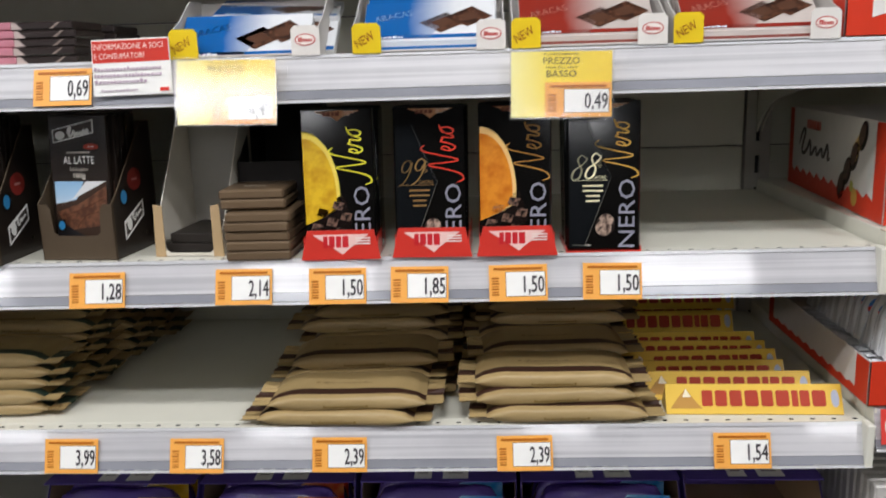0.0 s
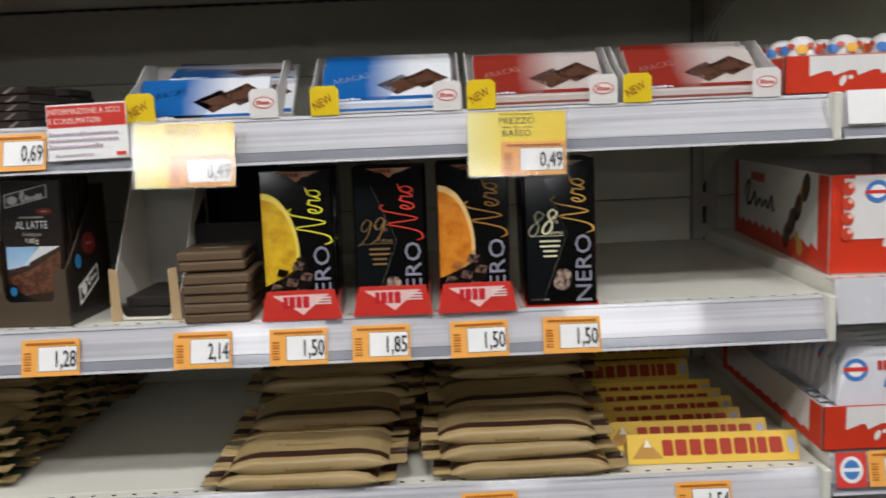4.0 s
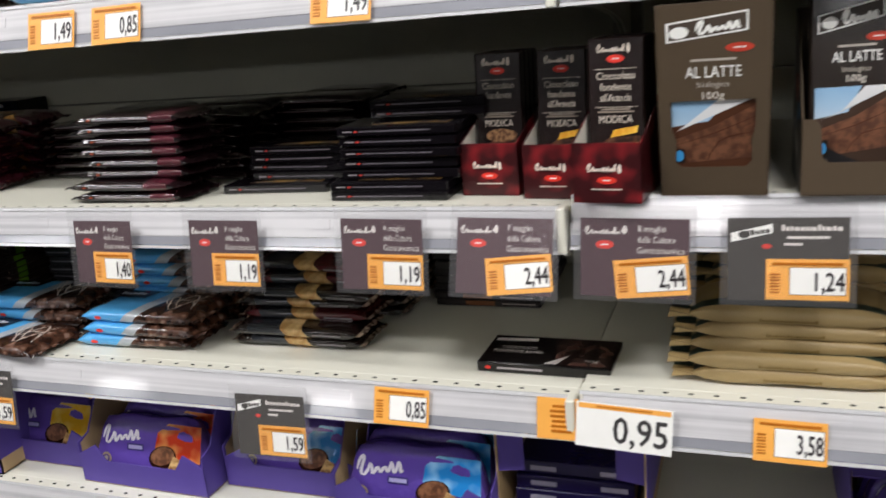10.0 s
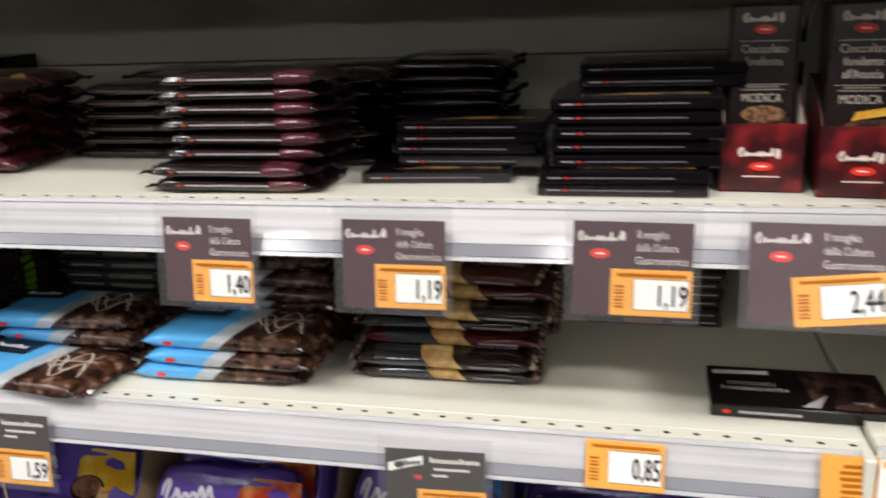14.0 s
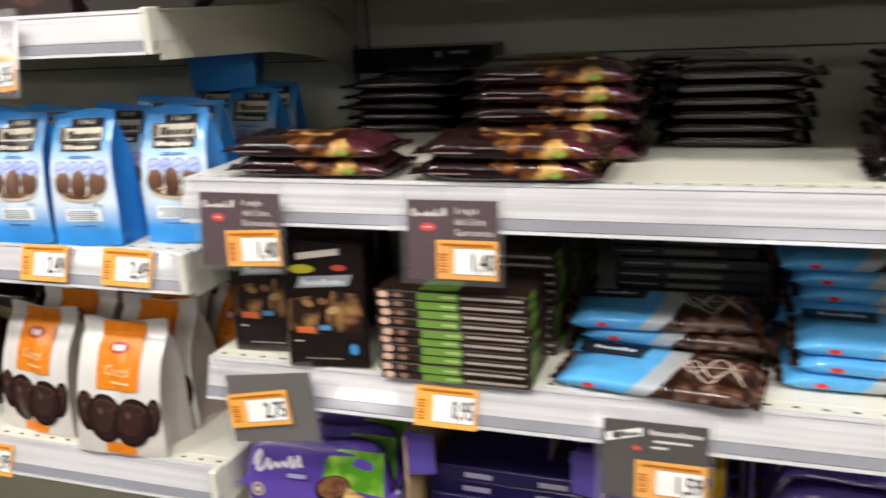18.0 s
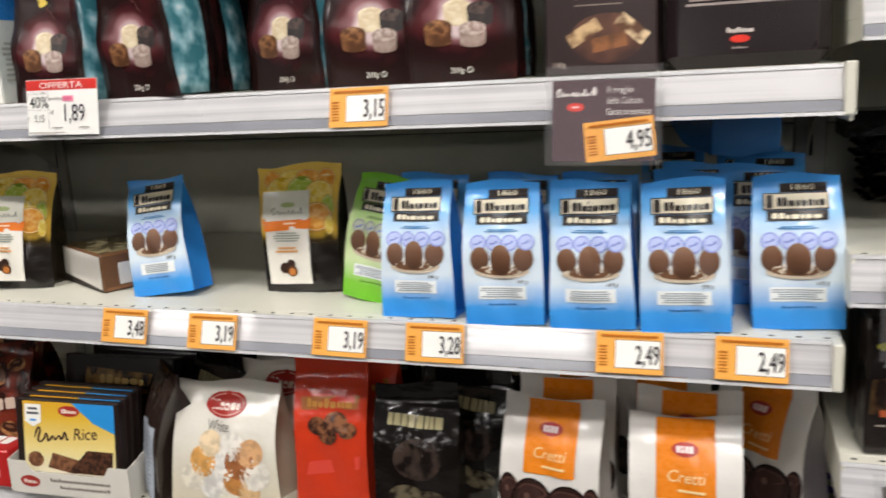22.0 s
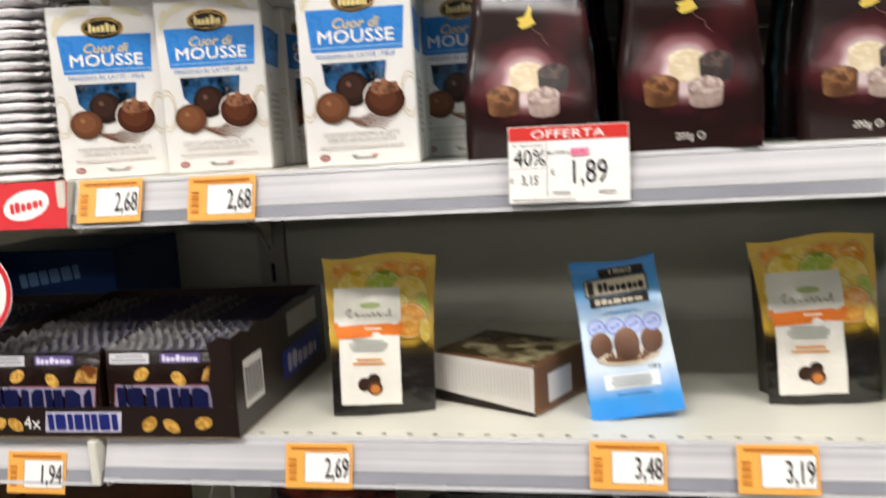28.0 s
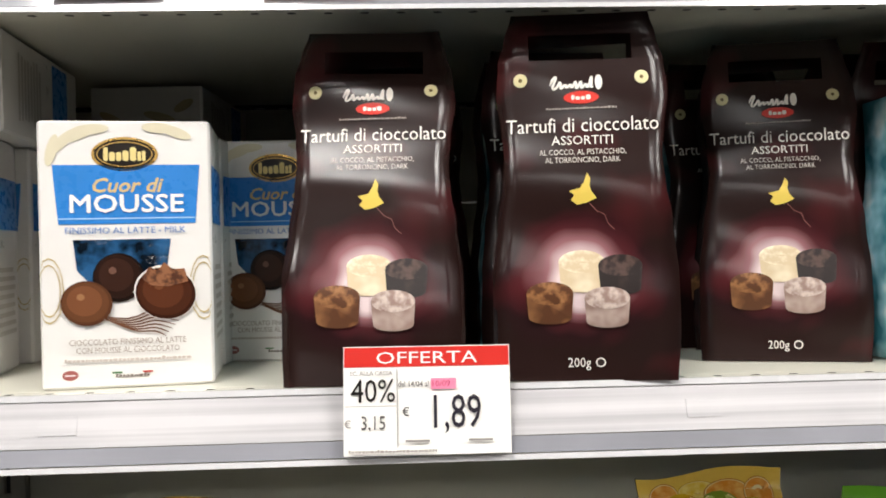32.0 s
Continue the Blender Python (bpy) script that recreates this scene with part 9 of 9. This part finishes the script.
def tartufi_bag():
    ob = thing("chocolate_bag", "dark waisted carton bag with cut handle and truffle picture", "chocolate bag", None, "waisted truffle bags")
    h, w, d = 0.222, 0.110, 0.062
    half, depth = tart_outline(h, w)

    def fn(u, v, dd):
        return (u, depth(v) + 0.0022 * math.sin(u * 38 + v * 30) * (v / h) + 0.0015 * math.sin(v * 95 + u * 20) - dd - 0.0003, v)
    card = bpy.data.materials.get("truffle_card")
    if card is None:
        m, n, k, b, co = start("truffle_card")
        sp = n.new("ShaderNodeSeparateXYZ")
        k.new(co.outputs["Object"], sp.inputs[0])
        mp = n.new("ShaderNodeMapping")
        mp.inputs["Location"].default_value, mp.inputs["Scale"].default_value = (0, 0, -0.060 * 30), (22, 0, 30)
        k.new(co.outputs["Object"], mp.inputs["Vector"])
        ln = n.new("ShaderNodeVectorMath")
        ln.operation = "LENGTH"
        k.new(mp.outputs[0], ln.inputs[0])
        nz = noise_node(n, k, co, 16, 2)
        ad = n.new("ShaderNodeMath")
        ad.operation = "MULTIPLY_ADD"
        k.new(nz.outputs[0], ad.inputs[0])
        ad.inputs[1].default_value = 1.2
        k.new(ln.outputs["Value"], ad.inputs[2])
        rp = n.new("ShaderNodeValToRGB")
        els = rp.color_ramp.elements
        els[0].position, els[0].color = 0.54, (*lin("E6D2D2"), 1)
        els[1].position, els[1].color = 1.0, (*lin("261715"), 1)
        for p, c in ((0.64, "94666A"), (0.76, "4C2226"), (0.88, "2A1517")):
            e = els.new(p)
            e.color = (*lin(c), 1)
        dv = n.new("ShaderNodeMath")
        dv.operation = "MULTIPLY"
        k.new(ad.outputs[0], dv.inputs[0])
        dv.inputs[1].default_value = 0.55
        k.new(dv.outputs[0], rp.inputs[0])
        bl = noise_node(n, k, co, 24, 1)
        br = n.new("ShaderNodeMapRange")
        br.inputs["From Min"].default_value, br.inputs["From Max"].default_value, br.inputs["To Max"].default_value = 0.52, 0.74, 0.6
        k.new(bl.outputs[0], br.inputs["Value"])
        mx = n.new("ShaderNodeMix")
        mx.data_type = "RGBA"
        mx.inputs[7].default_value = (*lin("582024"), 1)
        k.new(br.outputs[0], mx.inputs[0])
        k.new(rp.outputs[0], mx.inputs[6])
        k.new(mx.outputs[2], b.inputs["Base Color"])
        b.inputs["Roughness"].default_value, b.inputs["Specular IOR Level"].default_value = 0.23, 0.36
        card = m
    rows = 44
    hv0, hv1, hu = 0.193, 0.209, 0.031
    vs = sorted([h * i / rows for i in range(rows + 1)] + [hv0, hv1])
    for back in (0, 1):
        g = G()
        v, f = [], []
        for z in vs:
            hw = half(z)
            for u in [-hw, -hw * 0.8, -hu, -hu * 0.5, 0.0, hu * 0.5, hu, hw * 0.8, hw] if hw * 0.8 > hu else [-hw, -(hw + hu) / 2, -hu, -hu * 0.5, 0.0, hu * 0.5, hu, (hw + hu) / 2, hw]:
                bow = 0.0022 * math.sin(u * 38 + z * 30) * (z / h) + 0.0015 * math.sin(z * 95 + u * 20)
                y = depth(z) + bow if not back else d - depth(z) - bow
                v += [(u, y, z), (u, y + 0.0009 if not back else y - 0.0009, z)]
        for r in range(len(vs) - 1):
            hole = hv0 - 1e-6 < vs[r] and vs[r + 1] < hv1 + 1e-6
            for c in range(8):
                if hole and 2 <= c <= 5:
                    continue
                a_, b_, c_, d_ = r * 9 + c, r * 9 + c + 1, (r + 1) * 9 + c + 1, (r + 1) * 9 + c
                f.append((2 * a_, 2 * b_, 2 * c_, 2 * d_))
                f.append((2 * d_ + 1, 2 * c_ + 1, 2 * b_ + 1, 2 * a_ + 1))
            for c in (0, 8):
                a_, d_ = r * 9 + c, (r + 1) * 9 + c
                f.append((2 * a_, 2 * d_, 2 * d_ + 1, 2 * a_ + 1))
        g.add(v, f, card, True)
        g.emit("front_card" if not back else "back_card", ob, "dark printed card with a cut handle" if not back else "")
    # inner film bag with teal wrapped sweets
    g = G()
    rings = []
    for i in range(12):
        v = 0.002 + 0.175 * i / 11
        hw = half(v) - 0.003
        y0, y1 = depth(v) + 0.002, d - depth(v) - 0.002
        r = random.Random(i)
        ring = []
        for t in range(20):
            a_ = 2 * math.pi * t / 20
            c, s = math.cos(a_), math.sin(a_)
            ring.append((hw * sgn(c) * abs(c) ** 0.4 * (1 + r.uniform(-0.015, 0.015)), (y0 + y1) / 2 + (y1 - y0) / 2 * sgn(s) * abs(s) ** 0.4, v))
        rings.append(ring)
    g.loft(rings, mottle("teal_foil", "3E7C88", "98C8D4", 40, 0.14, wr=0.9, detail=2, c3="DDECEE"))
    g.emit("sweet_bag", ob, "teal foil wrapped sweets in clear film")
    WH = ink("EDE6DC")
    a = Art(fn, step=0.004)
    for s in (-1, 1):
        a = Art(fn, step=0.004)
        a.ell(s * 0.036, 0.181, 0.0042, 0.0042, ink("D9CFA0"), n=16).ell(s * 0.036, 0.181, 0.0012, 0.0012, ink("6B5A30"), n=10)
        a.done("rivet", ob, "pale round press stud")
    a = Art(fn, step=0.004)
    a.scrawl(-0.005, 0.1778, 0.026, 0.0078, 8, WH)
    a.ell(0.0105, 0.1785, 0.0022, 0.0046, WH)
    a.ell(0.0, 0.1695, 0.0105, 0.0038, LOGORED, n=20).mark(0.0, 0.1695, 0.012, 0.003, 4, WH)
    a.mark(0.0, 0.1632, 0.042, 0.0013, 22, ink("A99C94"))
    a.done("brand_mark", ob)
    a = Art(fn, step=0.004)
    a.text("Tartufi di cioccolato", 0.0, 0.1490, 0.0090, WH, width=0.090)
    a.text("ASSORTITI", 0.0, 0.1412, 0.0056, WH, width=0.036)
    a.text("AL COCCO, AL PISTACCHIO,", 0.0, 0.1350, 0.0035, ink("CFC4BA"), width=0.051)
    a.text("AL TORRONCINO, DARK", 0.0, 0.1302, 0.0035, ink("CFC4BA"), width=0.044)
    a.text("200g", -0.004, 0.0085, 0.0058, WH, width=0.0135)
    a.ell(0.0085, 0.0112, 0.0030, 0.0029, WH, n=14).ell(0.0085, 0.0112, 0.0022, 0.0021, ink("2A201D"), n=14)
    a.done("lettering", ob)
    a = Art(fn, step=0.004)
    a.poly([(-0.0075, 0.1080), (-0.004, 0.1052), (0.0015, 0.1062), (0.0075, 0.1090), (0.0045, 0.1130), (0.0035, 0.1165), (0.0042, 0.1205), (0.0022, 0.1240), (0.0005, 0.1190), (-0.002, 0.1150), (-0.0085, 0.1135), (-0.0055, 0.1110)], ink("E0C45A"))
    a.done("map_shape", ob, "small yellow map shape")
    a = Art(fn, step=0.004)
    ln = [(0.0030, 0.1060), (0.0075, 0.1010), (0.0120, 0.0990), (0.0135, 0.0940), (0.0175, 0.0900)]
    for (u0, v0), (u1, v1) in zip(ln, ln[1:]):
        a.poly([(u0, v0), (u1, v1), (u1 + 0.0003, v1 + 0.0003), (u0 + 0.0003, v0 + 0.0003)], ink("8A5A56"))
    a.done("thin_line", ob)
    for i, (u, v, r, c1, c2) in enumerate(((-0.002, 0.0715, 0.0135, "D2BE9A", "EFE6CC"), (0.0205, 0.0690, 0.0128, "1E1210", "54403A"), (-0.021, 0.0530, 0.0138, "5A3620", "A5744A"), (0.0125, 0.0500, 0.0132, "9A8076", "D2C2B8"))):
        a = Art(lambda u, v, dd, i=i: fn(u, v, dd + 0.0003 * i), step=0.004)
        mt = mottle("print_truffle_%d" % i, c1, c2, 150, 0.35, detail=4)
        side = mottle("print_truffle_side_%d" % i, c1, c2, 60, 0.4, detail=2, lo=0.5, hi=0.75)
        n = 20
        foot = [(u - r * 0.92 * math.cos(math.pi * j / 10), v - r * 1.05 - r * 0.30 * math.sin(math.pi * j / 10)) for j in range(11)]
        a.poly([(u + r, v), (u - r, v)] + foot, side)
        a.ell(u, v, r, r * 0.50, mt, n=n)
        a.done("truffle_picture", ob)
    return ob


for bx, by, br, bl in ((-2.817, 0.980, -5, -6), (-2.690, 0.978, -9, 1), (-2.543, 1.036, -15.5, -3), (-2.425, 1.010, 4, -2), (-2.330, 1.000, 12, -3)):
    put("tartufi_bag", tartufi_bag, pose(bx, by, Z3T + 0.0005, bl, 0, br))
for bx, by, br in ((-2.81, 1.062, -3), (-2.69, 1.07, 3), (-2.545, 1.12, 0), (-2.43, 1.09, 0), (-2.80, 1.14, 2), (-2.66, 1.15, -4), (-2.34, 1.085, 3)):
    put("tartufi_bag", tartufi_bag, pose(bx, by, Z3T + 0.0005, -1, 0, br))


def cremino_box():
    ob = thing("chocolate_box", "dark brown carton with cream lettering and nougat picture", "chocolate box", None, "dark gift cartons")
    w, d, h = 0.108, 0.050, 0.165
    G().box(-w / 2, w / 2, 0, d, 0, h, surf("cremino_dark", lin("2C1E1E"), 0.3, 0.12, 30, bump=0.05), 0.002).emit("carton", ob)
    a = Art(face_front())
    a.text("il Cremino", -0.002, 0.072, 0.0080, ink("DED2C6"), width=0.044)
    a.lines(-0.002, 0.066, 0.060, 0.0022, 1, ink("8A7C74"))
    a.text("140g", -0.040, 0.008, 0.005, ink("B5A89E"))
    a.done("lettering", ob)
    a = Art(face_front())
    a.ell(0.006, 0.034, 0.036, 0.024, mottle("print_warm_ground", "3A2420", "6B4636", 20, 0.3), n=24)
    for u, v, r, c in ((-0.016, 0.040, 30, "C9AA80"), (0.030, 0.042, -40, "D9C09A"), (0.008, 0.030, 10, "8A5A38")):
        cs, sn = math.cos(radians(r)), math.sin(radians(r))
        a.poly([(u + cs * x - sn * y, v + sn * x + cs * y) for x, y in ((-0.017, -0.007), (0.017, -0.007), (0.017, 0.007), (-0.017, 0.007))], mottle("print_nougat_" + c, c, "5A3A26", 60, 0.3))
    a.done("nougat_picture", ob)
    return ob


put("cremino_box", cremino_box, pose(-2.200, 1.040, Z3T + 0.0005, -4, 0, 8))
dg = thing("chocolate_box", "large dark glossy carton with pale small print", "chocolate box", pose(-2.066, 1.050, Z3T + 0.0005, -4, 0, 2), "dark gift cartons")
G().box(-0.074, 0.074, 0, 0.055, 0, 0.175, surf("gift_black", lin("231B1D"), 0.2, 0.12, 30, bump=0.1), 0.012).emit("carton", dg)
aa = Art(face_front())
aa.lines(-0.008, 0.068, 0.110, 0.022, 5, ink("9A8E8A"))
aa.mark(-0.006, 0.088, 0.05, 0.006, 9, ink("B5A8A2"))
aa.mark(-0.006, 0.034, 0.024, 0.005, 8, ink("CFC4BE"))
aa.ell(-0.006, 0.026, 0.009, 0.0035, LOGORED).mark(-0.006, 0.018, 0.014, 0.002, 8, ink("9A8E8A"))
aa.done("small_print", dg)
put("cremino_box", cremino_box, pose(-2.20, 1.11, Z3T + 0.0005, 0, 0, 2))

# ---- fourth bay ----
SILV = surf("silver_foil", (0.90, 0.88, 0.88), 0.28, 0.15, 60, metal=0.25, bump=0.7, dist=0.004, bscale=55)
silb = bar_pack("silb", 0.150, 0.085, 0.0105, SILV, lambda ob, f, t: Art(t, step=0.02).rect(-0.05, 0.015, 0.05, 0.07, ink("B42A2A", 0.25)).done("red_print", ob), "silver foil wafer pack with crimped ends in a stack", fin=0.012, group="silver foil packs", n=2.4)
pile("silb", silb, 19, -3.352, 1.005, Z3T, 0.0098, jx=0.004, jy=0.004, jr=2.5, seed=1)
pile("silb", silb, 18, -3.352, 1.098, Z3T, 0.0098, jx=0.004, jy=0.004, jr=2.5, seed=2)
redw = bar_pack("redw", 0.150, 0.085, 0.0200, film("8E1C22", 0.2, 0.6), lambda ob, f, t: Art(f).mark(0.0, 0.01, 0.05, 0.009, 6, WHITE).done("front_mark", ob), "red film wafer pack on top of a stack", fin=0.012, group="silver foil packs")
pile("redw", redw, 9, -3.352, 1.190, Z3T, 0.019, jx=0.004, jr=2, seed=3)

SNB = surf("snack_box_brown", lin("201410"), 0.34, 0.1, 30, bump=0.06, coat=0.2)
SNF = dark_film("snack_brown_film", "1E110C", 0.24)
SNP = mottle("snack_purple_top", "090610", "1E1834", 120, 0.38, wr=0.4, detail=3)
SNS = mottle("snack_silver_top", "100E0F", "4A4646", 90, 0.42, wr=0.4, detail=2)
PEANUT = mottle("print_peanut", "B07C2E", "DDB257", 200, 0.35, detail=2)


def snack_pack():
    """A film multipack of bars that stands on its long edge, its top seal a row of folded crimps."""
    ob = thing("snack_pack", "brown film pack of bars with a dark blue name block", "chocolate pack", None, "bar packs in brown cartons")
    w, h, d = 0.124, 0.079, 0.0150
    g = G()
    n = 15
    vs = [h * k for k in (0.0, 0.06, 0.2, 0.4, 0.6, 0.8, 0.93, 1.0)]

    def front(u, v, dd):
        k = v / h
        bulge = math.sin(math.pi * min(1, max(0, k))) ** 0.5
        return (u, d / 2 - d / 2 * (0.35 + 0.65 * bulge) + 0.0008 * math.sin(u * 120 + v * 70) - dd, v)
    us = [-w / 2 + w * i / (n - 1) for i in range(n)]
    g.grid(front, us, vs, SNF, True)
    g.grid(lambda u, v, dd: (u, d - front(u, v, 0)[1], v), us[::-1], vs, SNF, True)
    for s in (-1, 1):
        g.add([front(s * w / 2, v, 0) for v in vs] + [(s * w / 2, d - front(s * w / 2, v, 0)[1], v) for v in vs], [(i, i + 1, 8 + i + 1, 8 + i) if s < 0 else (8 + i, 8 + i + 1, i + 1, i) for i in range(7)], SNF)
    g.emit("film_body", ob)
    for x0, x1, m, nm in ((-w / 2, -w * 0.04, SNS, "silver_crimp"), (-w * 0.04, w / 2, SNP, "purple_crimp")):
        g = G()
        k = 12
        v = []
        for i in range(k + 1):
            x = x0 + (x1 - x0) * i / k
            q = 0.0018 if i % 2 else -0.0018
            v += [(x, d * 0.14, h - 0.001), (x, d * 0.5 + q * 0.4, h + 0.0055 + q), (x, d * 0.86, h - 0.001)]
        f = []
        for i in range(k):
            for c in (0, 1):
                f.append((3 * i + c, 3 * i + 3 + c, 3 * i + 4 + c, 3 * i + 1 + c))
        g.add(v, f, m)
        g.emit(nm, ob)
    a = Art(front, step=0.004)
    a.poly([(-0.0575, 0.0205), (0.0540, 0.0205), (0.0580, 0.0465), (-0.0535, 0.0465)], ink("8E4450")).poly([(-0.0562, 0.0214), (0.0530, 0.0214), (0.0567, 0.0456), (-0.0525, 0.0456)], ink("9A92A8"))
    a.done("name_block", ob, "pale name block")
    a = Art(lambda u, v, dd: front(u, v, dd + 0.0007), step=0.004)
    a.mark(0.0005, 0.0335, 0.106, 0.0205, 8, ink("10143E"), seed=8, caps=True)
    a.each("name_letter", ob)
    a = Art(front, step=0.004)
    a.rect(-0.058, 0.066, -0.018, 0.0755, ink("CFCED2")).lines(-0.038, 0.071, 0.036, 0.007, 2, ink("9A989C"))
    a.done("white_strip", ob)
    a = Art(front, step=0.004)
    a.rect(-0.006, 0.067, 0.034, 0.0755, ink("5E4E86")).mark(0.014, 0.071, 0.036, 0.006, 8, ink("D9D4E6"))
    a.done("purple_strip", ob)
    a = Art(front, step=0.004)
    a.poly([(0.034, 0.050), (0.058, 0.050), (0.060, 0.064), (0.046, 0.067), (0.038, 0.060)], mottle("print_caramel", "6A3A1A", "D9A85A", 70, 0.25, detail=2))
    a.done("caramel_picture", ob)
    for u, v, q in ((-0.026, 0.056, 30), (0.012, 0.052, -40)):
        a = Art(front, step=0.004)
        a.ell(u, v, 0.0080, 0.0058, PEANUT, rot=q, n=14)
        a.done("nut_print", ob)
    return ob


def snack_case(x, y, w, d, z, rot):
    ob = thing("display_box", "brown open carton of bar packs with nut pictures", "display box", pose(x, y, z + 0.0005, 0, 0, rot), "brown snack cartons")
    hw, h = w / 2, 0.094
    r = random.Random(int(abs(x) * 1000))
    low = [(hw - 2 * hw * i / 16, 0.030 + r.uniform(-0.0012, 0.0012)) for i in range(17)]
    G().slab([(-hw, 0), (hw, 0), *low], -0.0015, lambda u, v, dd: (u, -dd, v), SNB).emit("front_panel", ob)
    G().slab([(hw, 0.030), (hw, h), (hw - 0.012, h + 0.002), (hw - 0.024, h - 0.004), (hw - 0.021, h - 0.022), (hw - 0.026, 0.052), (hw - 0.022, 0.030)], -0.0015, lambda u, v, dd: (u, -dd, v), SNB).emit("torn_post", ob, "torn brown board edge")
    for s in (-1, 1):
        top = [(d, h)] + [(d - (d - 0.004) * i / 14, h + r.uniform(-0.005, 0.003)) for i in range(1, 14)] + [(0.0, h)]
        G().slab([(0, 0), (d, 0), *top], 0.0015, lambda u, v, dd, s=s: (s * (hw - dd), u, v), SNB).emit("side_panel", ob)
    G().slab([(-hw, 0), (hw, 0), (hw, h), (-hw, h)], 0.0015, lambda u, v, dd: (u, d - dd, v), SNB).emit("back_panel", ob)
    G().slab([(-hw, 0), (hw, 0), (hw, d), (-hw, d)], 0.0015, lambda u, v, dd: (u, v, dd), KRAFTCARD).emit("base_panel", ob)
    a = Art(face_front())
    a.poly([(-0.063, 0.0060), (0.016, 0.0060), (0.019, 0.0260), (-0.060, 0.0260)], ink("C9C4D4"))
    a.done("pale_block", ob)
    a = Art(face_front(-0.0004))
    a.mark(-0.022, 0.016, 0.074, 0.0160, 8, ink("1E2870"), seed=8, caps=True)
    a.each("name_letter", ob)
    a = Art(face_front())
    a.text("4x", -0.076, 0.009, 0.013, WHITE)
    a.done("lettering", ob)
    for u, v, q in ((0.046, 0.014, 40), (0.068, 0.012, -30), (0.100, 0.015, 15), (-0.112, 0.014, 20), (-0.094, 0.013, -30)):
        a = Art(face_front())
        a.ell(u, v, 0.0090, 0.0058, PEANUT, rot=q, n=14)
        a.done("nut_print", ob)
    a = Art(face_right(hw))
    a.rect(0.020, 0.022, 0.066, 0.068, ink("D2CEC8"))
    a.done("label", ob, "white bar code label")
    for i in range(14):
        a = Art(face_right(hw + 0.0004))
        a.rect(0.024 + 0.0028 * i, 0.028, 0.024 + 0.0028 * i + (0.0008 if i % 3 else 0.0016), 0.060, ink("2A2420"))
        a.done("bar_line", ob)
    a = Art(face_right(hw))
    a.poly([(0.12, 0.018), (0.240, 0.018), (0.240, 0.052), (0.12, 0.048)], ink("26348A"))
    a.done("side_block", ob)
    a = Art(face_right(hw + 0.0004))
    a.mark(0.18, 0.033, 0.095, 0.02, 6, ink("B9B4C6"))
    a.done("side_mark", ob)
    a = Art(face_right(hw))
    a.rect(0.14, 0.060, 0.235, 0.086, ink("B9B4AE"))
    a.done("side_label", ob)
    for c in (-1, 1):
        for i in range(14):
            put("snack_pack", snack_pack, pose(x, y, z, 0, 0, rot) @ pose(c * 0.0655 - 0.001, 0.004 + 0.0172 * i, 0.003 + r.uniform(0, 0.002), -3 + r.uniform(-2, 2), r.uniform(-0.6, 0.6), r.uniform(-1, 1)))


snack_case(-3.228, 0.966, 0.268, 0.262, Z4M + 0.004, 1)
snack_case(-3.505, 0.968, 0.268, 0.262, Z4M, 1)
SKY = board("13305E", 0.3)
bx4 = thing("display_box", "blue carton with a pale block mark behind brown cartons", "display box", pose(-3.470, 1.235, Z4M + 0.0005, 0, 0, 0))
G().box(-0.12, 0.10, 0, 0.16, 0, 0.150, SKY, 0.002).emit("carton", bx4)
aa = Art(face_front())
aa.mark(0.005, 0.116, 0.09, 0.018, 6, ink("6A8AB8"), rot=8, caps=True)
aa.done("pale_mark", bx4)
bpk = bar_pack("coco", 0.13, 0.06, 0.03, film("2E6FB8", 0.22, 0.5), lambda ob, f, t: Art(f, step=0.02).rect(-0.05, 0.006, 0.02, 0.022, ink("D9E4EC")).done("white_print", ob), "blue and white film snack pack on a pile", fin=0.012, group="blue snack packs")
for i, p in enumerate(((-3.57, 1.16, 0.095, 34), (-3.565, 1.15, 0.123, 26), (-3.58, 1.16, 0.150, 38))):
    put("coco", bpk, pose(p[0], p[1], Z4M + p[2] + 0.004, 0, 0, p[3]))
# fourth bay, lower shelf: orange-brown cartons
for i, (bx, w) in enumerate(((-3.31, 0.12), (-3.43, 0.11))):
    ob = thing("display_box", "brown carton with golden wafer picture and grey side", "display box", pose(bx, 1.00, Z3L + 0.0005, 0, 0, 2))
    G().box(-w / 2, w / 2, 0, 0.16, 0, 0.165, board("6B4A36", 0.4), 0.002).emit("carton", ob)
    a = Art(face_front())
    a.rect(-w * 0.45, 0.06, w * 0.45, 0.155, mottle("print_wafer", "6B2E1C", "C9963E", 22, 0.3, detail=2))
    a.poly([(-w * 0.4, 0.115), (w * 0.4, 0.122), (w * 0.4, 0.135), (-w * 0.4, 0.128)], ink("D9B04A"))
    a.mark(0, 0.09, w * 0.7, 0.014, 7, ink("7A2A22"))
    a.done("wafer_picture", ob)
# plate stands in for a pale carton flap at the bay joint
gs = thing("shelf_divider", "pale upright plate with a curved front edge", "shelf divider", pose(-3.226, 0, Z3L + 0.0005))
G().slab([(1.02, 0), (1.195, 0), (1.195, 0.205), (1.180, 0.205), (1.172, 0.150), (1.150, 0.115), (1.105, 0.090), (1.050, 0.070), (1.025, 0.045)], 0.002, lambda u, v, d: (d, u, v), PAINT).emit("plate", gs)
# paler strip added along its rear edge
G().box(-0.003, 0.006, 1.1955, 1.203, 0, 0.205, RAILWH, 0.001).emit("rim", gs)
